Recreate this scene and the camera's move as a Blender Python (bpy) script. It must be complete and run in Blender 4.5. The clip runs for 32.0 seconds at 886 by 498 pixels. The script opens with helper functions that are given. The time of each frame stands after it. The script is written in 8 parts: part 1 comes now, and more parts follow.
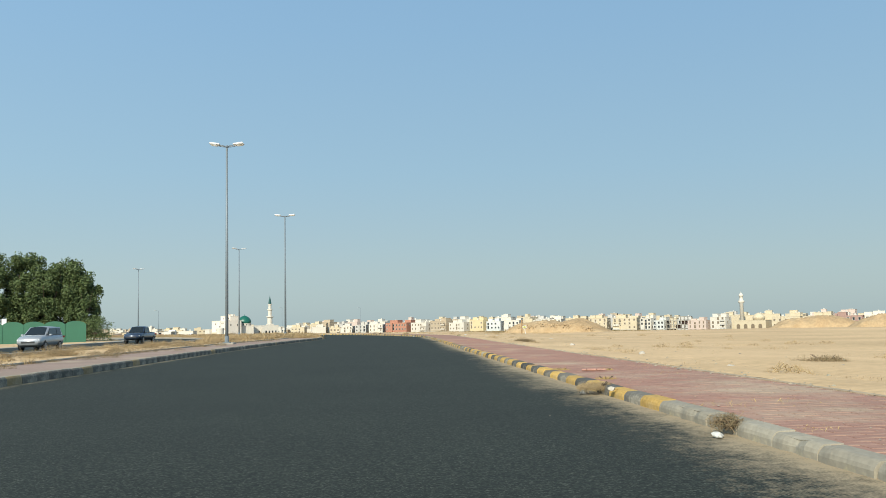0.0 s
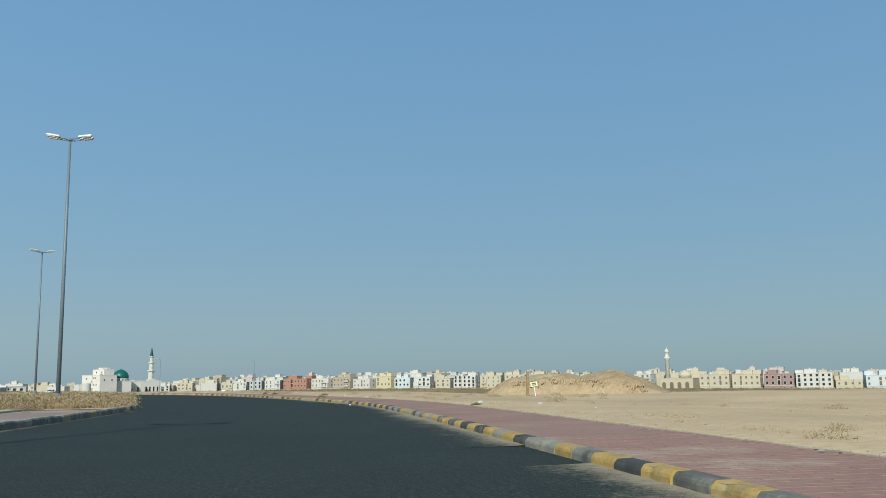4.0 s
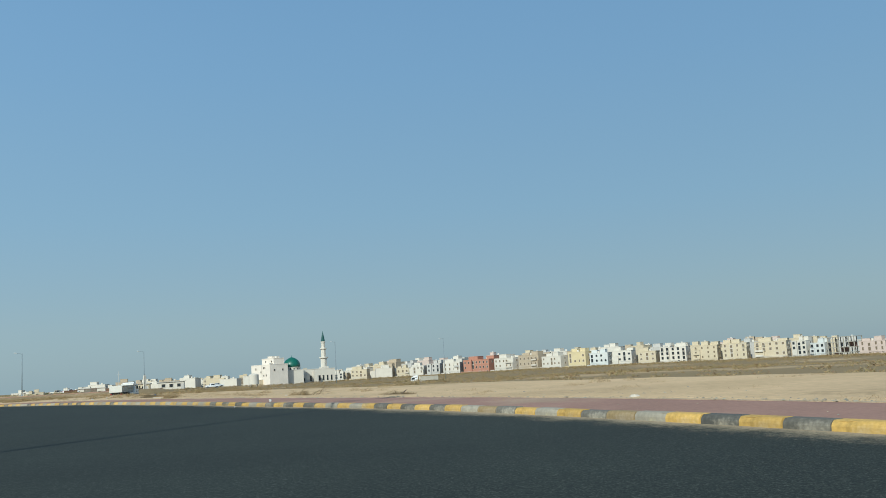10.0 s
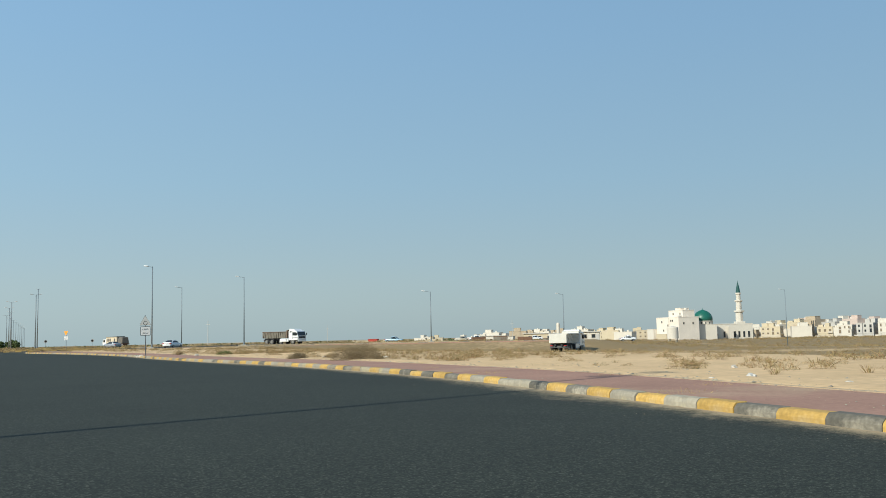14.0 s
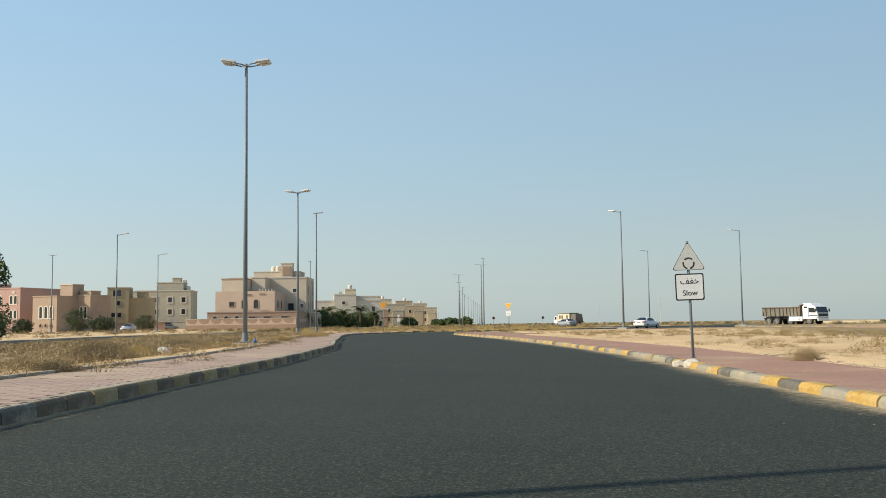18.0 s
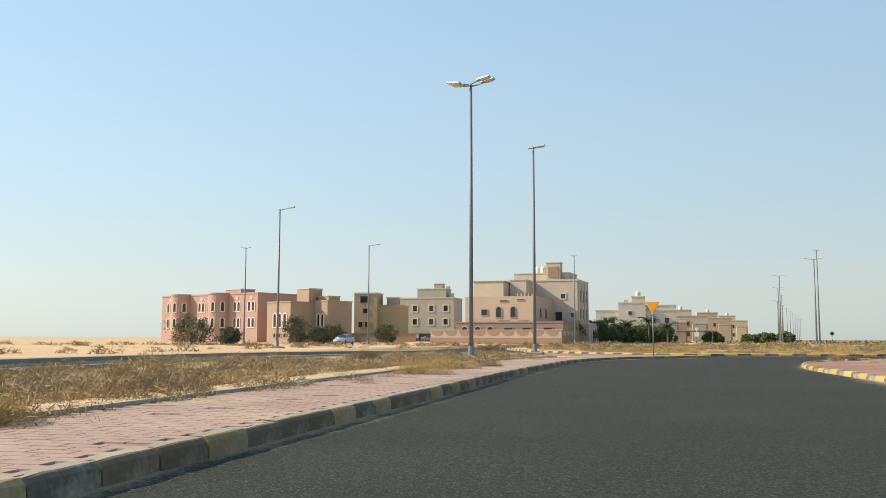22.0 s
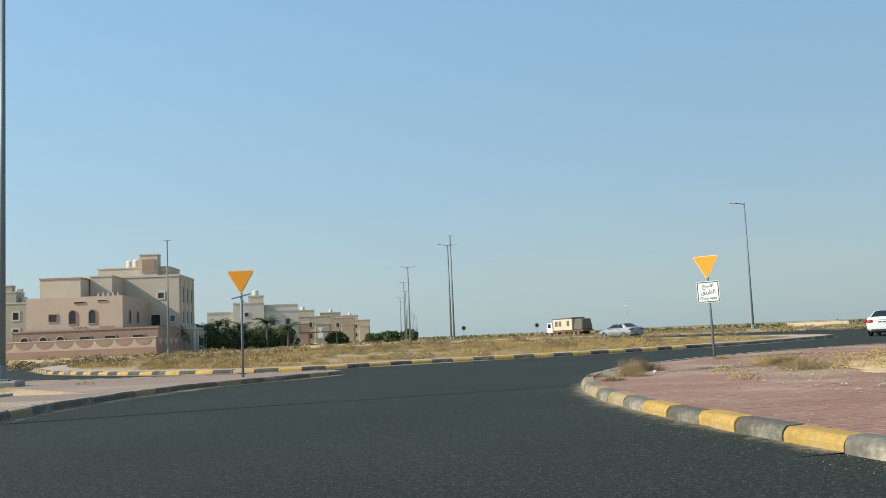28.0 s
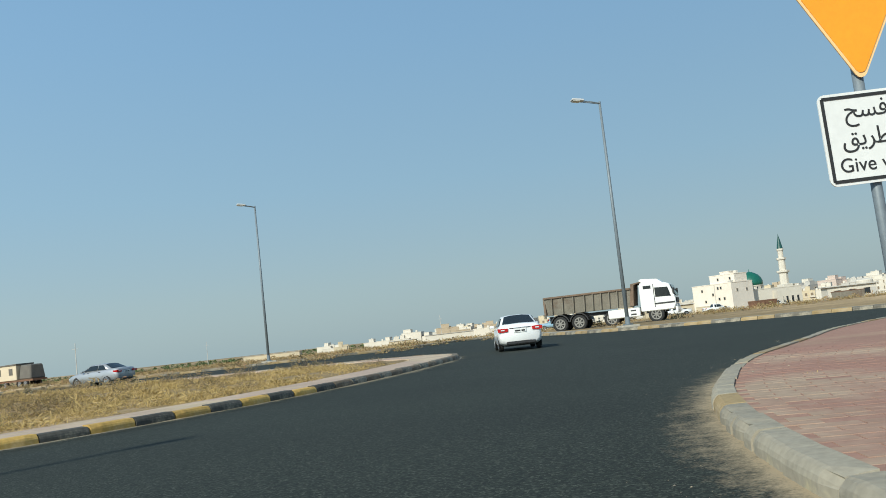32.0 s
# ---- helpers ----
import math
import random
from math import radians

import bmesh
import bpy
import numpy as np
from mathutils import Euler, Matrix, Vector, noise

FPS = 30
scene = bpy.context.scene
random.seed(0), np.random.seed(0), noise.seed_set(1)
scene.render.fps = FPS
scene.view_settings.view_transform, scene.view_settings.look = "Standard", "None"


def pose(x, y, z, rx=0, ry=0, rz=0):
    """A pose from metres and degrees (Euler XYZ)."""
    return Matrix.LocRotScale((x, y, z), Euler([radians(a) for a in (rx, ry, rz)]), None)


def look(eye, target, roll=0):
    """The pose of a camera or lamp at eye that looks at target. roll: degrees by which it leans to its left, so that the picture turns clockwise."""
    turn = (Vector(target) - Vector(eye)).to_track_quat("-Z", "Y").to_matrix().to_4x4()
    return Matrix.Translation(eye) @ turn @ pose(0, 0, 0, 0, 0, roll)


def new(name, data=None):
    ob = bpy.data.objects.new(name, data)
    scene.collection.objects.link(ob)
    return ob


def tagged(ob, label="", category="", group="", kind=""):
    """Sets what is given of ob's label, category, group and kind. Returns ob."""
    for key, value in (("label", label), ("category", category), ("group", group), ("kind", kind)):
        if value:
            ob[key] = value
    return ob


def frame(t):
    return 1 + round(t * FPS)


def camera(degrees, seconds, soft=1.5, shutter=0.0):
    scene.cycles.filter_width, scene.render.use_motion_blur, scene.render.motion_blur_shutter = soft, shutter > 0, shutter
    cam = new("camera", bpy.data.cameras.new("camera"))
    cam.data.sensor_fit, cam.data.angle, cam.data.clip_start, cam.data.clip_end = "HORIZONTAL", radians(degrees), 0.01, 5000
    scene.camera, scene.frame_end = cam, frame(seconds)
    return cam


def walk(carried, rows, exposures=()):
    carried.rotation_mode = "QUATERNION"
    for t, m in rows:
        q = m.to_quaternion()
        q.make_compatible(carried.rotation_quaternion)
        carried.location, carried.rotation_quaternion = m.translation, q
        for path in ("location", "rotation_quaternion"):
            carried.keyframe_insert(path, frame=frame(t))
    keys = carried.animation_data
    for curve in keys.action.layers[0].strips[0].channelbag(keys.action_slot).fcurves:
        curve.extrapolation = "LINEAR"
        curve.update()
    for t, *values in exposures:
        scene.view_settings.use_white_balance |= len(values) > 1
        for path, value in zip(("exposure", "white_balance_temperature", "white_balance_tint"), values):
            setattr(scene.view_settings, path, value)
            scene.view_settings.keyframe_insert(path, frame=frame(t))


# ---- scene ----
# seconds, stops, kelvin, tint
EXPOSURES = [(0.0, 0.17, 6500, 3), (1.0, -0.1, 6050, 0), (3.0, -0.25, 5900, -2), (6.0, -0.3, 5400, -1), (8.0, -0.3, 5450, -3), (10.0, -0.22, 5850, -1), (13.0, -0.02, 6250, 1), (14.2, -0.02, 6400, 3), (15.0, 0.12, 6550, 4),
    (18.0, 0.15, 7100, 7), (20.0, 0.22, 7200, 8), (23.0, 0.38, 7500, 11), (24.0, 0.17, 7400, 9), (25.0, -0.36, 6350, 3), (26.0, -0.22, 6100, 2), (29.0, 0.12, 6600, 4), (30.0, 0.1, 6550, 3), (31.0, 0.14, 6550, 4), (32.0, -0.05, 6250, 1)]
cam = camera(52.84, 32.0, soft=0.9)

# seconds, place in metres, heading to the left of +y, tilt upwards, lean
DRIVE = [
    (0.0, 0.19, 0.13, 1.27, -3.14, 4.90, -1.18),
    (0.5, 0.20, 6.54, 1.26, -8.45, 6.06, -1.17),
    (1.0, 0.18, 13.26, 1.24, -13.42, 4.62, -2.98),
    (1.5, 0.16, 20.27, 1.23, -13.08, 4.71, -2.64),
    (2.0, 0.13, 27.55, 1.22, -13.52, 7.05, -2.24),
    (2.5, 0.05, 35.05, 1.21, -13.44, 6.85, -2.10),
    (3.0, -0.07, 42.70, 1.21, -11.78, 7.01, -1.69),
    (3.5, -0.24, 50.43, 1.20, -9.73, 7.55, -1.23),
    (4.0, -0.55, 58.12, 1.20, -9.54, 8.39, -0.86),
    (4.5, -1.02, 65.74, 1.20, -9.34, 9.23, -0.85),
    (5.0, -1.63, 73.25, 1.19, -9.15, 10.07, -1.31),
    (5.5, -2.37, 80.65, 1.18, -8.95, 10.91, -2.18),
    (6.0, -3.19, 87.95, 1.18, -7.67, 11.19, -1.83),
    (6.5, -4.09, 95.15, 1.17, -6.87, 11.70, -1.11),
    (7.0, -5.06, 102.27, 1.16, -5.61, 9.31, -0.59),
    (7.5, -6.14, 109.34, 1.17, -9.63, 11.25, -2.57),
    (8.0, -7.35, 116.40, 1.16, -9.86, 9.08, -3.21),
    (8.5, -8.77, 123.49, 1.16, -9.48, 7.34, -4.45),
    (9.0, -10.54, 130.61, 1.18, -7.41, 5.81, -4.75),
    (9.5, -12.68, 137.75, 1.22, -2.97, 6.54, -4.13),
    (10.0, -15.02, 144.83, 1.20, 0.42, 7.46, -3.42),
    (10.5, -17.61, 151.79, 1.19, 2.67, 5.77, -2.02),
    (11.0, -20.43, 158.64, 1.18, 4.67, 5.52, -1.93),
    (11.5, -23.45, 165.42, 1.17, 7.54, 5.10, -1.60),
    (12.0, -26.66, 172.12, 1.16, 9.29, 5.40, -1.90),
    (12.5, -30.17, 178.71, 1.16, 11.53, 5.17, -2.00),
    (13.0, -34.08, 185.11, 1.18, 13.86, 5.10, -2.44),
    (13.5, -38.28, 191.24, 1.21, 15.69, 5.41, -2.40),
    (14.0, -42.56, 196.99, 1.21, 24.42, 5.54, -1.27),
    (14.5, -46.88, 202.24, 1.22, 34.20, 5.15, 0.34),
    (15.0, -51.21, 207.06, 1.22, 37.71, 5.24, 0.78),
    (15.5, -55.56, 211.60, 1.23, 40.09, 5.09, -0.13),
    (16.0, -60.04, 216.00, 1.23, 42.64, 4.83, -0.08),
    (16.5, -64.65, 220.30, 1.23, 45.20, 4.58, -0.05),
    (17.0, -69.39, 224.47, 1.23, 47.76, 4.32, -0.04),
    (17.5, -74.24, 228.49, 1.23, 50.31, 4.07, -0.05),
    (18.0, -79.16, 232.35, 1.23, 52.21, 4.67, -0.76),
    (18.5, -84.10, 236.11, 1.23, 54.71, 3.63, -0.73),
    (19.0, -88.99, 239.77, 1.23, 56.46, 3.64, -0.57),
    (19.5, -93.74, 243.32, 1.22, 56.67, 4.11, -1.00),
    (20.0, -98.31, 246.79, 1.23, 56.77, 4.20, -1.19),
    (20.5, -102.73, 250.19, 1.24, 61.03, 4.64, -1.17),
    (21.0, -107.03, 253.38, 1.25, 66.94, 3.94, -1.24),
    (21.5, -111.10, 256.27, 1.26, 70.01, 4.73, 0.43),
    (22.0, -114.82, 258.82, 1.27, 71.39, 5.64, 0.09),
    (22.5, -118.21, 261.12, 1.27, 73.21, 6.76, -0.42),
    (23.0, -121.30, 263.24, 1.26, 71.79, 5.46, -0.95),
    (23.5, -124.18, 265.17, 1.24, 67.10, 6.55, -0.41),
    (24.0, -126.82, 266.95, 1.20, 62.60, 9.01, -1.05),
    (24.5, -129.18, 268.54, 1.19, 60.87, 11.00, -1.76),
    (25.0, -131.07, 269.81, 1.20, 58.78, 12.22, -2.05),
    (25.5, -132.46, 270.75, 1.20, 55.97, 9.39, -3.53),
    (26.0, -133.47, 271.46, 1.21, 52.69, 7.22, -3.34),
    (26.5, -134.41, 272.07, 1.23, 52.18, 6.29, -3.20),
    (27.0, -135.38, 272.71, 1.22, 50.61, 6.00, -2.11),
    (27.5, -136.50, 273.46, 1.22, 49.03, 5.72, -1.79),
    (28.0, -137.87, 274.39, 1.21, 47.46, 5.43, -2.50),
    (28.5, -139.54, 275.54, 1.20, 45.89, 5.14, -4.04),
    (29.0, -141.50, 276.89, 1.19, 44.30, 3.45, -5.02),
    (29.5, -143.62, 278.42, 1.19, 44.31, 7.22, -4.67),
    (30.0, -145.86, 280.21, 1.18, 40.95, 5.74, -4.64),
    (30.5, -148.03, 282.42, 1.14, 34.85, 5.67, -6.54),
    (31.0, -150.11, 285.04, 1.12, 28.35, 5.99, -6.90),
    (31.5, -151.90, 288.01, 1.12, 19.77, 4.90, -7.58),
    (32.0, -153.40, 291.23, 1.11, 12.86, 5.25, -6.32),
]


def aim(x, y, z, heading, tilt, lean):
    h, p = radians(heading), radians(tilt)
    way = Vector((-math.sin(h) * math.cos(p), math.cos(h) * math.cos(p), math.sin(p)))
    return look((x, y, z), Vector((x, y, z)) + way, lean)


walk(cam, [(t, aim(*row)) for t, *row in DRIVE], EXPOSURES)

# ---------------------------------------------------------------- light
SUN_WAY = Vector((-0.38, -0.925, 0)).normalized()
SUN_HEIGHT = radians(34)
world = bpy.data.worlds.new("sky")
scene.world = world
world.use_nodes = True
wn = world.node_tree
sky = wn.nodes.new("ShaderNodeTexSky")
sky.sky_type = "NISHITA"
sky.sun_disc = False
sky.sun_elevation = SUN_HEIGHT
sky.sun_rotation = math.atan2(SUN_WAY.x, SUN_WAY.y)
sky.altitude = 0
sky.air_density = 1.0
sky.dust_density = 1.0
sky.ozone_density = 1.5
# the dust in the air pales the sky towards the horizon, and glows more on the sun's side
way = wn.nodes.new("ShaderNodeTexCoord")
split = wn.nodes.new("ShaderNodeSeparateXYZ")
wn.links.new(way.outputs["Generated"], split.inputs[0])
low = wn.nodes.new("ShaderNodeMapRange")
low.interpolation_type = "SMOOTHERSTEP"
low.inputs["From Min"].default_value = 0.3
low.inputs["From Max"].default_value = 0.8
low.inputs["To Min"].default_value = 0.85
low.inputs["To Max"].default_value = 0.25
wn.links.new(split.outputs["Z"], low.inputs["Value"])
haze = wn.nodes.new("ShaderNodeValToRGB")
haze.color_ramp.elements[0].color = (3.15, 3.9, 4.3, 1)
haze.color_ramp.elements[1].color = (1.93, 3.4, 5.5, 1)
haze.color_ramp.elements[1].position = 0.5
for height, colour in ((0.06, (3.15, 3.95, 4.45, 1)), (0.17, (2.68, 3.95, 5.15, 1)), (0.32, (2.28, 3.7, 5.45, 1))):
    haze.color_ramp.elements.new(height).color = colour
wn.links.new(split.outputs["Z"], haze.inputs[0])
dust = wn.nodes.new("ShaderNodeMix")
dust.data_type = "RGBA"
wn.links.new(haze.outputs[0], dust.inputs[7])
wn.links.new(low.outputs[0], dust.inputs[0])
wn.links.new(sky.outputs[0], dust.inputs[6])
sunward = wn.nodes.new("ShaderNodeVectorMath")
sunward.operation = "DOT_PRODUCT"
sunward.inputs[1].default_value = SUN_WAY
wn.links.new(way.outputs["Generated"], sunward.inputs[0])
glow = wn.nodes.new("ShaderNodeMath")
glow.operation = "MULTIPLY_ADD"
glow.inputs[1].default_value = 0.25
glow.inputs[2].default_value = 1.1
wn.links.new(sunward.outputs["Value"], glow.inputs[0])
lit = wn.nodes.new("ShaderNodeVectorMath")
lit.operation = "SCALE"
wn.links.new(dust.outputs[2], lit.inputs[0])
wn.links.new(glow.outputs[0], lit.inputs["Scale"])
wn.links.new(lit.outputs[0], wn.nodes["Background"].inputs[0])
wn.nodes["Background"].inputs[1].default_value = 0.13
sun = new("sun", bpy.data.lights.new("sun", "SUN"))
sun.data.energy = 4.7
sun.data.angle = radians(0.6)
sun.data.color = (1.0, 0.93, 0.82)
sun_from = SUN_WAY * math.cos(SUN_HEIGHT) + Vector((0, 0, math.sin(SUN_HEIGHT)))
sun.matrix_world = look(sun_from * 50, (0, 0, 0))

# ---------------------------------------------------------------- materials


def surface(name, colour, rough=0.8, metal=0.0, vary=0.15, size=1.0, fine=12.0, bump=0.0, second=None, second_at=0.55, each=0.0, spec=0.5, bump_size=None):
    """Two scales of variation in colour, a fine relief, and a shift from object to object."""
    m = bpy.data.materials.new(name)
    m.use_nodes = True
    n, l = m.node_tree.nodes, m.node_tree.links
    b = n["Principled BSDF"]
    b.inputs["Roughness"].default_value = rough
    b.inputs["Metallic"].default_value = metal
    b.inputs["Specular IOR Level"].default_value = spec
    co = n.new("ShaderNodeTexCoord")
    big = n.new("ShaderNodeTexNoise")
    big.inputs["Scale"].default_value = size
    big.inputs["Detail"].default_value = 5
    small = n.new("ShaderNodeTexNoise")
    small.inputs["Scale"].default_value = fine
    small.inputs["Detail"].default_value = 3
    for t in (big, small):
        l.new(co.outputs["Object"], t.inputs["Vector"])
    add = n.new("ShaderNodeMath")
    add.operation = "ADD"
    l.new(big.outputs["Fac"], add.inputs[0])
    l.new(small.outputs["Fac"], add.inputs[1])
    ramp = n.new("ShaderNodeMapRange")
    ramp.inputs["From Min"].default_value = 0.7
    ramp.inputs["From Max"].default_value = 1.3
    ramp.inputs["To Min"].default_value = 1 - vary
    ramp.inputs["To Max"].default_value = 1 + vary
    l.new(add.outputs[0], ramp.inputs["Value"])
    last = ramp.outputs[0]
    if each:
        info = n.new("ShaderNodeObjectInfo")
        er = n.new("ShaderNodeMapRange")
        er.inputs["To Min"].default_value = 1 - each
        er.inputs["To Max"].default_value = 1 + each
        l.new(info.outputs["Random"], er.inputs["Value"])
        mul = n.new("ShaderNodeMath")
        mul.operation = "MULTIPLY"
        l.new(last, mul.inputs[0])
        l.new(er.outputs[0], mul.inputs[1])
        last = mul.outputs[0]
    base = n.new("ShaderNodeMix")
    base.data_type = "RGBA"
    base.inputs[6].default_value = (*colour, 1)
    base.inputs[7].default_value = (*(second or colour), 1)
    if second:
        patch = n.new("ShaderNodeTexNoise")
        patch.inputs["Scale"].default_value = size * 0.45
        patch.inputs["Detail"].default_value = 8
        patch.inputs["Roughness"].default_value = 0.65
        l.new(co.outputs["Object"], patch.inputs["Vector"])
        edge = n.new("ShaderNodeMapRange")
        edge.inputs["From Min"].default_value = second_at - 0.05
        edge.inputs["From Max"].default_value = second_at + 0.07
        l.new(patch.outputs["Fac"], edge.inputs["Value"])
        l.new(edge.outputs[0], base.inputs[0])
    else:
        base.inputs[0].default_value = 0
    out = n.new("ShaderNodeVectorMath")
    out.operation = "SCALE"
    l.new(base.outputs[2], out.inputs[0])
    l.new(last, out.inputs["Scale"])
    l.new(out.outputs[0], b.inputs["Base Color"])
    if bump:
        bm_ = n.new("ShaderNodeBump")
        bm_.inputs["Strength"].default_value = 0.6
        bm_.inputs["Distance"].default_value = bump
        relief = small
        if bump_size:
            relief = n.new("ShaderNodeTexNoise")
            relief.inputs["Scale"].default_value = bump_size
            relief.inputs["Detail"].default_value = 4
            l.new(co.outputs["Object"], relief.inputs["Vector"])
        l.new(relief.outputs["Fac"], bm_.inputs["Height"])
        l.new(bm_.outputs[0], b.inputs["Normal"])
    return m


def tone(m, **values):
    for key, v in values.items():
        m.node_tree.nodes["Principled BSDF"].inputs[key.replace("_", " ")].default_value = v
    return m



def stone_grain(n, l):
    """The colour of worn asphalt: dark binder, pale and dark stones, soft lengthwise stains. Gives its colour and relief."""
    co = n.new("ShaderNodeTexCoord")
    stones = n.new("ShaderNodeTexVoronoi")
    stones.inputs["Scale"].default_value = 62
    coarse = n.new("ShaderNodeTexNoise")
    coarse.inputs["Scale"].default_value = 17
    coarse.inputs["Detail"].default_value = 4
    coarse.inputs["Roughness"].default_value = 0.7
    stain = n.new("ShaderNodeTexNoise")
    stain.inputs["Scale"].default_value = 0.3
    stain.inputs["Detail"].default_value = 6
    for t in (stones, coarse, stain):
        l.new(co.outputs["Object"], t.inputs["Vector"])
    pick = n.new("ShaderNodeSeparateColor")
    l.new(stones.outputs["Color"], pick.inputs[0])
    ramp = n.new("ShaderNodeValToRGB")
    ramp.color_ramp.elements[0].color = (0.0088, 0.0116, 0.0080, 1)
    ramp.color_ramp.elements[1].color = (0.076, 0.082, 0.062, 1)
    for at, v in ((0.45, (0.0158, 0.0198, 0.0140, 1)), (0.8, (0.0295, 0.0350, 0.0258, 1))):
        ramp.color_ramp.elements.new(at).color = v
    l.new(pick.outputs[0], ramp.inputs[0])
    lift = n.new("ShaderNodeMapRange")
    lift.inputs["From Min"].default_value = 0.25
    lift.inputs["From Max"].default_value = 0.75
    lift.inputs["To Min"].default_value = 0.4
    lift.inputs["To Max"].default_value = 1.6
    l.new(coarse.outputs["Fac"], lift.inputs["Value"])
    soft = n.new("ShaderNodeMapRange")
    soft.inputs["From Min"].default_value = 0.3
    soft.inputs["From Max"].default_value = 0.7
    soft.inputs["To Min"].default_value = 0.86
    soft.inputs["To Max"].default_value = 1.12
    l.new(stain.outputs["Fac"], soft.inputs["Value"])
    both = n.new("ShaderNodeMath")
    both.operation = "MULTIPLY"
    l.new(lift.outputs[0], both.inputs[0])
    l.new(soft.outputs[0], both.inputs[1])
    out = n.new("ShaderNodeVectorMath")
    out.operation = "SCALE"
    l.new(ramp.outputs[0], out.inputs[0])
    l.new(both.outputs[0], out.inputs["Scale"])
    relief = n.new("ShaderNodeBump")
    relief.inputs["Strength"].default_value = 0.35
    relief.inputs["Distance"].default_value = 0.012
    l.new(coarse.outputs["Fac"], relief.inputs["Height"])
    return out.outputs[0], relief.outputs[0]


def asphalt(name, grit=None):
    """Plain, or with grit that thins out where the mesh's drift value falls."""
    m = bpy.data.materials.new(name)
    m.use_nodes = True
    n, l = m.node_tree.nodes, m.node_tree.links
    b = n["Principled BSDF"]
    b.inputs["Roughness"].default_value = 0.9
    b.inputs["Specular IOR Level"].default_value = 0.3
    colour, relief = stone_grain(n, l)
    if grit:
        drift = n.new("ShaderNodeAttribute")
        drift.attribute_name = "drift"
        co = n.new("ShaderNodeTexCoord")
        total = drift.outputs["Fac"]
        for size, share in ((0.8, 0.9), (7.0, 0.8), (45.0, 0.9)):
            t = n.new("ShaderNodeTexNoise")
            t.inputs["Scale"].default_value = size
            t.inputs["Detail"].default_value = 3
            l.new(co.outputs["Object"], t.inputs["Vector"])
            k = n.new("ShaderNodeMath")
            k.operation = "MULTIPLY_ADD"
            k.inputs[1].default_value = share
            l.new(t.outputs["Fac"], k.inputs[0])
            l.new(total, k.inputs[2])
            total = k.outputs[0]
        edge = n.new("ShaderNodeMapRange")
        edge.inputs["From Min"].default_value = 1.45
        edge.inputs["From Max"].default_value = 2.15
        l.new(total, edge.inputs["Value"])
        mix = n.new("ShaderNodeMix")
        mix.data_type = "RGBA"
        mix.inputs[7].default_value = (*grit, 1)
        l.new(edge.outputs[0], mix.inputs[0])
        l.new(colour, mix.inputs[6])
        colour = mix.outputs[2]
    l.new(colour, b.inputs["Base Color"])
    l.new(relief, b.inputs["Normal"])
    return m


ASPHALT = asphalt("asphalt")
GRITTY = asphalt("gritty_asphalt", (0.34, 0.268, 0.168))
SAND = surface("sand", (0.585, 0.412, 0.232), 0.95, vary=0.16, size=0.12, fine=4.0, bump=0.05, second=(0.515, 0.362, 0.20), second_at=0.52, spec=0.2)


def scrubby_sand():
    """Sand with litter of dead scrub where the mesh's cover value is high."""
    m = SAND.copy()
    m.name = "scrubby_sand"
    n, l = m.node_tree.nodes, m.node_tree.links
    b = n["Principled BSDF"]
    plain = b.inputs["Base Color"].links[0].from_socket
    cover = n.new("ShaderNodeAttribute")
    cover.attribute_name = "cover"
    co = n.new("ShaderNodeTexCoord")
    total = cover.outputs["Fac"]
    for size, share in ((0.22, 0.7), (1.4, 0.7), (7.0, 0.5)):
        t = n.new("ShaderNodeTexNoise")
        t.inputs["Scale"].default_value = size
        t.inputs["Detail"].default_value = 5
        l.new(co.outputs["Object"], t.inputs["Vector"])
        k = n.new("ShaderNodeMath")
        k.operation = "MULTIPLY_ADD"
        k.inputs[1].default_value = share
        l.new(t.outputs["Fac"], k.inputs[0])
        l.new(total, k.inputs[2])
        total = k.outputs[0]
    edge = n.new("ShaderNodeMapRange")
    edge.inputs["From Min"].default_value = 1.22
    edge.inputs["From Max"].default_value = 1.65
    l.new(total, edge.inputs["Value"])
    mix = n.new("ShaderNodeMix")
    mix.data_type = "RGBA"
    mix.inputs[7].default_value = (0.25, 0.18, 0.092, 1)
    l.new(edge.outputs[0], mix.inputs[0])
    l.new(plain, mix.inputs[6])
    l.new(mix.outputs[2], b.inputs["Base Color"])
    return m


SCRUBBY = scrubby_sand()
PAVER = surface("red_paver", (0.33, 0.186, 0.138), 0.9, vary=0.13, size=0.5, fine=9, bump=0.006, second=(0.40, 0.29, 0.205), second_at=0.55, each=0.05, spec=0.25)
PAVER_PALE = surface("worn_pale_paver", (0.37, 0.265, 0.215), 0.9, vary=0.14, size=0.5, fine=9, bump=0.006, second=(0.42, 0.32, 0.235), second_at=0.56, each=0.07, spec=0.25)
GROUT_PALE = surface("worn_paver_bed", (0.31, 0.225, 0.18), 0.95, vary=0.15, size=0.4, fine=11, bump=0.01, second=(0.42, 0.33, 0.23), second_at=0.58, spec=0.2)
DUSTY_PAVING = surface("sand_dusted_paving", (0.42, 0.31, 0.235), 0.95, vary=0.16, size=0.5, fine=9, bump=0.012, second=(0.50, 0.39, 0.26), second_at=0.52)
GROUT = surface("paver_bed", (0.325, 0.19, 0.142), 0.95, vary=0.15, size=0.4, fine=11, bump=0.01, second=(0.38, 0.265, 0.18), second_at=0.60, spec=0.2)
KERB_Y = surface("yellow_kerb_paint", (0.52, 0.325, 0.085), 0.85, vary=0.22, size=2.2, fine=16, bump=0.008, second=(0.42, 0.31, 0.155), second_at=0.56, each=0.16)
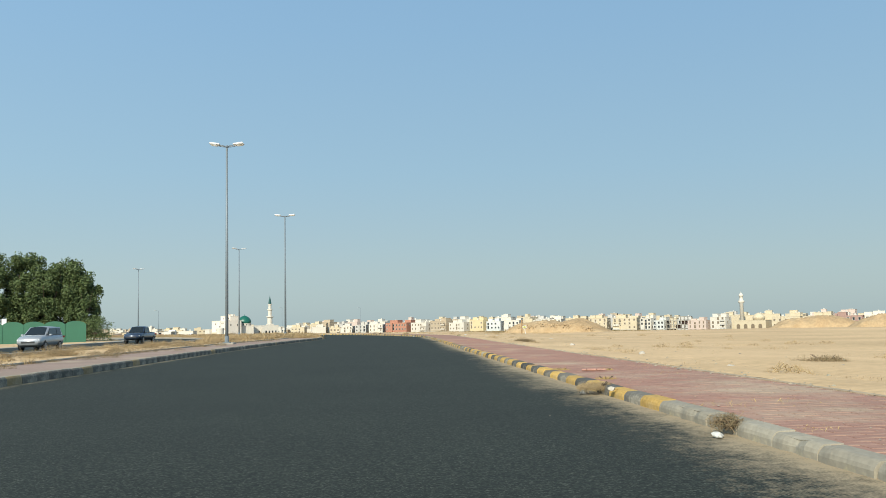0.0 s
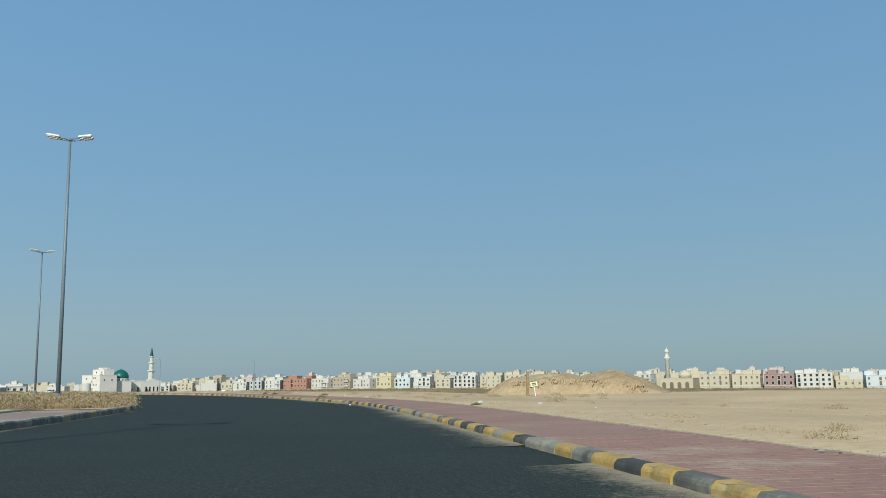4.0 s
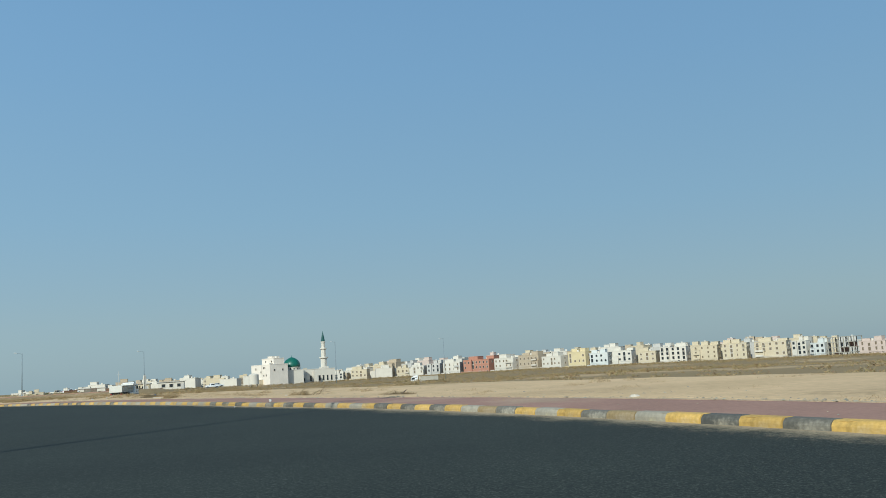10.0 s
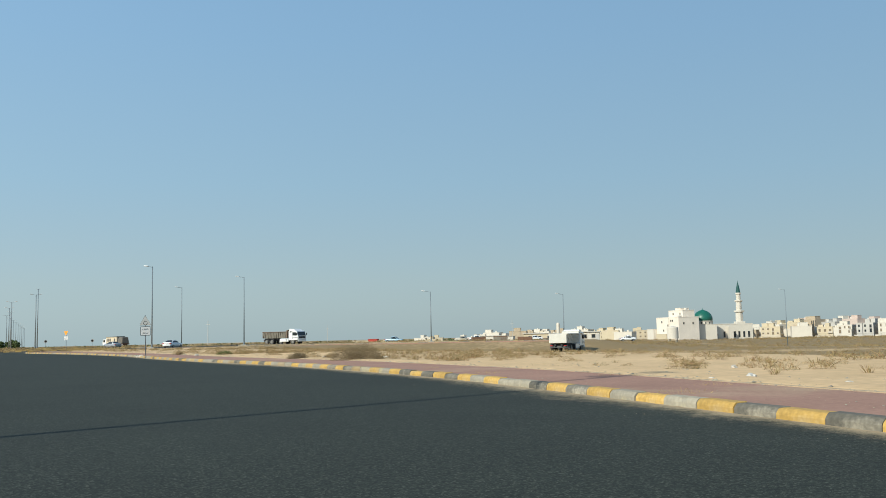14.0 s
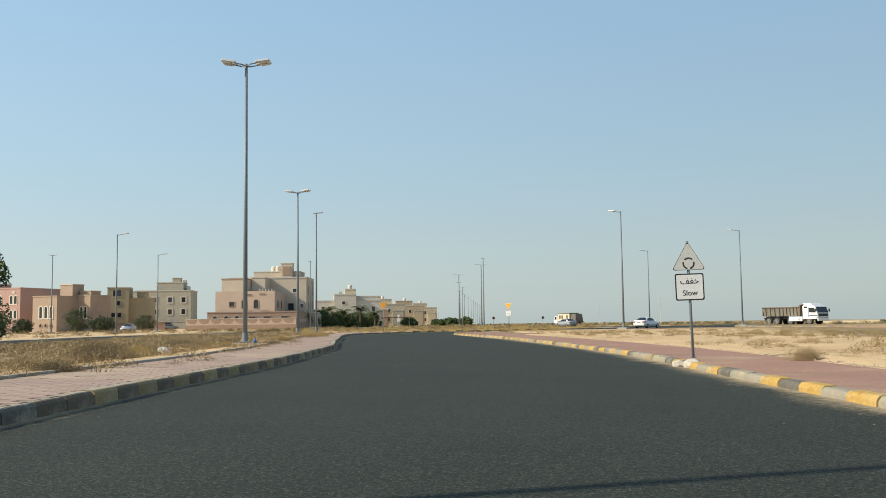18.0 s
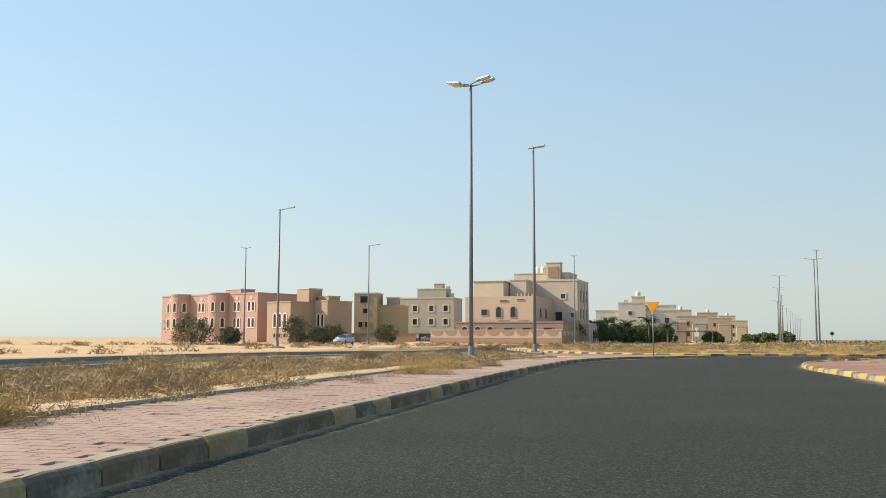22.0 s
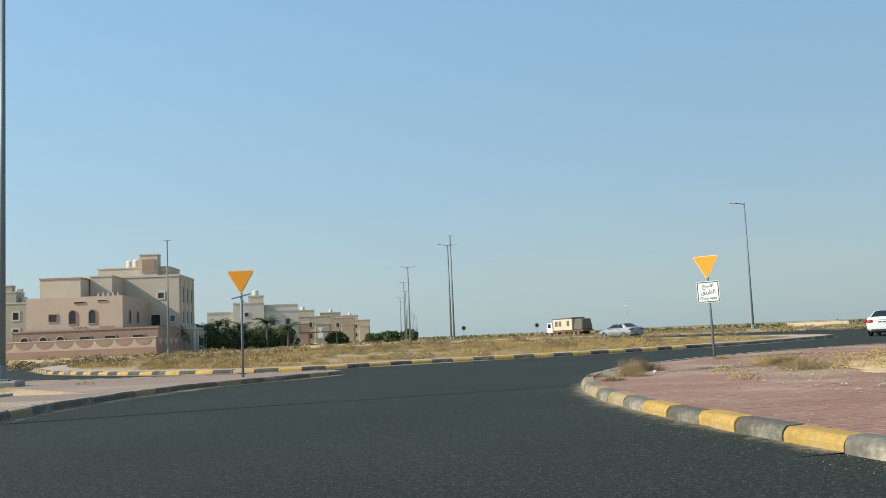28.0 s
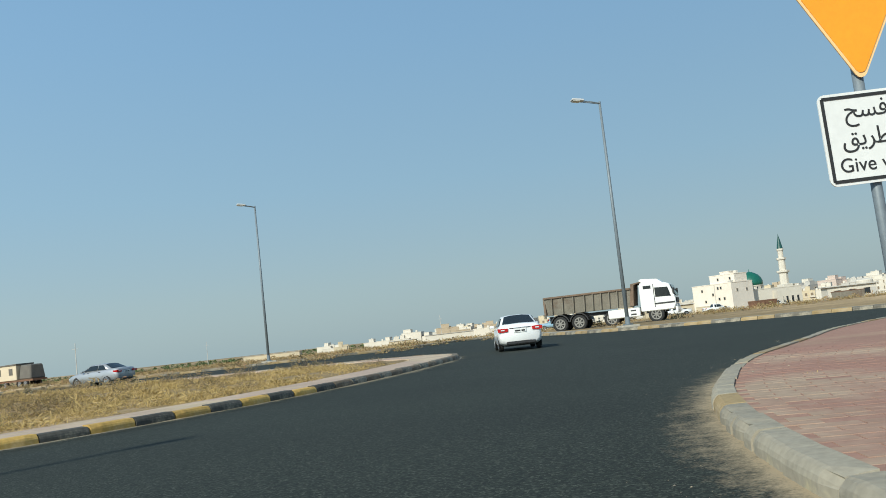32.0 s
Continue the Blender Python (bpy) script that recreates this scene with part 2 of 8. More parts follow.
KERB_B = surface("black_kerb_paint", (0.082, 0.077, 0.063), 0.85, vary=0.3, size=2.2, fine=16, bump=0.008, second=(0.255, 0.22, 0.16), second_at=0.56, each=0.3)
DUSTY_EDGING = surface("dusty_edging", (0.37, 0.285, 0.19), 0.95, vary=0.2, size=1.5, fine=12, bump=0.012, second=(0.46, 0.345, 0.21), second_at=0.5)
CONCRETE = surface("concrete", (0.36, 0.33, 0.27), 0.9, vary=0.16, size=1.2, fine=14, bump=0.006, second=(0.29, 0.26, 0.21), second_at=0.56, each=0.1)
GALV = surface("galvanised_steel", (0.175, 0.205, 0.225), 0.55, 0.15, vary=0.12, size=1.5, fine=20)
HEAD = surface("lamp_head_grey", (0.55, 0.55, 0.53), 0.4, 0.1, vary=0.06)
LENS = surface("lamp_lens", (0.62, 0.62, 0.58), 0.15, vary=0.05)

# ---------------------------------------------------------------- shape helpers


def mesh_of(bm, name, *mats, smooth=False):
    me = bpy.data.meshes.new(name)
    bm.normal_update()
    bm.to_mesh(me)
    bm.free()
    for m in mats:
        me.materials.append(m)
    if smooth:
        me.polygons.foreach_set("use_smooth", [True] * len(me.polygons))
    return me


def part(name, bm, material, parent, label="", at=None, smooth=False):
    """One mesh object under a thing or a part."""
    me = bm if isinstance(bm, bpy.types.Mesh) else mesh_of(bm, name, material, smooth=smooth)
    ob = new(name, me)
    ob.parent = parent
    if at is not None:
        ob.matrix_basis = at
    if label:
        ob["label"] = label
    return ob


def thing(name, m, label, category, group="", kind=""):
    ob = new(name)
    ob.empty_display_size = 0.3
    ob.matrix_basis = m
    return tagged(ob, label, category, group, kind)


def block(bm, size, at=(0, 0, 0), turn=0.0, bevel=0.0, taper=None):
    """A box standing on at: width, depth, height; taper narrows its top."""
    made = bmesh.ops.create_cube(bm, size=1)["verts"]
    for v in made:
        if taper and v.co.z > 0:
            v.co.x *= taper[0]
            v.co.y *= taper[1]
        v.co = Vector((v.co.x * size[0], v.co.y * size[1], (v.co.z + 0.5) * size[2]))
    if bevel:
        edges = {e for v in made for e in v.link_edges}
        made = {v for f in bmesh.ops.bevel(bm, geom=list(edges), offset=bevel, segments=1, affect="EDGES")["faces"] for v in f.verts} | {v for v in made if v.is_valid}
    m = Matrix.Translation(at) @ Matrix.Rotation(turn, 4, "Z")
    for v in made:
        v.co = m @ v.co
    return list(made)


def rod(bm, a, b, r0, r1=None, sides=8, caps=True):
    a, b = Vector(a), Vector(b)
    way = b - a
    q = way.to_track_quat("Z", "Y").to_matrix().to_4x4()
    m = Matrix.Translation((a + b) / 2) @ q
    bmesh.ops.create_cone(bm, cap_ends=caps, segments=sides, radius1=r0, radius2=r0 if r1 is None else r1, depth=way.length, matrix=m)


def spun(bm, outline, sides=24, at=(0, 0, 0)):
    """A turned shape from (radius, height) pairs."""
    rings = []
    for r, z in outline:
        rings.append([bm.verts.new((at[0] + r * math.cos(2 * math.pi * k / sides), at[1] + r * math.sin(2 * math.pi * k / sides), at[2] + z)) for k in range(sides)])
    for lo, hi in zip(rings, rings[1:]):
        for k in range(sides):
            bm.faces.new((lo[k], lo[(k + 1) % sides], hi[(k + 1) % sides], hi[k]))
    bm.faces.new(rings[-1])
    bm.faces.new(rings[0][::-1])


def slab(bm, outline, z0, z1):
    """A flat plate from an outline in plan, counter-clockwise."""
    lo = [bm.verts.new((x, y, z0)) for x, y in outline]
    hi = [bm.verts.new((x, y, z1)) for x, y in outline]
    bm.faces.new(hi)
    bm.faces.new(lo[::-1])
    for k in range(len(outline)):
        j = (k + 1) % len(outline)
        bm.faces.new((lo[k], lo[j], hi[j], hi[k]))


def prism(bm, outline, y0, y1):
    """A side outline in x and z, drawn out along y."""
    a = [bm.verts.new((x, y0, z)) for x, z in outline]
    b = [bm.verts.new((x, y1, z)) for x, z in outline]
    bm.faces.new(a)
    bm.faces.new(b[::-1])
    for k in range(len(outline)):
        j = (k + 1) % len(outline)
        bm.faces.new((a[j], a[k], b[k], b[j]))
    bmesh.ops.recalc_face_normals(bm, faces=bm.faces[:])


# ---------------------------------------------------------------- the plan of the roads


def smooth_line(points, step=1.0):
    """A soft curve through the points, as points evenly spaced."""
    p = np.array(points, float)
    p = np.vstack([2 * p[0] - p[1], p, 2 * p[-1] - p[-2]])
    out = []
    for a, b, c, d in zip(p, p[1:], p[2:], p[3:]):
        for t in np.linspace(0, 1, 12, endpoint=False):
            out.append((0.5 * (2 * b + (c - a) * t + (2 * a - 5 * b + 4 * c - d) * t**2 + (3 * b - a - 3 * c + d) * t**3)))
    out.append(p[-2])
    for _ in range(2):
        out = np.array(out)
        mid = (out[:-2] + 2 * out[1:-1] + out[2:]) / 4
        out = np.vstack([out[:1], mid, out[-1:]])
    run = np.r_[0, np.cumsum(np.linalg.norm(np.diff(out, axis=0), axis=1))]
    at = np.linspace(0, run[-1], max(2, int(round(run[-1] / step)) + 1))
    return np.column_stack([np.interp(at, run, out[:, 0]), np.interp(at, run, out[:, 1])])


def beside(line, far):
    """The line moved to its left (a negative number: to its right)."""
    way = np.gradient(line, axis=0)
    way /= np.linalg.norm(way, axis=1)[:, None]
    return line + far * np.column_stack([-way[:, 1], way[:, 0]])


STONE = 0.92
RIGHT_KERB = smooth_line([(4.0, -40), (4.0, 0), (3.8, 25), (3.65, 50), (3.7, 74), (3.6, 92), (3.05, 104), (1.55, 114), (-0.45, 124), (-2.45, 132.5), (-5.05, 143), (-8.5, 153.5),
    (-13.4, 165), (-17.85, 173.35), (-22.7, 180.7), (-28.55, 189.95), (-34.5, 198.4), (-39.8, 205.5), (-45.5, 212), (-52.2, 219.2), (-58.7, 225), (-66.5, 231.2), (-80, 240.5), (-90, 248.3), (-98.6, 255.4),
    (-110, 263.4), (-121.5, 271), (-131, 276.6), (-138.5, 280.9), (-143.0, 283.4), (-147.0, 286.3), (-149.7, 289.1), (-151.2, 291.6), (-152.0, 293.6), (-152.5, 295.9), (-152.78, 298.2), (-152.86, 300.4), (-152.72, 302.6), (-152.1, 306.3), (-150.6, 310.6), (-149, 315.0), (-146, 319.5), (-140, 323), (-130, 324.3), (-110, 324), (-80, 326)], STONE)
LEFT_KERB = smooth_line([(-9.2, -40), (-9.2, 0), (-9.3, 24), (-9.6, 45), (-9.2, 70), (-8.2, 92), (-8.3, 105), (-10.2, 116), (-12.2, 128), (-15.6, 140), (-20.6, 153), (-28, 167.5), (-36.5, 181), (-45.5, 193),
    (-55, 203.4), (-64.7, 212.6), (-75, 221.5), (-85.5, 230), (-95, 237.8), (-103.3, 244.85), (-108.6, 248.9), (-114.0, 252.95), (-118.75, 256.0), (-123.5, 258.85), (-133.6, 265.25), (-142, 270.5), (-148.3, 274.65), (-154.0, 278.5), (-157.6, 281.7), (-160.0, 284.8), (-160.9, 286.6), (-161.3, 288.3), (-161.6, 289.9), (-162.0, 291.4), (-162.7, 292.3), (-163.9, 291.7), (-166.5, 289.6), (-170, 286.8), (-176, 283.5)], STONE)
ISLAND = smooth_line([(-186, 290.5), (-178, 290.3), (-171.5, 291.3), (-168.3, 293.2), (-166.9, 296), (-165.8, 299.4), (-164.2, 302.8), (-162.6, 306.6), (-161.3, 312), (-160.8, 319), (-161.0, 325), (-162.5, 328.8), (-166, 331.5), (-173, 334), (-184, 336.5),
    (-198, 337), (-210, 333), (-217, 322), (-213, 307), (-202, 295.5), (-186, 290.5)], STONE)
FAR_KERB = smooth_line([(-236, 341), (-215, 352), (-195, 357), (-180, 360), (-174, 366), (-171, 376), (-166.5, 374), (-163.5, 362), (-158.3, 349), (-152, 340.8), (-145, 335.5), (-135, 332), (-118, 331), (-82, 333)], STONE)
OPPOSITE_NEAR = smooth_line([(-22, -40), (-22, 60), (-22.5, 100), (-25, 118), (-30, 135), (-40, 157), (-55, 181), (-72, 200), (-95, 218.5), (-128.8, 241.8), (-147, 253.6), (-160.5, 262.3), (-171.5, 272.5), (-176, 283.5)], 2.0)
OPPOSITE_FAR = beside(OPPOSITE_NEAR, 8.2)


def inside(x, y, outline):
    hit = np.zeros(np.shape(x), bool)
    for (ax, ay), (bx, by) in zip(outline, np.roll(outline, -1, axis=0)):
        if ay != by:
            hit ^= ((ay > y) != (by > y)) & (x < (bx - ax) * (y - ay) / (by - ay) + ax)
    return hit


def off_line(x, y, line):
    """The distance from each place to the nearest of the line's points."""
    best = np.full(np.shape(x), 1e9)
    for px, py in line:
        best = np.minimum(best, (x - px) ** 2 + (y - py) ** 2)
    return np.sqrt(best)


k0 = int(np.argmin(off_line(RIGHT_KERB[:, 0], RIGHT_KERB[:, 1], [(-147.0, 286.3)])))
k1 = int(np.argmin(off_line(LEFT_KERB[:, 0], LEFT_KERB[:, 1], [(-159.2, 282.4)])))
MAIN_ROAD = np.vstack([RIGHT_KERB[: k0 + 1], LEFT_KERB[: k1 + 1][::-1]])
CIRCLE_ROAD = np.vstack([RIGHT_KERB[k0 - 3 :], FAR_KERB[::-1], [(-232, 318), (-212, 294), (-192, 282), (-180, 278)], LEFT_KERB[k1 - 3 :][::-1]])
OPPOSITE_ROAD = np.vstack([OPPOSITE_NEAR, OPPOSITE_FAR[::-1]])


def ease(v, a, b):
    u = np.clip((v - a) / (b - a), 0, 1)
    return u * u * (3 - 2 * u)


BANK = RIGHT_KERB[(RIGHT_KERB[:, 1] > 128) & (RIGHT_KERB[:, 1] < 286)][::6]
PLAIN = np.vstack([BANK, [(-150, 900), (700, 900), (700, 128)]])


def plain_side(x, y):
    """The distance from the road's right kerb, and 1 on the plain to its north-east, softly 0 elsewhere."""
    return off_line(x, y, BANK), inside(x, y, PLAIN) * ease(y, 135, 170) * ease(x, -128, -96)


def land(x, y):
    """The height of the ground: level by the roads, falling gently to the town."""
    x, y = np.asarray(x, float), np.asarray(y, float)
    soft = lambda v, w: w * np.logaddexp(0, v / w)
    fall = 0.014 * soft(np.minimum(y, 1500) - 390, 25) + 0.022 * soft(np.clip(x, -400, 600) - 45, 20) * np.clip((y - 150) / 200, 0, 1)
    # beyond a low sandy bank along the road the plain lies lower
    gap, on = plain_side(x, y)
    basin = (1.4 * ease(gap, 13, 46) + 2.3 * ease(gap, 70, 200) * ease(x, -100, -60)) * (1 - ease(gap, 240, 420)) * on
    # and the sand east of the walkway dips a little
    dip = 0.28 * ease(x, 8, 20) * (1 - ease(y, 150, 190)) * ease(y, -20, 20)
    return 0.13 - np.minimum(fall, 13.0) - basin - dip


def dead_scrub(x, y):
    """How thickly dead scrub and straw cover the sand: on the plain, before the town and on the median."""
    away = (x + 45) * 0.596 + (y - 212) * 0.803
    gap, on = plain_side(x, y)
    town = y - (870 - 0.6 * (x + 130))
    patch = np.array([noise.noise((a * 0.02, b * 0.035, 3.0)) for a, b in zip(x, y)])
    return np.clip(np.maximum.reduce([1.25 * ease(gap, 17, 24) * on, ease(away, 12, 40) * (x < -110), ease(town, -420, -330), 0.85 * ease(-away, 12, 18) * (1 - ease(-away, 33, 40)) * (x < 0), 0.95 * inside(x, y, ISLAND)]) * (0.72 + 0.8 * patch), 0, 1)


def ground_height(x, y):
    return float(land(x, y))


def roughness_of_land(x, y):
    return np.array([noise.noise((a * 0.05, b * 0.05, 0.3)) * 0.16 + noise.noise((a * 0.31, b * 0.31, 4.0)) * 0.05 for a, b in zip(x, y)])


def spread(lo, hi, fine, far):
    """Coordinates, fine from lo to hi and ever wider apart outside."""
    mid = list(np.arange(lo, hi, fine))
    step, a, b = fine, lo, hi
    left, right = [], []
    while a > -far:
        step *= 1.22
        a -= step
        left.append(a)
    step = fine
    while b < far:
        right.append(b)
        step *= 1.22
        b += step
    return np.array(left[::-1] + mid + right)


def build_ground():
    xs, ys = spread(-230, 40, 1.3, 4800), spread(-45, 375, 1.3, 4800)
    gx, gy = np.meshgrid(xs, ys)
    x, y = gx.ravel(), gy.ravel()
    z = land(x, y)
    near = (x > -330) & (x < 420) & (y > -80) & (y < 800)
    z[near] += roughness_of_land(x[near], y[near]) * 0.7
    zone = (x > -240) & (x < 45) & (y > -60) & (y < 380)
    zx, zy = x[zone], y[zone]
    edge = np.minimum.reduce([off_line(zx, zy, line) for line in (RIGHT_KERB, LEFT_KERB, ISLAND, FAR_KERB, OPPOSITE_NEAR, OPPOSITE_FAR)])
    road = inside(zx, zy, MAIN_ROAD) | (inside(zx, zy, CIRCLE_ROAD) & ~inside(zx, zy, ISLAND)) | inside(zx, zy, OPPOSITE_ROAD)
    zz = z[zone]
    bank = np.clip((edge - 0.5) / 1.5, 0, 1)
    far = np.clip((edge - 3.2) / 9.0, 0, 1)
    level = np.maximum(zz + 0.03, 0.12) * (1 - far) + (zz + 0.03) * far
    zz = np.where(road, -0.35, -0.35 + (level + 0.35) * bank * bank * (3 - 2 * bank))
    beside_right, beside_left = off_line(zx, zy, RIGHT_KERB), off_line(zx, zy, LEFT_KERB)
    zz = np.where(~road & (np.minimum(beside_right, beside_left) < 4.3), np.minimum(zz, 0.08), zz)
    corner = (zx < -130) & (zx > -158) & (zy < 318) & ~road & (beside_right < 7.4) & (beside_right < beside_left)
    z[zone] = np.where(corner, np.minimum(zz, 0.06), zz)
    w = len(xs)
    k = np.arange(len(x)).reshape(len(ys), w)
    faces = np.stack([k[:-1, :-1], k[:-1, 1:], k[1:, 1:], k[1:, :-1]], -1).reshape(-1, 4)
    me = bpy.data.meshes.new("ground")
    me.from_pydata(np.column_stack([x, y, z]).tolist(), [], faces.tolist())
    me.attributes.new("cover", "FLOAT", "POINT").data.foreach_set("value", dead_scrub(x, y).astype(np.float32))
    me.materials.append(SCRUBBY)
    me.polygons.foreach_set("use_smooth", [True] * len(me.polygons))
    return tagged(new("ground", me), "flat pale desert sand with scattered dry scrub", "ground", kind="structure")


build_ground()


def flat(name, outline, z, material, label, category):
    bm = bmesh.new()
    slab(bm, [tuple(p) for p in outline], z - 0.3, z)
    bmesh.ops.triangulate(bm, faces=bm.faces[:])
    bmesh.ops.recalc_face_normals(bm, faces=bm.faces[:])
    return tagged(new(name, mesh_of(bm, name, material)), label, category, kind="structure")


def ribbon(name, left, right, z, material, label, category):
    """A carriageway between two lines, each cut into the same number of steps."""
    def cut(line, n=400):
        run = np.r_[0, np.cumsum(np.linalg.norm(np.diff(line, axis=0), axis=1))]
        at = np.linspace(0, run[-1], n)
        return np.column_stack([np.interp(at, run, line[:, 0]), np.interp(at, run, line[:, 1])])

    bm = bmesh.new()
    rows = []
    for (px, py), (qx, qy) in zip(cut(left), cut(right)):
        rows.append([bm.verts.new(c) for c in ((px, py, z - 0.3), (px, py, z), (qx, qy, z), (qx, qy, z - 0.3))])
    for u, v in zip(rows, rows[1:]):
        for k in range(3):
            bm.faces.new((u[k], v[k], v[k + 1], u[k + 1]))
    bmesh.ops.recalc_face_normals(bm, faces=bm.faces[:])
    return tagged(new(name, mesh_of(bm, name, material)), label, category, kind="structure")


ribbon("road", LEFT_KERB[: k1 + 1], RIGHT_KERB[: k0 + 1], 0.0, ASPHALT, "dark grey asphalt carriageway, worn smooth, curving left", "road")
flat("road_circle", CIRCLE_ROAD, -0.006, ASPHALT, "dark grey asphalt of the roundabout", "road")


def nose_drop(x):
    """How far the median's paving and kerb sink towards its nose."""
    return 0.085 * min(max((-136.0 - x) / 24.0, 0.0), 1.0)


def strip(name, line, a, b, height, material, label, category, drop=None):
    """A paved band beside a line, from a to b metres to its right."""
    p, q = beside(line, -a), beside(line, -b)
    bm = bmesh.new()
    rows = []
    for (px, py), (qx, qy) in zip(p, q):
        z = height - (drop(px) if drop else 0.0)
        rows.append([bm.verts.new(c) for c in ((px, py, z - 0.3), (px, py, z), (qx, qy, z), (qx, qy, z - 0.3))])
    for u, v in zip(rows, rows[1:]):
        for k in range(3):
            bm.faces.new((u[k], v[k], v[k + 1], u[k + 1]))
    bmesh.ops.recalc_face_normals(bm, faces=bm.faces[:])
    return tagged(new(name, mesh_of(bm, name, material)), label, category, kind="structure")


KERB_TOP, LEFT_TOP = 0.18, 0.25
strip("road_opposite", OPPOSITE_NEAR, 0.0, -8.2, -0.004, ASPHALT, "dark grey asphalt of the opposite carriageway", "road")
strip("pavement_right", RIGHT_KERB, 0.12, 3.25, KERB_TOP - 0.03, GROUT, "dusty red paved walkway along the kerb", "pavement")
kc = int(np.argmin(off_line(RIGHT_KERB[:, 0], RIGHT_KERB[:, 1], [(-131.5, 277)])))
kd = int(np.argmin(off_line(RIGHT_KERB[:, 0], RIGHT_KERB[:, 1], [(-150.6, 310.6)])))
strip("pavement_corner", RIGHT_KERB[kc:kd], 3.25, 6.9, KERB_TOP - 0.032, GROUT, "dusty red paving widening at the roundabout corner", "pavement")
strip("edging_right", RIGHT_KERB[:kc], 3.02, 3.16, KERB_TOP - 0.014, DUSTY_EDGING, "low dusty edging behind the red walkway", "kerb")
strip("edging_left", LEFT_KERB[: k1 + 2], -3.27, -3.42, LEFT_TOP + 0.04, CONCRETE, "low dusty concrete edging behind the median paving", "kerb", nose_drop)
strip("pavement_left", LEFT_KERB[: k1 + 2], -0.17, -3.3, LEFT_TOP - 0.03, GROUT_PALE, "worn red paved strip along the median kerb", "pavement", nose_drop)
bend_line = LEFT_KERB[(LEFT_KERB[:, 1] > 97) & (LEFT_KERB[:, 1] < 141) & (LEFT_KERB[:, 0] > -30)]
strip("median_sand_bend", bend_line, -0.2, -3.6, LEFT_TOP - 0.012, SAND, "blown sand covering the median paving at the bend", "sand")
strip("pavement_island", ISLAND, -0.17, -1.9, KERB_TOP - 0.03, DUSTY_PAVING, "dusty pinkish paved edge of the roundabout island", "pavement")
strip("pavement_far", FAR_KERB, -0.17, -1.6, KERB_TOP - 0.03, CONCRETE, "dusty concrete strip behind the far kerb", "pavement")
strip("pavement_opposite_near", OPPOSITE_NEAR, 0.0, 0.5, 0.2, CONCRETE, "pale concrete kerb line of the opposite carriageway", "pavement")
strip("pavement_opposite_far", OPPOSITE_FAR, 0.0, -1.6, 0.2, CONCRETE, "pale concrete strip beyond the opposite carriageway", "pavement")

nose = beside(LEFT_KERB[k1:], 0.12)
flat("pavement_nose", nose, LEFT_TOP - 0.112, GROUT_PALE, "worn red paving on the nose of the median", "pavement")
strip("gutter_island", ISLAND, 0.0, 0.13, 0.010, CONCRETE, "thin pale cement line at the foot of the island kerb", "gutter")
strip("gutter_median", LEFT_KERB[len(LEFT_KERB) // 2 :], 0.0, 0.10, 0.010, CONCRETE, "thin pale cement line at the foot of the median kerb", "gutter")

# ---------------------------------------------------------------- more materials
WHITE = surface("white_render", (0.60, 0.55, 0.465), 0.85, vary=0.06, size=0.25, fine=2.0, second=(0.59, 0.55, 0.475), second_at=0.58)
CREAM = surface("cream_render", (0.54, 0.455, 0.315), 0.85, vary=0.07, size=0.25, fine=2.0, second=(0.485, 0.41, 0.295), second_at=0.58)
YELLOW = surface("pale_yellow_render", (0.60, 0.495, 0.29), 0.85, vary=0.07, size=0.25, fine=2.0)
TAN = surface("tan_render", (0.43, 0.345, 0.24), 0.85, vary=0.08, size=0.25, fine=2.0, second=(0.385, 0.305, 0.21), second_at=0.58)
PALE_BLUE = surface("pale_blue_render", (0.57, 0.575, 0.54), 0.85, vary=0.06, size=0.25, fine=2.0)
PINKISH = surface("pinkish_render", (0.55, 0.44, 0.37), 0.85, vary=0.07, size=0.25, fine=2.0)
GREYISH = surface("grey_render", (0.48, 0.455, 0.41), 0.85, vary=0.08, size=0.25, fine=2.0)
BRICK_RED = surface("brick_red_cladding", (0.40, 0.19, 0.125), 0.85, vary=0.12, size=0.3, fine=3.0)
DARK_TAN = surface("dark_tan_render", (0.385, 0.305, 0.18), 0.85, vary=0.08, size=0.3, fine=3.0)
BROWN_PINK = surface("dusty_brown_cladding", (0.34, 0.217, 0.178), 0.85, vary=0.08, size=0.3, fine=3.0)
ROSE = surface("rose_render", (0.455, 0.29, 0.24), 0.85, vary=0.08, size=0.3, fine=3.0, second=(0.43, 0.275, 0.22), second_at=0.57)
SALMON = surface("salmon_stone", (0.53, 0.405, 0.315), 0.85, vary=0.07, size=0.3, fine=4.0, second=(0.50, 0.38, 0.285), second_at=0.56)
CLAY = surface("clay_brown_stone", (0.35, 0.235, 0.17), 0.85, vary=0.09, size=0.5, fine=5.0)
SANDSTONE = surface("sandstone", (0.555, 0.465, 0.36), 0.85, vary=0.07, size=0.3, fine=4.0, second=(0.525, 0.435, 0.33), second_at=0.57)
ROSY_STONE = surface("rosy_brown_stone", (0.40, 0.295, 0.215), 0.85, vary=0.08, size=0.3, fine=4.0, second=(0.36, 0.26, 0.19), second_at=0.56)
OLIVE_STONE = surface("grey_olive_stone", (0.42, 0.38, 0.295), 0.85, vary=0.07, size=0.3, fine=4.0)
PALE_TRIM = surface("white_stone_trim", (0.66, 0.60, 0.51), 0.8, vary=0.06)
TRIM = surface("pale_trim", (0.558, 0.495, 0.405), 0.8, vary=0.05)
GLASS_DARK = surface("dark_window_glass", (0.025, 0.03, 0.035), 0.08, vary=0.1, spec=0.6)
GLASS_WARM = surface("curtained_window_glass", (0.20, 0.155, 0.105), 0.25, vary=0.2, size=0.4)
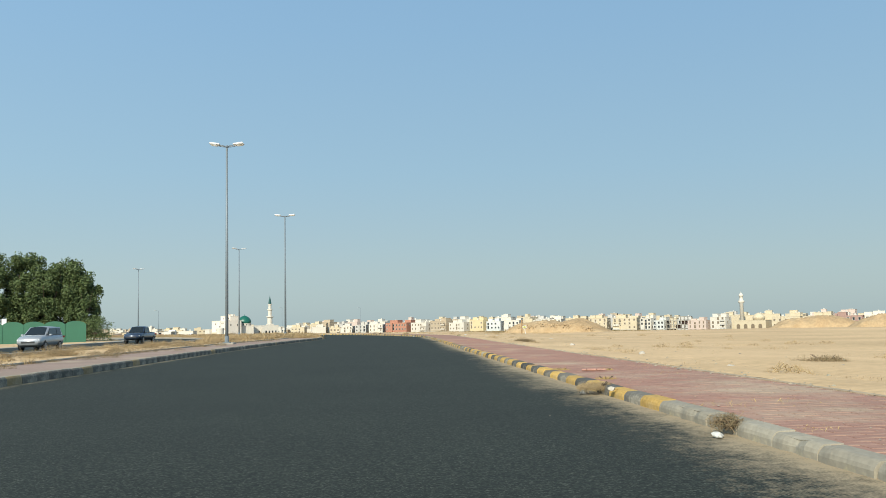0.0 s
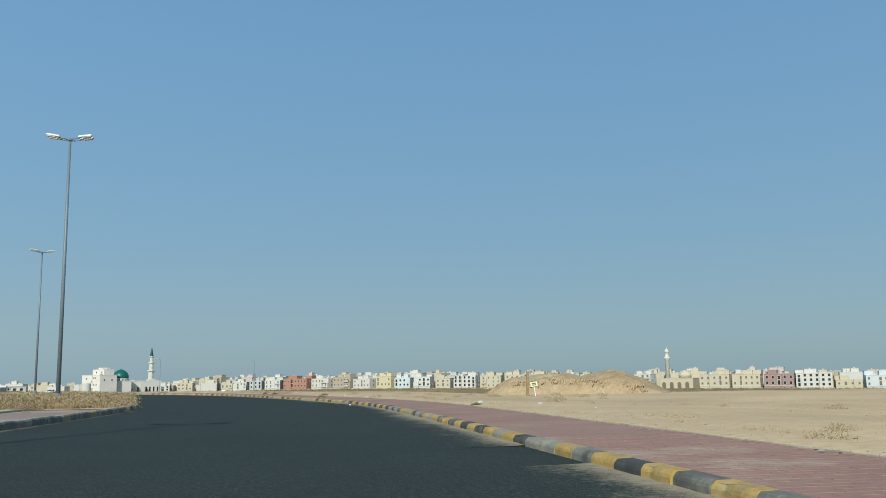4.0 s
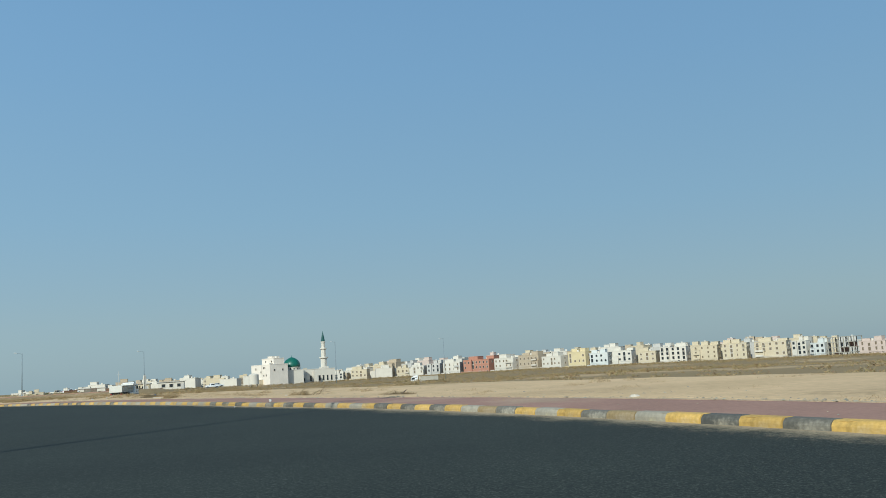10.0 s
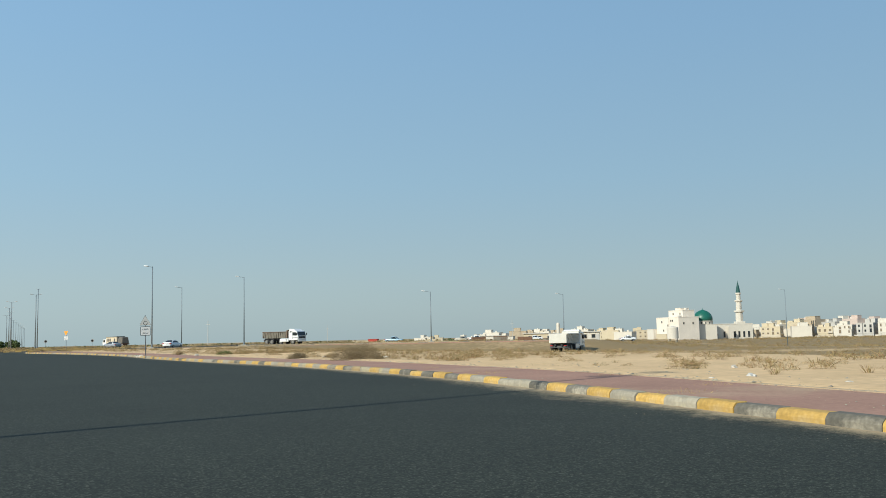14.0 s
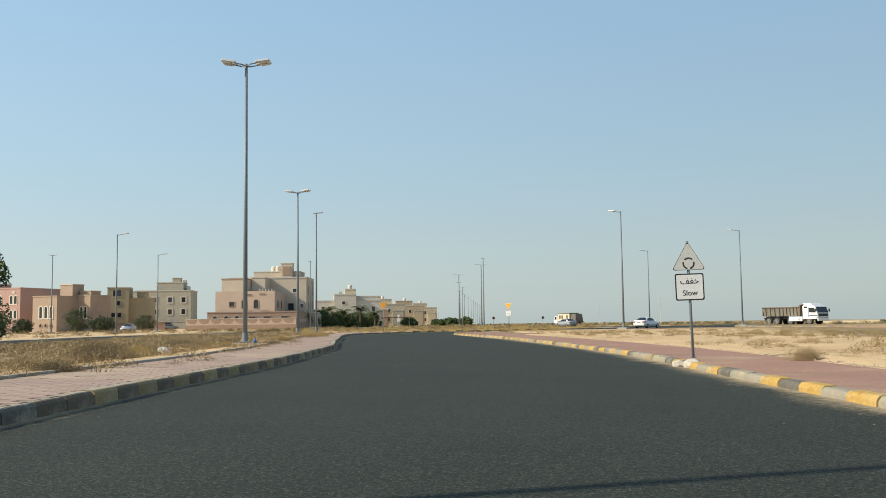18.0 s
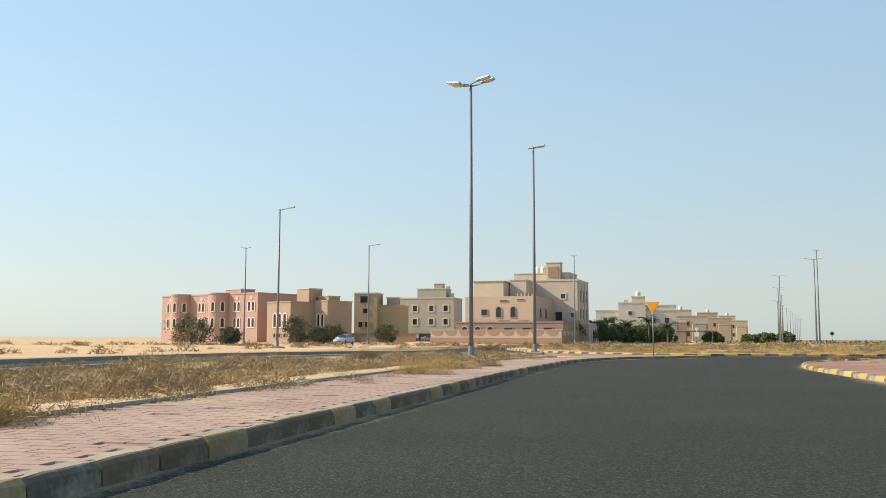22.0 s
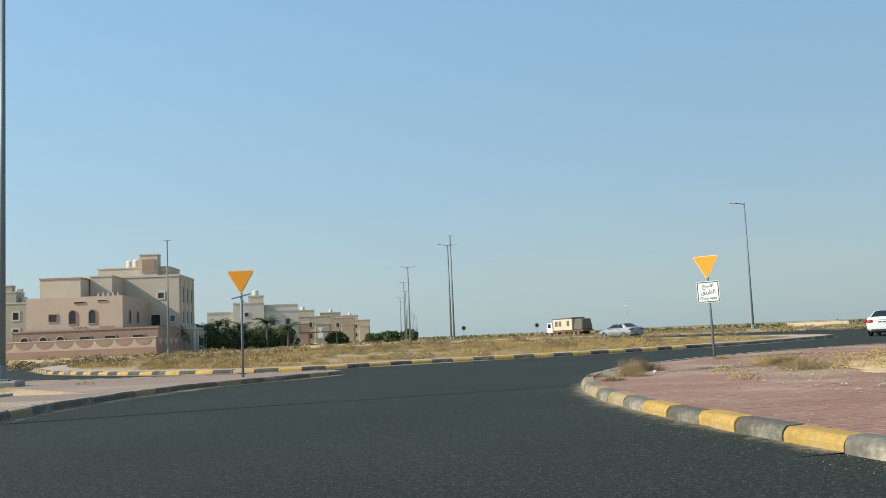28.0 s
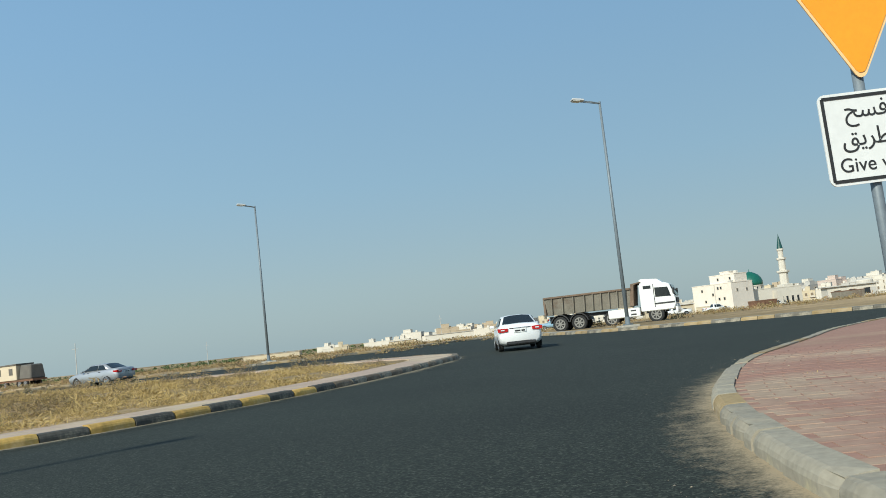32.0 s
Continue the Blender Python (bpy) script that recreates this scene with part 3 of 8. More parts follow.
GREEN_DOME = surface("green_dome_paint", (0.012, 0.11, 0.075), 0.4, vary=0.15, size=0.8, fine=6)
GREEN_SPIRE = surface("dark_green_spire", (0.012, 0.065, 0.055), 0.4, vary=0.12)
GREEN_FENCE = surface("green_hoarding_paint", (0.02, 0.11, 0.06), 0.6, vary=0.1, size=0.6)
SIGN_ORANGE = surface("orange_sign_sheet", (0.85, 0.33, 0.015), 0.45, vary=0.05, size=3, fine=30)
SIGN_EDGE = surface("pale_orange_edge", (0.86, 0.56, 0.26), 0.5, vary=0.04)
SIGN_WHITE = surface("white_sign_sheet", (0.72, 0.72, 0.69), 0.45, vary=0.05, size=3, fine=20)
SIGN_GREY = surface("faded_sign_sheet", (0.55, 0.55, 0.51), 0.6, vary=0.08, size=4, fine=20)
INK = surface("black_sign_ink", (0.02, 0.02, 0.02), 0.6, vary=0.1)
RUST = surface("rusty_steel", (0.16, 0.085, 0.05), 0.85, vary=0.3, size=2, fine=12)
TIMBER = surface("weathered_timber", (0.30, 0.19, 0.09), 0.85, vary=0.3, size=3, fine=18, bump=0.006)
KERB_Y2 = surface("faded_yellow_kerb_paint", (0.33, 0.235, 0.11), 0.85, vary=0.18, size=2.2, fine=16, bump=0.008, second=(0.34, 0.265, 0.165), second_at=0.52, each=0.16)
KERB_B2 = surface("faded_black_kerb_paint", (0.15, 0.135, 0.105), 0.9, vary=0.25, size=2.2, fine=16, bump=0.008, second=(0.30, 0.265, 0.20), second_at=0.52, each=0.25)
KERB_C = surface("bare_kerb_concrete", (0.315, 0.278, 0.208), 0.9, vary=0.15, size=2.2, fine=16, bump=0.008, second=(0.43, 0.36, 0.20), second_at=0.6, each=0.14)

KERB_D = surface("dusty_brown_kerb", (0.165, 0.125, 0.082), 0.9, vary=0.16, size=2.2, fine=16, bump=0.008, second=(0.30, 0.25, 0.185), second_at=0.56, each=0.12)

# ---------------------------------------------------------------- kerbs: every stone a block with a rounded edge


def kerb_stone(high, seed, material, top):
    """A stone along x with its worn, rounded edge to the road at -y."""
    r = random.Random(seed)
    bm = bmesh.new()
    outline = [(-0.13, -0.25), (-0.13, high * 0.5), (-0.118, high - 0.05), (-0.085, high - 0.012), (-0.05, high), (0.13, high - 0.004), (0.13, -0.25)]
    n = 4
    rings = []
    for k in range(n + 1):
        x = -STONE / 2 + 0.012 + (STONE - 0.024) * k / n
        wear = r.uniform(0, 0.012) + (0.009 if k in (0, n) else 0) + (0.03 if r.random() < 0.08 else 0)
        rings.append([bm.verts.new((x, y + (wear if j in (1, 2, 3) else 0), z - (wear * 0.7 if j in (2, 3, 4) else 0))) for j, (y, z) in enumerate(outline)])
    for a, b in zip(rings, rings[1:]):
        for j in range(len(outline) - 1):
            bm.faces.new((a[j], b[j], b[j + 1], a[j + 1])).material_index = 1 if j == 4 else 0
    bm.faces.new(rings[0])
    bm.faces.new(rings[-1][::-1])
    bmesh.ops.recalc_face_normals(bm, faces=bm.faces[:])
    return mesh_of(bm, "kerb_stone", material, top)


def lay_kerb(name, line, high, flip, paint_at, single, label, back=0.07, drop=None, bare_top=False):
    """paint_at(k, x, y): the two paints there. single(x, y): whether a stone stands near enough to be a part of its own."""
    holder = tagged(new(name), label, "kerb", kind="structure")
    stock, rest = {}, []
    for k, (p, q) in enumerate(zip(line, line[1:])):
        c, d = (p + q) / 2, q - p
        r = random.Random(k * 7 + len(name))
        m = pose(c[0] + r.uniform(-0.008, 0.008), c[1] + r.uniform(-0.008, 0.008), -r.random() ** 3 * 0.02 - (drop(c[0]) if drop else 0.0), r.uniform(-1, 1), 0, math.degrees(math.atan2(d[1], d[0])) + (180 if flip else 0) + r.uniform(-0.8, 0.8)) @ Matrix.Translation((0, back, 0))
        material = paint_at(k, c[0], c[1])
        key = (material.name, r.randrange(3))
        if key not in stock:
            stock[key] = kerb_stone(high, key[1] + len(stock), material, KERB_C if bare_top else material)
        if single(c[0], c[1]):
            part("kerb_stone", stock[key], None, holder, at=m)
        else:
            rest.append((stock[key], m))
    mats = {}
    for me, m in rest:
        mats.setdefault(me.materials[0].name, []).append((me, m))
    bm = bmesh.new()
    used = []
    for n, (mat_name, items) in enumerate(mats.items()):
        used += [bpy.data.materials[mat_name], KERB_C if bare_top else bpy.data.materials[mat_name]]
        for me, m in items:
            before = len(bm.verts)
            bm.from_mesh(me)
            bm.verts.ensure_lookup_table()
            for v in bm.verts[before:]:
                v.co = m @ v.co
            bm.faces.ensure_lookup_table()
            for f in bm.faces[-len(me.polygons):]:
                f.material_index += 2 * n
    if rest:
        tagged(part("far_kerb_stones", mesh_of(bm, "far_kerb_stones", *used), None, holder), "painted kerb stones farther along the road", "", kind="stuff")
    return holder


def right_paint(k, x, y):
    r = random.Random(k * 13 + 1).random()
    if y < 12.5:
        return KERB_C
    if y < 160:
        return KERB_C if r < 0.08 else (KERB_Y if k % 2 else (KERB_B if r < 0.55 else KERB_B2))
    if x > -132:
        return (KERB_C if r < 0.55 else KERB_B2) if k % 2 == 0 else (KERB_C if r < 0.05 else (KERB_Y2 if r < 0.2 else KERB_Y))
    if y < 290:
        return KERB_C if x < -149.2 or r < 0.1 else ((KERB_Y if x > -145.5 else KERB_Y2) if k % 2 else KERB_B2)
    return KERB_C if r < 0.85 else KERB_Y2


def left_paint(k, x, y):
    r = random.Random(k * 17 + 5).random()
    if y < 215:
        return KERB_B2 if k % 2 or r < (0.75 if y < 110 else 0.4) else KERB_Y2
    return (KERB_Y2 if r < 0.6 else KERB_D) if k % 2 == 0 else (KERB_B2 if r < 0.3 else KERB_D)


lay_kerb("kerb_right", RIGHT_KERB, KERB_TOP, True, right_paint,
    lambda x, y: 5 < y < 66 or (150 < y < 172 and x < 0) or (-52 < x < -30 and 190 < y < 222) or (276 < y < 304 and x < -131), "kerb of concrete blocks painted yellow and black, chipped", 0.02)
lay_kerb("kerb_left", LEFT_KERB, LEFT_TOP, False, left_paint, lambda x, y: (10 < y < 50 and x > -20) or (-160 < x < -86 and 230 < y < 284), "worn dusty kerb with faded black and yellow paint", drop=nose_drop, bare_top=True)
lay_kerb("kerb_island", ISLAND, KERB_TOP, False, lambda k, x, y: (KERB_B2 if k % 2 else KERB_D) if y > 312 else (KERB_B if k % 2 else KERB_Y), lambda x, y: x > -168 and y < 330, "dusty kerb round the dry roundabout island")
lay_kerb("kerb_far", FAR_KERB, KERB_TOP, False, lambda k, x, y: KERB_Y2 if k % 4 < 2 else KERB_B2, lambda x, y: -166 < x < -135 and y < 365, "yellow and black kerb across the roundabout")

# ---------------------------------------------------------------- pavers


def paver(w, d, material):
    bm = bmesh.new()
    block(bm, (w - 0.008, d - 0.008, 0.05), (0, 0, -0.05), taper=((w - 0.02) / (w - 0.008), (d - 0.02) / (d - 0.008)))
    return mesh_of(bm, "paver", material)


PAVER_W, PAVER_D = 0.44, 0.22


def lay_pavers(parent_name, line, start, stop, inner, outer, top, singles, seed, material=PAVER, drop=None):
    """Courses of pavers from start to stop along the line; the first ones are parts of their own."""
    parent = bpy.data.objects[parent_name]
    run = np.r_[0, np.cumsum(np.linalg.norm(np.diff(line, axis=0), axis=1))]
    a = run[int(np.argmin(off_line(line[:, 0], line[:, 1], [start])))]
    b = run[int(np.argmin(off_line(line[:, 0], line[:, 1], [stop])))]
    me = paver(PAVER_W, PAVER_D, material)
    corners = np.array([v.co for v in me.vertices])
    quads = np.array([list(p.vertices) for p in me.polygons])
    r = random.Random(seed)
    verts, faces = [], []
    count, course, s = 0, 0, a
    while s < b:
        p = np.array([np.interp(s, run, line[:, 0]), np.interp(s, run, line[:, 1])])
        q = np.array([np.interp(s + 0.3, run, line[:, 0]), np.interp(s + 0.3, run, line[:, 1])])
        d = (q - p) / np.linalg.norm(q - p)
        side = np.array([-d[1], d[0]]) * (1 if outer < 0 else -1)
        u = abs(inner) + (0.11 if course % 2 else 0.33)
        while u < abs(outer) - 0.2:
            if r.random() > 0.035:
                c = p + side * u
                m = pose(c[0], c[1], top - (drop(p[0]) if drop else 0.0) + r.uniform(-0.0015, 0.0015), r.uniform(-0.25, 0.25), r.uniform(-0.25, 0.25), math.degrees(math.atan2(side[1], side[0])) + r.uniform(-1.5, 1.5))
                if count < singles:
                    part("paver", me, None, parent, at=m)
                    count += 1
                else:
                    base = len(verts) * 8
                    verts.append(corners @ np.array(m.to_3x3()).T + np.array(m.translation))
                    faces.append(quads + base)
            u += PAVER_W
        course += 1
        s += PAVER_D
    if verts:
        rest = bpy.data.meshes.new("far_pavers")
        rest.from_pydata(np.concatenate(verts).tolist(), [], np.concatenate(faces).tolist())
        rest.materials.append(material)
        tagged(part("far_pavers", rest, None, parent), "red concrete pavers farther along", "", kind="stuff")


lay_pavers("pavement_left", LEFT_KERB, (-86, 230.5), (-158, 281), -0.19, -3.2, LEFT_TOP - 0.012, 290, 3, PAVER_PALE, nose_drop)
lay_pavers("pavement_right", RIGHT_KERB, (4, 4), (3.7, 74), 0.14, 3.1, KERB_TOP - 0.026, 150, 4)
lay_pavers("pavement_right", RIGHT_KERB, (-134, 278.4), (-151.5, 308), 0.14, 6.4, KERB_TOP - 0.026, 145, 5)

# ---------------------------------------------------------------- street lamps


def lamp_head(name="head"):
    bm = bmesh.new()
    block(bm, (0.78, 0.30, 0.13), (0.39, 0, 0), bevel=0.03, taper=(0.9, 0.72))
    return mesh_of(bm, name, HEAD)


def lamp_lens():
    bm = bmesh.new()
    block(bm, (0.46, 0.22, 0.05), (0.47, 0, -0.045), bevel=0.015)
    return mesh_of(bm, "lens", LENS)


LAMP_HEAD, LAMP_LENS = lamp_head(), lamp_lens()


def street_lamp(x, y, top, turn, arms, label, foot=0.12, reach=1.0, pole_r=0.12, second_arms=(), head_size=1.0):
    """arms: (angle, sideways shift) of each arm at the top; second_arms the same, lower down as (angle, height)."""
    z = ground_height(x, y) - 0.05
    lamp = thing("street_lamp", pose(x, y, z, 0, 0, turn), label, "street lamp", "street lamps along the road")
    h = top - z
    bm = bmesh.new()
    rod(bm, (0, 0, 0.0), (0, 0, h), pole_r, pole_r * 0.6, 10)
    part("pole", bm, GALV, lamp, smooth=True)
    bm = bmesh.new()
    block(bm, (0.5, 0.5, 0.06), (0, 0, 0.25), bevel=0.02)
    rod(bm, (0, 0, 0.3), (0, 0, 0.75), pole_r * 1.3, pole_r * 1.22, 10)
    part("base", bm, GALV, lamp, "bolted steel base")
    bm = bmesh.new()
    block(bm, (1.15, 1.15, 0.45), (0, 0, -0.2), bevel=0.05)
    part("footing", bm, CONCRETE, lamp, "pale concrete footing")
    bm = bmesh.new()
    rod(bm, (0, 0, h - 0.35), (0, 0, h + 0.12), pole_r * 0.62, pole_r * 0.58, 10)
    part("collar", bm, GALV, lamp)
    for angle, shift, high in [(a, s, h) for a, s in arms] + [(a, 0.0, b) for a, b in second_arms]:
        m = Matrix.Translation((0, 0, high)) @ Matrix.Rotation(radians(angle), 4, "Z") @ Matrix.Translation((0, shift, 0))
        bm = bmesh.new()
        rod(bm, (0, -shift * 0.6, 0), (reach * 0.45, 0, reach * 0.10), 0.038, 0.035, 6)
        rod(bm, (reach * 0.45, 0, reach * 0.10), (reach, 0, reach * 0.20), 0.035, 0.03, 6)
        part("arm", bm, GALV, lamp, at=m)
        hd = part("head", LAMP_HEAD, None, lamp, at=m @ Matrix.Translation((reach - 0.1, 0, reach * 0.18)) @ Matrix.Rotation(radians(-8), 4, "Y") @ Matrix.Scale(head_size, 4))
        part("lens", LAMP_LENS, None, hd)
    return lamp


TALL = "tall galvanised street lamp with two pairs of heads on the median"
PAIRS = ((0, 0.22), (0, -0.22), (180, 0.22), (180, -0.22))
for x, y, top, turn in ((-12.1, 66.2, 14.8, 0), (-13.2, 110.1, 15.0, 0), (-26.9, 157.1, 15.2, 30), (-55.8, 198.4, 14.8, 45), (-88.3, 226.4, 14.7, 51), (-120.6, 251.9, 14.4, 53)):
    street_lamp(x, y, top, turn, PAIRS, TALL, reach=0.58)
street_lamp(-156.4, 274.3, 14.0, 40, PAIRS, TALL, reach=0.58)
SHORT = "galvanised street lamp with a single short arm, beyond the median"
slim = street_lamp(-168.4, 283.2, 13.8, 60, ((0, 0.0),), "slim street lamp with one short head and a bare stub", reach=0.15)
bm = bmesh.new()
rod(bm, (0, 0, 13.75), (-0.34, 0, 13.72), 0.04, 0.035, 6)
part("stub", bm, GALV, slim, "bare arm without its head")
street_lamp(-201.3, 271.2, 13.5, 60, ((0, 0),), SHORT, reach=0.9)
street_lamp(-229.2, 287.0, 13.2, 60, ((0, 0),), SHORT, reach=0.9)
street_lamp(-236.5, 271.8, 13.1, 60, ((0, 0), (180, 0)), "slim street lamp with two small heads before the houses", reach=0.35, head_size=0.6)
street_lamp(-240.0, 322.6, 13.9, 60, ((0, 0), (180, 0)), "slim street lamp with two small heads before the houses", reach=0.2, head_size=0.5)
street_lamp(-155.1, 346.0, 13.9, 200, ((0, 0.12), (0, -0.12)), "street lamp with paired heads, by the sandy verge", reach=1.1)
street_lamp(-147.1, 310.9, 13.5, 200, ((0, 0.15), (0, -0.15)), "street lamp with paired heads to one side, by the verge", reach=0.75)
street_lamp(-186.5, 363.7, 13.8, 215, ((0, 0.12), (0, -0.12)), "street lamp with paired heads, by the sandy verge", reach=0.9)
street_lamp(-48.0, 135.0, 11.3, 10, ((0, 0), (180, 0)), "street lamp with two arms beyond the opposite carriageway", reach=0.9)
street_lamp(-231.3, 361.0, 13.75, 50, ((0, 0), (180, 0)), "street lamp in the long row beside the desert road", reach=0.8, pole_r=0.16)
street_lamp(-232.2, 362.4, 15.3, 50, ((0, 0), (180, 0)), "slender mast with two small floodlights", reach=0.3, pole_r=0.15, head_size=0.5)
ROW_LAMPS = [(-260.1, 377.7), (-295.6, 406.3), (-327.2, 433.2)] + [(-360.2 - 31.0 * n, 458.6 + 27.5 * n) for n in range(9)]
for x, y in ROW_LAMPS:
    street_lamp(x, y, 13.3, 50, ((0, 0), (180, 0)), "street lamp in the long row beside the desert road", reach=0.8, pole_r=0.17)
for x, y in ((-121.5, 364), (-104, 400), (-60, 480), (-20, 520)):
    street_lamp(x, y, 10.2 if y < 450 else 12.4, 200, ((0, 0),), "distant street lamp on the open desert plain", reach=1.2)

# ---------------------------------------------------------------- signs


def words(text, size, material, parent, at, width=None, name="lettering"):
    """Flat lettering as a mesh, its middle at the pose at."""
    c = bpy.data.curves.new("lettering", "FONT")
    c.body = text
    c.size = size
    c.extrude = 0.002
    c.align_x, c.align_y = "CENTER", "CENTER"
    tmp = new("lettering_curve", c)
    bpy.context.view_layer.update()
    me = bpy.data.meshes.new_from_object(tmp.evaluated_get(bpy.context.evaluated_depsgraph_get()))
    bpy.data.objects.remove(tmp)
    me.name = "lettering"
    co = np.array([v.co for v in me.vertices])
    if len(co) and width:
        k = width / max(1e-6, np.ptp(co[:, 0]))
        mid = (co.max(0) + co.min(0)) / 2
        for v in me.vertices:
            v.co = Vector(((v.co.x - mid[0]) * k, (v.co.y - mid[1]) * k, v.co.z))
    me.materials.clear()
    me.materials.append(material)
    return part(name, me, None, parent, at=at)


FACE = Matrix.Rotation(radians(90), 4, "X")


def rounded(w, h, r, n=4):
    out = []
    for cx, cz, a0 in ((w / 2 - r, h / 2 - r, 0), (-w / 2 + r, h / 2 - r, 90), (-w / 2 + r, -h / 2 + r, 180), (w / 2 - r, -h / 2 + r, 270)):
        out += [(cx + r * math.cos(radians(a0 + 90 * k / n)), cz + r * math.sin(radians(a0 + 90 * k / n))) for k in range(n + 1)]
    return out


def soft_triangle(side, r, down):
    out = []
    high = side * math.sqrt(3) / 2
    for k in range(3):
        a = 90 + 120 * k
        cx, cz = (high * 2 / 3 - 2 * r) * math.cos(radians(a)), (high * 2 / 3 - 2 * r) * math.sin(radians(a))
        out += [(cx + r * math.cos(radians(a - 60 + 30 * j)), cz + r * math.sin(radians(a - 60 + 30 * j))) for j in range(5)]
    return [(-x, -z) for x, z in out] if down else out


def plate(outline, y0, y1, material, name, parent, z, label=""):
    bm = bmesh.new()
    prism(bm, outline, y0, y1)
    return part(name, bm, material, parent, label, at=Matrix.Translation((0, 0, z)))


def sign_post(sign, h, lean=0.0):
    bm = bmesh.new()
    rod(bm, (0, 0.05, -0.1), (0, 0.05, h), 0.038, 0.038, 10)
    part("post", bm, GALV, sign, smooth=True)
    bm = bmesh.new()
    block(bm, (0.16, 0.16, 0.02), (0, 0.05, 0.0))
    part("foot_plate", bm, GALV, sign)
    bm = bmesh.new()
    block(bm, (0.12, 0.05, 0.05), (0, 0.03, h - 0.35))
    part("clamp", bm, GALV, sign)


def give_way(x, y, z, turn, lean, full):
    sign = thing("give_way_sign", pose(x, y, z, 0, lean, turn) @ Matrix.Diagonal((0.955, 0.955, 0.99, 1.0) if full else (1.0, 1.0, 1.0, 1.0)), "orange triangular give way sign on a steel post, point down" if full else "orange triangular sign with an empty crossbar, on a steel post", "road sign", "road signs")
    sign_post(sign, 3.0 if full else 2.95)
    plate(soft_triangle(0.81 if full else 0.88, 0.045, True), -0.012, 0.0, SIGN_EDGE, "triangle", sign, 2.92 if full else 2.98)
    plate(soft_triangle(0.745 if full else 0.80, 0.04, True), -0.018, -0.012, SIGN_ORANGE, "orange_face", sign, 2.92 if full else 2.98, "bright orange reflective face")
    if full:
        plate(rounded(0.69, 0.63, 0.05), -0.012, 0.0, SIGN_WHITE, "lettered_plate", sign, 2.09, "white plate with a black border")
        frame_bm = bmesh.new()
        for w, h, cx, cz in ((0.63, 0.022, 0, 0.285), (0.63, 0.022, 0, -0.285), (0.022, 0.57, 0.315, 0), (0.022, 0.57, -0.315, 0)):
            block(frame_bm, (w, 0.004, h), (cx, -0.015, cz - h / 2))
        part("border", frame_bm, INK, sign, at=Matrix.Translation((0, 0, 2.09)))
        words("\ufea2\ufeb4\ufed3\ufe8d", 0.2, INK, sign, Matrix.Translation((0, -0.014, 2.255)) @ FACE, 0.34)
        words("\ufed6\ufef3\ufeae\ufec4\ufedf\ufe8d", 0.2, INK, sign, Matrix.Translation((0, -0.014, 2.075)) @ FACE, 0.43)
        words("Give way", 0.13, INK, sign, Matrix.Translation((0, -0.014, 1.895)) @ FACE, 0.51)
    else:
        bm = bmesh.new()
        rod(bm, (-0.3, 0.02, 2.36), (0.3, 0.02, 2.50), 0.022, 0.022, 6)
        part("crossbar", bm, GALV, sign, "bare steel crossbar")
    return sign


give_way(-151.82, 297.64, 0.02, 14, -1.0, True)
give_way(-162.65, 288.5, 0.22, 50, 0, False)

slow = thing("slow_sign", pose(-94.4, 252.8, 0.17, 0, -1.2, 48), "faded roundabout warning triangle over a slow plate, on a post", "road sign", "road signs")
sign_post(slow, 3.2)
plate(soft_triangle(0.92, 0.05, False), -0.012, 0.0, INK, "triangle_edge", slow, 2.66)
plate(soft_triangle(0.88, 0.05, False), -0.018, -0.012, SIGN_GREY, "triangle_face", slow, 2.66, "sun-bleached grey warning face")
for k in range(3):
    bm = bmesh.new()
    for j in range(6):
        a, b = radians(90 + 120 * k - 46 + j * 15.3), radians(90 + 120 * k - 46 + (j + 1) * 15.3)
        v = [bm.verts.new((q * math.cos(w), -0.021, q * math.sin(w))) for q, w in ((0.125, a), (0.165, a), (0.165, b), (0.125, b))]
        bm.faces.new(v)
    part("ring_arrow", bm, INK, slow, at=Matrix.Translation((0, 0, 2.58)))
plate(rounded(0.78, 0.74, 0.05), -0.012, 0.0, INK, "plate_edge", slow, 1.93)
plate(rounded(0.71, 0.67, 0.04), -0.018, -0.012, SIGN_WHITE, "lettered_plate", slow, 1.93, "white plate with a black border")
words("\ufed2\ufed4\ufea7", 0.24, INK, slow, Matrix.Translation((0, -0.021, 2.09)) @ FACE, 0.50)
words("Slow", 0.2, INK, slow, Matrix.Translation((0, -0.021, 1.77)) @ FACE, 0.40)

for x, y in ((-242.3, 374), (-234.6, 383)):
    s = thing("round_sign", pose(x, y, ground_height(x, y), 0, 0, 60), "small round sign on a thin post in the dry grass", "road sign", "road signs")
    sign_post(s, 2.3)
    bm = bmesh.new()
    rod(bm, (0, 0.0, 0), (0, -0.02, 0), 0.42, 0.42, 20)
    part("disc", bm, SIGN_GREY, s, at=Matrix.Translation((0, 0, 2.0)))
    bm = bmesh.new()
    rod(bm, (0, -0.021, 0), (0, -0.026, 0), 0.30, 0.30, 20)
    part("disc_face", bm, INK, s, at=Matrix.Translation((0, 0, 2.0)))
s = thing("direction_sign", pose(-252.2, 353.0, ground_height(-252, 353), 0, 0, 60), "two pale plates on a post seen from across the grass", "road sign", "road signs")
sign_post(s, 2.6)
plate(soft_triangle(0.9, 0.05, True), -0.012, 0.0, SIGN_WHITE, "triangle", s, 2.7)
plate(rounded(0.8, 0.8, 0.04), -0.012, 0.0, SIGN_WHITE, "plate", s, 1.75)
s = thing("small_sign", pose(-47.5, 112, 0.1, 0, 0, 10), "small white plate on a thin post beside the green hoarding", "road sign", "road signs")
sign_post(s, 3.1)
plate(rounded(0.55, 0.9, 0.05), -0.012, 0.0, SIGN_WHITE, "plate", s, 2.6)

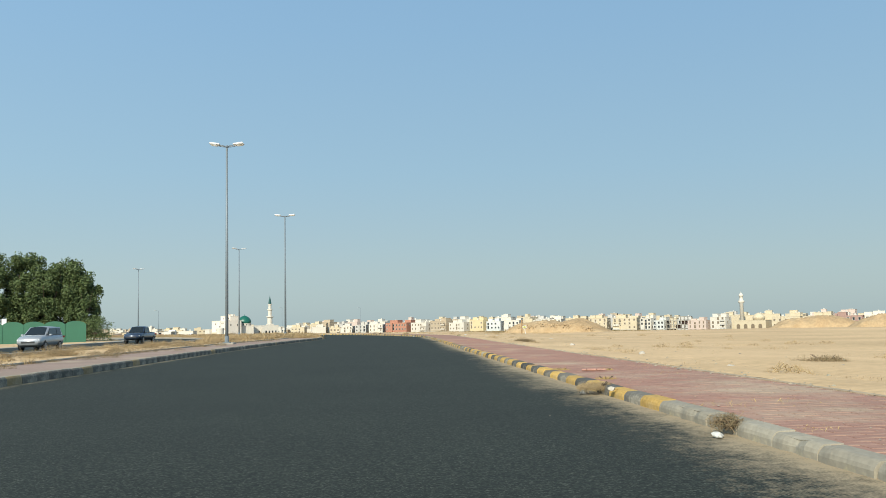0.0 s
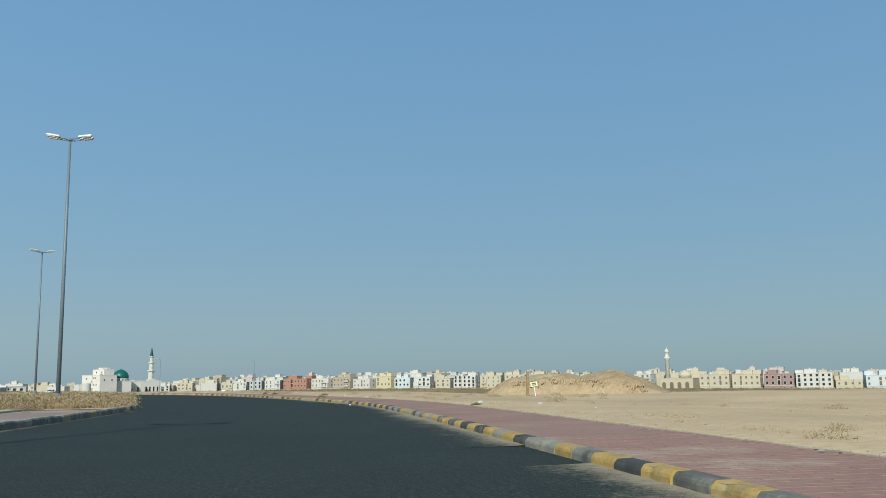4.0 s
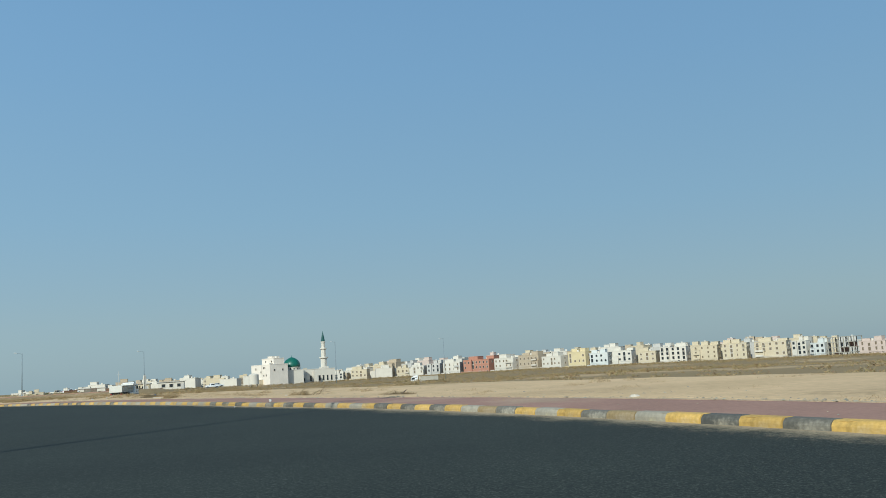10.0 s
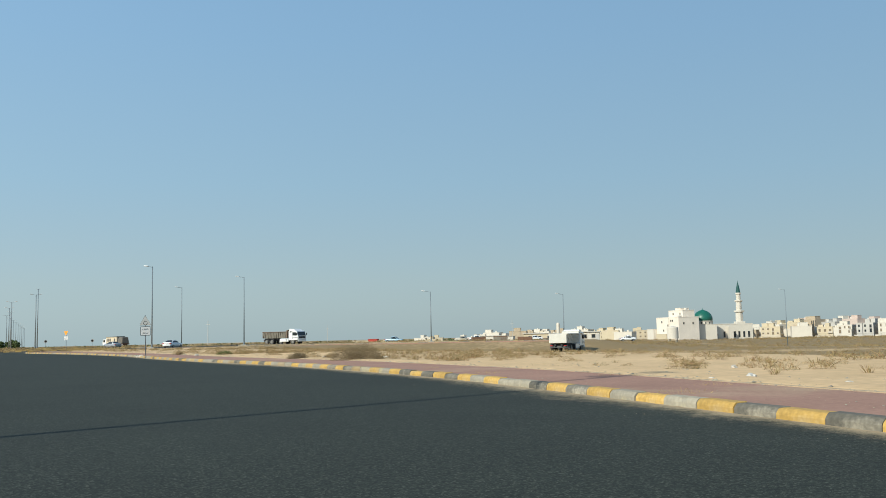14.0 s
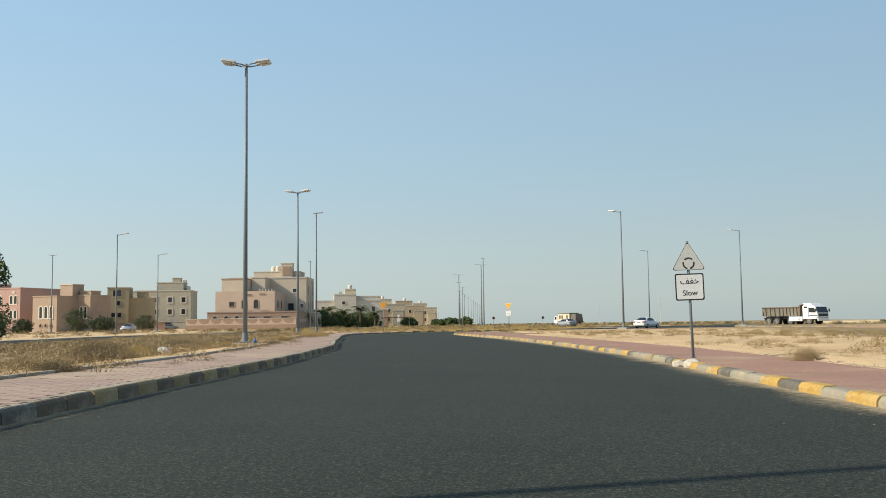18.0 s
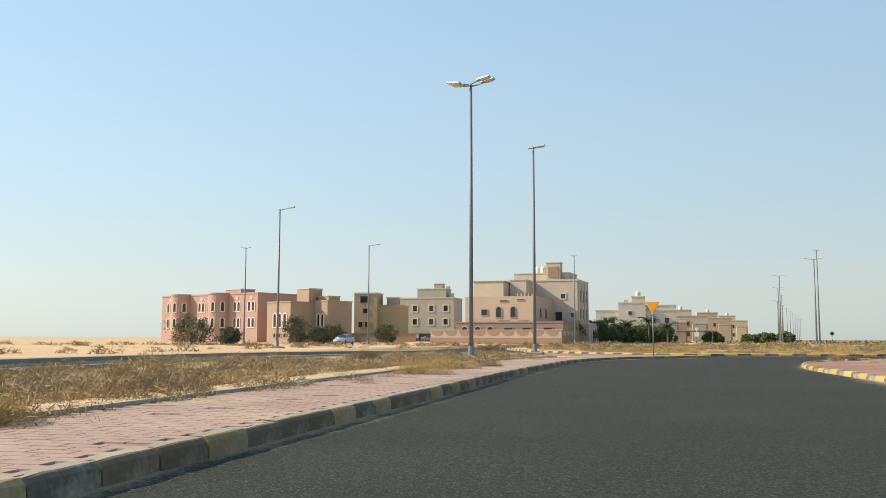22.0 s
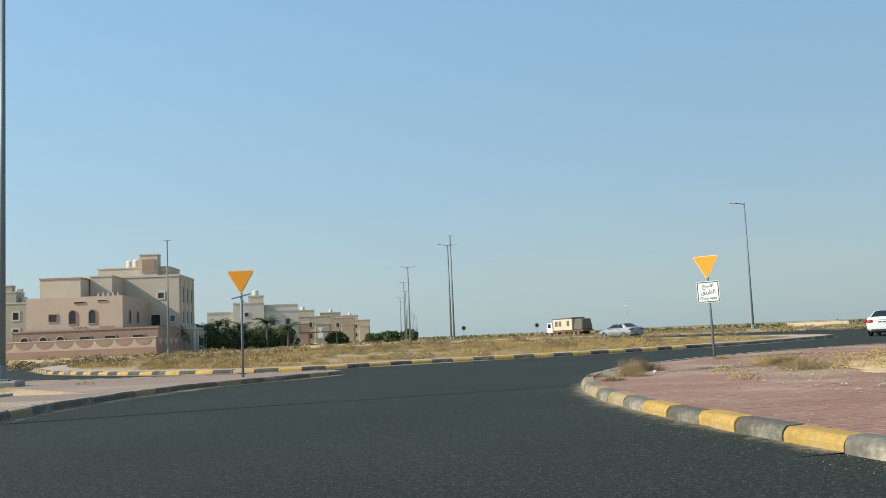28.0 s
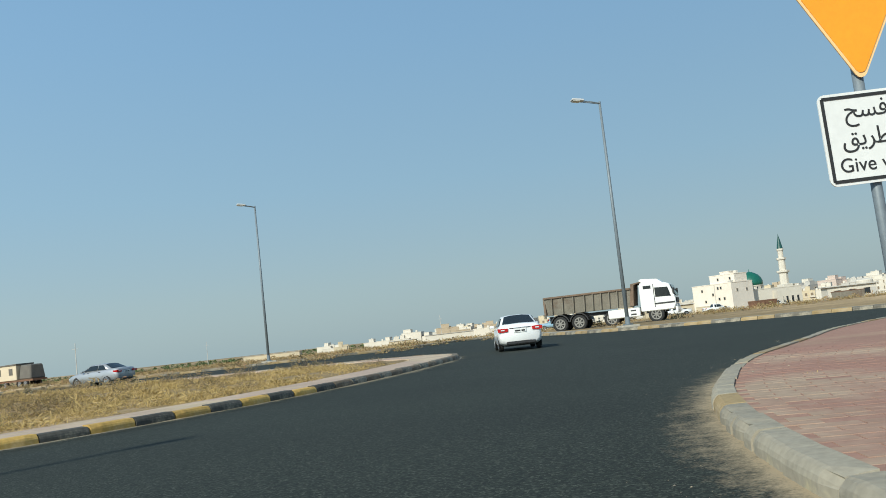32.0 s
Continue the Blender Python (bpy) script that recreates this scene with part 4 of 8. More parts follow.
# a plain board on a post before the sand heap
b = thing("board_on_post", pose(19.15, 130.4, ground_height(19.15, 130.4), 0, -6, -28), "small yellow board with a dark edge on a short stake", "sign board")
bm = bmesh.new()
block(bm, (0.06, 0.06, 1.1), (0, 0.04, -0.1))
part("stake", bm, SIGN_WHITE, b, "pale timber stake")
plate(rounded(0.58, 0.50, 0.02), -0.02, 0.0, INK, "board_edge", b, 0.95)
plate(rounded(0.58, 0.40, 0.02), -0.026, -0.02, SIGN_WHITE, "board_face", b, 0.95, "white face")
plate(rounded(0.44, 0.30, 0.02), -0.029, -0.026, surface("yellow_board", (0.62, 0.58, 0.16), 0.6, vary=0.1), "board_panel", b, 0.95, "faded yellow panel with two dark lines")
for z in (0.97, 0.85):
    bm = bmesh.new()
    block(bm, (0.34, 0.004, 0.06), (0, -0.031, z))
    part("text_bar", bm, INK, b)
post = thing("timber_post", pose(18.8, 131.6, ground_height(18.8, 131.6), 0, 1.5, 0), "weathered upright timber post before the sand heap", "post")
bm = bmesh.new()
block(bm, (0.20, 0.17, 2.25), (0, 0, -0.3), bevel=0.015)
part("shaft", bm, TIMBER, post)
bm = bmesh.new()
block(bm, (0.24, 0.21, 0.05), (0, 0, 1.95))
part("cap", bm, TIMBER, post)

# ---------------------------------------------------------------- plants


def island_mix(name, colours, rough=0.9, each=False, through=0.0):
    """A plant colour that differs from blade to blade."""
    m = bpy.data.materials.new(name)
    m.use_nodes = True
    n, l = m.node_tree.nodes, m.node_tree.links
    b = n["Principled BSDF"]
    b.inputs["Roughness"].default_value = rough
    b.inputs["Specular IOR Level"].default_value = 0.2
    geo = n.new("ShaderNodeNewGeometry")
    ramp = n.new("ShaderNodeValToRGB")
    ramp.color_ramp.elements[0].color = (*colours[0], 1)
    ramp.color_ramp.elements[1].color = (*colours[-1], 1)
    for k, c in enumerate(colours[1:-1]):
        e = ramp.color_ramp.elements.new((k + 1) / (len(colours) - 1))
        e.color = (*c, 1)
    l.new(geo.outputs["Random Per Island"], ramp.inputs[0])
    l.new(ramp.outputs[0], b.inputs["Base Color"])
    return m


STRAW = island_mix("dry_straw", [(0.29, 0.205, 0.105), (0.44, 0.33, 0.175), (0.37, 0.275, 0.155), (0.24, 0.175, 0.105)])
GOLD = island_mix("golden_dry_grass", [(0.40, 0.28, 0.10), (0.50, 0.37, 0.15), (0.34, 0.24, 0.10), (0.45, 0.33, 0.16)])
TWIG = island_mix("dry_brown_twigs", [(0.20, 0.145, 0.085), (0.30, 0.22, 0.13), (0.16, 0.12, 0.07), (0.24, 0.20, 0.10)])
SCRUB = island_mix("desert_scrub", [(0.30, 0.22, 0.105), (0.22, 0.18, 0.085), (0.37, 0.27, 0.135), (0.25, 0.14, 0.08)])
GREEN_SCRUB = island_mix("green_scrub", [(0.10, 0.13, 0.04), (0.17, 0.17, 0.07), (0.07, 0.10, 0.03)])
LEAF = island_mix("tree_leaves", [(0.06, 0.09, 0.032), (0.10, 0.135, 0.05), (0.08, 0.11, 0.042), (0.12, 0.15, 0.06)], 0.6)
LEAF_GREY = island_mix("dusty_leaves", [(0.06, 0.075, 0.04), (0.10, 0.115, 0.06), (0.075, 0.09, 0.045)], 0.7)
PALM = island_mix("palm_fronds", [(0.05, 0.085, 0.03), (0.09, 0.12, 0.045), (0.13, 0.12, 0.05)], 0.6)
BARK = surface("bark", (0.13, 0.095, 0.065), 0.95, vary=0.3, size=3, fine=20, bump=0.02)


def tuft_shape(rng, blades, wide, high, curl=0.35, thick=0.012):
    """Thin curved blades from one foot: places and triangles."""
    a = rng.uniform(0, 2 * math.pi, blades)
    r0 = wide * 0.35 * np.sqrt(rng.random(blades))
    h = high * rng.uniform(0.45, 1.0, blades)
    out = wide * rng.uniform(0.2, 1.0, blades)
    way = np.column_stack([np.cos(a), np.sin(a), 0 * a])
    turn = np.column_stack([-np.sin(a), np.cos(a), 0 * a])
    foot = way * r0[:, None]
    mid = foot + way * (out * curl)[:, None] * 0.5 + np.column_stack([0 * a, 0 * a, h * 0.62])
    tip = foot + way * out[:, None] * 0.8 + np.column_stack([0 * a, 0 * a, h])
    w = (turn * thick)
    v = np.stack([foot - w, foot + w, mid + w * 0.8, mid - w * 0.8, tip], 1).reshape(-1, 3)
    k = np.arange(blades)[:, None] * 5
    f = np.concatenate([np.column_stack([k, k + 1, k + 2]), np.column_stack([k, k + 2, k + 3]), np.column_stack([k + 3, k + 2, k + 4])])
    return v, f


def twig_shape(r, count, wide, high, length=0.10, thick=0.006):
    """A loose dome of short crossing twigs: places and triangles."""
    a = r.uniform(0, 2 * math.pi, count)
    d = np.sqrt(r.random(count)) * wide
    top = high * np.sqrt(np.clip(1 - (d / wide) ** 2, 0.02, 1)) * r.uniform(0.75, 1.1, count)
    at = np.column_stack([d * np.cos(a), d * np.sin(a), top * r.random(count) ** 0.6])
    u = r.normal(size=(count, 3)) + np.column_stack([np.cos(a), np.sin(a), np.full(count, 0.7)]) * 0.7
    u /= np.linalg.norm(u, axis=1)[:, None]
    w = np.cross(u, r.normal(size=(count, 3)))
    w *= thick / np.linalg.norm(w, axis=1)[:, None]
    s = length * r.uniform(0.6, 1.6, count)[:, None]
    at[:, 2] = np.maximum(at[:, 2], 0.02)
    v = np.stack([at - u * s - w, at - u * s + w, at + u * s], 1).reshape(-1, 3)
    return v, np.arange(count * 3).reshape(-1, 3)


def scatter(name, places, sizes, shapes, material, label, category, seed):
    """One mesh of many tufts standing on the land."""
    rng = np.random.default_rng(seed)
    verts, faces, base = [], [], 0
    z = land(places[:, 0], places[:, 1])
    for (x, y), s, h in zip(places, sizes, z):
        v, f = shapes[rng.integers(len(shapes))]
        a = rng.uniform(0, 2 * math.pi)
        c, d = math.cos(a) * s, math.sin(a) * s
        w = np.column_stack([v[:, 0] * c - v[:, 1] * d + x, v[:, 0] * d + v[:, 1] * c + y, v[:, 2] * s * rng.uniform(0.8, 1.2) + h - 0.03])
        verts.append(w)
        faces.append(f + base)
        base += len(v)
    me = bpy.data.meshes.new(name)
    me.from_pydata(np.concatenate(verts).tolist(), [], np.concatenate(faces).tolist())
    me.materials.append(material)
    return tagged(new(name, me), label, category, kind="stuff")


rng = np.random.default_rng(11)
TUFTS = [tuft_shape(rng, 80, 0.5, 0.42, 0.7, 0.006) for _ in range(6)]
FLUFFY = [twig_shape(rng, 260, 0.55, 0.42) for _ in range(5)]
LOW = [tuft_shape(rng, 44, 0.5, 0.22, 0.9, 0.008) for _ in range(6)]
MEDIUM = [twig_shape(rng, 130, 0.6, 0.38, 0.10, 0.011) for _ in range(6)]
MATS = [twig_shape(np.random.default_rng(300 + k), 130, 0.9, 0.10, 0.13, 0.006) for k in range(5)]
COARSE = [twig_shape(rng, 60, 0.8, 0.42, 0.14, 0.03) for _ in range(6)]


def along(line, count, near, far, rng, power=1.0, clump=0.0, keep=None):
    """Places beside a line, near to far metres to its left, in clumps."""
    k = rng.integers(2, len(line) - 2, count)
    d = line[k + 1] - line[k]
    d /= np.linalg.norm(d, axis=1)[:, None]
    n = np.column_stack([-d[:, 1], d[:, 0]])
    u = near + (far - near) * rng.random(count) ** power
    p = line[k] + n * u[:, None] + rng.normal(0, 0.6, (count, 2))
    if clump:
        g = np.array([noise.noise((x * clump, y * clump, 2.0)) for x, y in p])
        p = p[g > rng.uniform(-0.35, 0.3, count)]
    return p if keep is None else p[keep(p[:, 0], p[:, 1])]


def off_roads(p, room=0.4):
    bad = inside(p[:, 0], p[:, 1], MAIN_ROAD) | inside(p[:, 0], p[:, 1], OPPOSITE_ROAD) | (inside(p[:, 0], p[:, 1], CIRCLE_ROAD) & ~inside(p[:, 0], p[:, 1], ISLAND))
    edge = np.minimum.reduce([off_line(p[:, 0], p[:, 1], line) for line in (RIGHT_KERB, LEFT_KERB, ISLAND, FAR_KERB, OPPOSITE_NEAR, OPPOSITE_FAR)])
    return p[~bad & (edge > room)]


FINE_TUFTS = [tuft_shape(np.random.default_rng(400 + k), 34, 0.5, 0.34, 1.0, 0.006) for k in range(6)]
SPARE = [tuft_shape(rng, 30, 0.5, 0.36, 0.9, 0.011) for _ in range(6)]
p = off_roads(along(LEFT_KERB[len(LEFT_KERB) // 3 : k1 + 4], 6500, 2.9, 12.5, rng, 1.15, 0.3))
scatter("median_straw", p, rng.uniform(0.4, 1.15, len(p)), SPARE[:1] + MEDIUM, STRAW, "dense dry straw and scrub between the carriageways", "dry grass", 21)
u = rng.random(5200)
q = np.column_stack([-45 - 93 * u, 212 + 69 * u]) + np.column_stack([np.full(5200, 0.596), np.full(5200, 0.803)]) * (5 + 80 * rng.random(5200) ** 1.2)[:, None] + rng.normal(0, 2, (5200, 2))
g = np.array([noise.noise((x * 0.09, y * 0.09, 27.0)) for x, y in q])
q = off_roads(q[g > rng.uniform(-0.45, 0.3, len(q))], 5.0)
scatter("plain_tufts", q, rng.uniform(0.35, 1.0, len(q)), MEDIUM + SPARE[:2], SCRUB, "dead brown scrub tufts on the sand beside the road", "scrub", 22)
p = off_roads(along(LEFT_KERB[: k1 + 12], 1100, 3.6, 13.0, rng, 1.1, 0.22))
scatter("median_grass", p, rng.uniform(0.45, 1.15, len(p)), FLUFFY + MEDIUM + TUFTS[:1], STRAW, "dry straw-coloured grass clumps on the sandy median", "dry grass", 1)
p = off_roads(along(LEFT_KERB[: k1 + 3], 1500, 2.6, 10.0, rng, 1.5, 0.3))
scatter("median_scrub", p, rng.uniform(0.5, 1.1, len(p)), FLUFFY, TWIG, "brittle brown scrub tufts along the median paving", "dry scrub", 2)
p = along(LEFT_KERB, 16000, 0.45, 7.0, rng, 1.0, 0.0, lambda x, y: (y > 99) & (y < 139) & (x > -30))
p = off_roads(p, 0.4)
scatter("kerbside_grass", p, rng.uniform(0.95, 1.75, len(p)), FINE_TUFTS + MEDIUM[:2], STRAW, "tall dry golden grass crowding the kerb", "dry grass", 3)
island_rng = np.random.default_rng(61)
q = np.column_stack([island_rng.uniform(-216, -160, 8200), island_rng.uniform(292, 338, 8200)])
q = q[inside(q[:, 0], q[:, 1], ISLAND) & (off_line(q[:, 0], q[:, 1], ISLAND) > 2.0)]
g = np.array([0.7 * noise.noise((x * 0.33, y * 0.33, 41.0)) + 0.5 * noise.noise((x * 0.09, y * 0.09, 43.0)) for x, y in q])
keep = g > island_rng.uniform(-0.42, 0.12, len(q))
q, g = q[keep], g[keep]
scatter("island_grass", q, np.clip(0.55 + 0.95 * g, 0.3, 1.3) * island_rng.uniform(0.7, 1.25, len(q)), MATS + MEDIUM, GOLD, "low golden dry grass in mounds on the roundabout island", "dry grass", 4)
pick_ = island_rng.random(len(q)) < 0.045
scatter("island_scrub", q[pick_] + 0.2, island_rng.uniform(0.7, 1.35, int(pick_.sum())), FLUFFY, TWIG, "brown brittle tussocks among the golden grass", "dry scrub", 14)
corner_rng = np.random.default_rng(77)
q = off_roads(np.array([-145.6, 296.4]) + corner_rng.normal(0, 1.0, (260, 2)) * np.array([2.6, 2.4]), 2.2)
scatter("corner_grass", q, corner_rng.uniform(0.3, 0.7, len(q)), MATS + MEDIUM[:2], GOLD, "low matted golden grass over the sandy corner", "dry grass", 31)
p = off_roads(along(RIGHT_KERB, 3400, -3.3, -24.0, rng, 1.6, 0.13), 3.2)
scatter("verge_grass", p, rng.uniform(0.3, 0.85, len(p)), MATS + MEDIUM[:1], STRAW, "sparse dry tufts and straw along the sandy verge", "dry grass", 5)
p = along(RIGHT_KERB, 420, -0.5, -2.9, rng, 1.5, 0.25)
scatter("paving_weeds", p, rng.uniform(0.22, 0.6, len(p)), MATS, GOLD, "withered weeds between the kerb and the red paving", "dry grass", 6)
q = np.column_stack([rng.uniform(-260, 480, 26000), rng.uniform(200, 800, 26000)])
g = np.array([noise.noise((x * 0.012, y * 0.02, 7.0)) for x, y in q])
far_off = off_line(q[:, 0], q[:, 1], RIGHT_KERB[::6])
q = q[(far_off > 42) & (g > rng.uniform(-0.55, 0.2, len(q))) & (q[:, 1] < 900 - q[:, 0] * 0.75)]
scatter("plain_scrub", q, rng.uniform(0.5, 1.5, len(q)), COARSE, SCRUB, "brown scrub scattered over the sandy plain", "scrub", 7)
q = np.column_stack([rng.uniform(-650, -150, 9000), rng.uniform(285, 900, 9000)])
q = off_roads(q[off_line(q[:, 0], q[:, 1], RIGHT_KERB[::6]) > 14], 3)
q = q[(q[:, 1] - 355 > -0.68 * (q[:, 0] + 225) * 1.0) & ~inside(q[:, 0], q[:, 1], CIRCLE_ROAD)]
scatter("desert_scrub", q, rng.uniform(0.45, 1.1, len(q)), COARSE + LOW, STRAW, "yellowed scrub over the desert beyond the roundabout", "scrub", 8)
p = off_roads(along(OPPOSITE_FAR, 900, 0.8, 26.0, rng, 1.0, 0.12, lambda x, y: x > -150), 1.0)
scatter("far_verge_scrub", p, rng.uniform(0.4, 1.0, len(p)), LOW + FLUFFY[:2], TWIG, "sparse scrub beyond the opposite carriageway", "scrub", 9)
p = along(OPPOSITE_NEAR, 2600, -0.8, -4.5, rng, 1.3, 0.1, lambda x, y: (x < -60) & (x > -160))
scatter("roadside_scrub", p, rng.uniform(0.6, 1.25, len(p)), MEDIUM + FLUFFY[:2], STRAW, "brown scrub along the opposite carriageway", "scrub", 33)
u, w = rng.random(9000), rng.random(9000) ** 1.3
q = np.column_stack([-130 + 560 * u, 860 - 330 * u**1.3]) - np.column_stack([0.45 * w, 0.9 * w]) * 170 + rng.normal(0, 8, (9000, 2))
g = np.array([noise.noise((x * 0.01, y * 0.02, 17.0)) for x, y in q])
q = q[g > rng.uniform(-0.6, 0.25, len(q))]
scatter("town_edge_scrub", q, rng.uniform(0.8, 2.4, len(q)), COARSE, SCRUB, "brown scrub thick on the plain before the town", "scrub", 10)


def bush(x, y, size, material, label, seed, dense=260, high=0.8, name="dry_bush"):
    r = np.random.default_rng(seed)
    b = thing(name, pose(x, y, ground_height(x, y) - 0.02), label, "bush", "dry bushes on the verge")
    for k in range(3):
        if material in (GOLD, STRAW):
            v, f = tuft_shape(r, dense // 2, size * r.uniform(0.55, 0.85), size * high * 0.95 * r.uniform(0.7, 1.05), 0.8, 0.0016)
            v2, f2 = twig_shape(r, dense * 9, size * r.uniform(0.5, 0.8), size * high * 0.8, 0.055, 0.0015)
            v, f = np.vstack([v, v2]), np.vstack([f, f2 + len(v)])
        else:
            v, f = twig_shape(r, dense * 6, size * r.uniform(0.6, 0.9), size * high * 0.85 * r.uniform(0.7, 1.05), 0.07 + 0.03 * size, 0.0032)
        me = bpy.data.meshes.new("twig_tuft")
        me.from_pydata((v + np.r_[r.normal(0, size * 0.3, 2), 0]).tolist(), [], f.tolist())
        me.materials.append(material)
        part("twig_tuft", me, None, b)
    rr = bmesh.new()
    for k in range(5):
        a = r.uniform(0, 6.28)
        rod(rr, (0, 0, 0), (size * 0.5 * math.cos(a), size * 0.5 * math.sin(a), size * 0.35), 0.018, 0.006, 5)
    part("stem", rr, BARK, b)
    return b


bush(-64.2, 234.2, 1.3, TWIG, "wide brittle brown bush on the sandy verge", 100, 400)
bush(-69.4, 237.1, 0.6, TWIG, "small brittle bush on the sandy verge", 101, 200)
bush(-67.6, 237.4, 0.55, STRAW, "straw-coloured tuft on the sandy verge", 102, 160)
bush(-38.2, 212.3, 0.75, TWIG, "brittle brown bush among dry branches", 103, 150, 0.7)
bush(-36.2, 210.0, 0.55, STRAW, "low pale tangle of drying fronds", 141, 240, 0.6)
bush(-33.4, 202.9, 0.6, STRAW, "small straw-coloured bush behind the paving", 104, 260)
bush(-34.6, 205.6, 0.45, STRAW, "small brittle bush by the paving", 105, 200)
bush(-22.8, 189.6, 0.5, STRAW, "small bush beside a fallen branch", 106, 160)
bush(-17.4, 181.0, 0.7, TWIG, "low tangle of dry brown branches on the verge", 107, 200, 0.25)
bush(-3.2, 147.8, 0.3, TWIG, "low withered weed on the verge", 108, 70)
bush(-2.2, 144.0, 0.3, TWIG, "low withered weed on the verge", 109, 70)
bush(-149.35, 290.0, 0.38, STRAW, "tall straw-coloured tuft on the red paving", 110, 120, 1.35)
bush(-150.2, 291.75, 0.42, TWIG, "brittle grey-brown bush on the red paving", 142, 130, 1.0)
bush(-148.6, 288.7, 0.26, TWIG, "low reddish-brown weed near the kerb", 143, 130, 0.3)
bush(-149.9, 289.6, 0.24, TWIG, "low withered weed near the kerb", 145, 110, 0.3)
bush(-151.55, 297.5, 0.3, GOLD, "low golden tuft at the foot of the sign", 144, 160, 0.5)
bush(-143.8, 268.9, 1.0, GOLD, "wide golden-brown mound of dry grass on the median", 180, 420, 0.55)
bush(-145.6, 270.9, 0.7, STRAW, "low golden mound of dry grass on the median", 181, 260, 0.5)
bush(-151.2, 271.9, 0.9, STRAW, "brown dry tussock on the median", 182, 320, 0.6)
bush(-158.2, 269.4, 1.0, TWIG, "brown brittle tussock on the median", 183, 320, 0.6)
bush(-167.5, 279.2, 0.9, STRAW, "golden dry tussock near the end of the median", 184, 280, 0.55)
bush(-186.0, 286.9, 1.1, TWIG, "wide brown tussock beyond the end of the median", 185, 260, 0.6)
bush(-148.2, 294.6, 0.9, GOLD, "spreading golden grass on the paved corner", 111, 320, 0.4)
bush(-146.8, 292.6, 0.8, STRAW, "spreading dry grass behind the paved corner", 112, 300, 0.4)
bush(-145.5, 298.0, 0.9, GOLD, "golden dry grass behind the paved corner", 113, 300, 0.4)
bush(8.2, 55.6, 0.6, TWIG, "low dry bush on the sand", 114, 160, 0.6)
bush(11.4, 23.0, 0.75, TWIG, "low heap of dry brown brush on the sand", 115, 220, 0.32)
bush(6.9, 94.6, 0.35, GREEN_SCRUB, "green creeping weed on the red paving", 116, 90, 0.5)
bush(1.9, 132.2, 0.32, TWIG, "dry tuft standing on the sand", 117, 180)
bush(1.5, 121.8, 0.4, STRAW, "dry tuft in the kerb joint", 118, 160)
bush(-126.6, 257.2, 0.75, GOLD, "pale golden tuft on the median paving", 119, 300)
bush(-108.6, 242.6, 0.85, GOLD, "pale golden bush on the median", 120, 320)
bush(-111.6, 242.2, 1.0, TWIG, "wide brown tumbleweed on the median", 121, 360)
bush(-16.6, 62.2, 0.9, STRAW, "dry yellowed bush on the median", 122, 260)
bush(-16.4, 45.2, 1.0, STRAW, "dry yellowed bush on the median", 123, 280)
bush(-139.2, 266.2, 0.8, GOLD, "golden tuft leaning over the median kerb", 124, 320)
bush(-146.0, 269.6, 0.7, GOLD, "golden tuft leaning over the median kerb", 125, 300)
bush(-73.4, 219.4, 0.8, STRAW, "dry tuft overhanging the median kerb", 126, 320)
bush(-91.4, 253.4, 0.6, STRAW, "dry bush beside the road sign", 127, 220)
bush(-85.2, 250.8, 0.6, GREEN_SCRUB, "greenish weed beside the paving", 128, 200)
bush(-100.2, 237.8, 0.7, TWIG, "brown brittle bush on the median", 129, 260)
bush(-118.6, 250.0, 0.6, GOLD, "golden tuft beside the lamp footing", 130, 240)
for n, (u, off, size) in enumerate(((0.03, 4.4, 0.9), (0.09, 3.9, 1.1), (0.15, 5.4, 0.8), (0.2, 4.0, 1.2), (0.27, 5.0, 0.9), (0.33, 4.1, 1.1), (0.4, 4.6, 1.0), (0.47, 4.0, 0.8), (0.55, 5.2, 1.1), (0.63, 4.2, 0.9), (0.72, 4.8, 1.0), (0.82, 4.0, 0.8))):
    a, b = np.array([-86.5, 230.9]), np.array([-140.0, 268.8])
    c = a + (b - a) * u + np.array([-0.58, -0.815]) * (off - 0.6)
    bush(c[0], c[1], size, STRAW if n % 3 == 1 else TWIG, "straw-coloured tumbleweed behind the median paving" if n % 3 == 1 else "wide brown tumbleweed behind the median paving", 150 + n, 330, 0.62)


def branch_heap(x, y, size, count, seed, label):
    """Dry fronds thrown down, each a bent stick with a few side shoots."""
    r = random.Random(seed)
    t = thing("branch_heap", pose(x, y, ground_height(x, y)), label, "dry branches", "heaps of dry branches")
    for k in range(count):
        a, lift = r.uniform(0, 6.28), r.uniform(0.15, 0.9)
        p = Vector((r.uniform(-0.7, 0.7) * size, r.uniform(-0.7, 0.7) * size, 0.0))
        bm = bmesh.new()
        way = Vector((math.cos(a) * math.cos(lift), math.sin(a) * math.cos(lift), math.sin(lift)))
        thick = r.uniform(0.009, 0.016)
        for j in range(4):
            q = p + way * size * 0.3
            rod(bm, p, q, thick, thick * 0.75, 5)
            for side in (-1, 1):
                shoot = way.cross(Vector((0, 0, side))).normalized() * 0.7 + way * 0.6 + Vector((0, 0, r.uniform(-0.3, 0.3)))
                rod(bm, q, q + shoot * size * r.uniform(0.12, 0.28), thick * 0.45, thick * 0.15, 4)
            way = (way + Vector((r.uniform(-0.25, 0.25), r.uniform(-0.25, 0.25), -0.22))).normalized()
            p, thick = Vector((q.x, q.y, max(q.z, 0.02))), thick * 0.78
        part("branch", bm, TWIG, t)
    return t


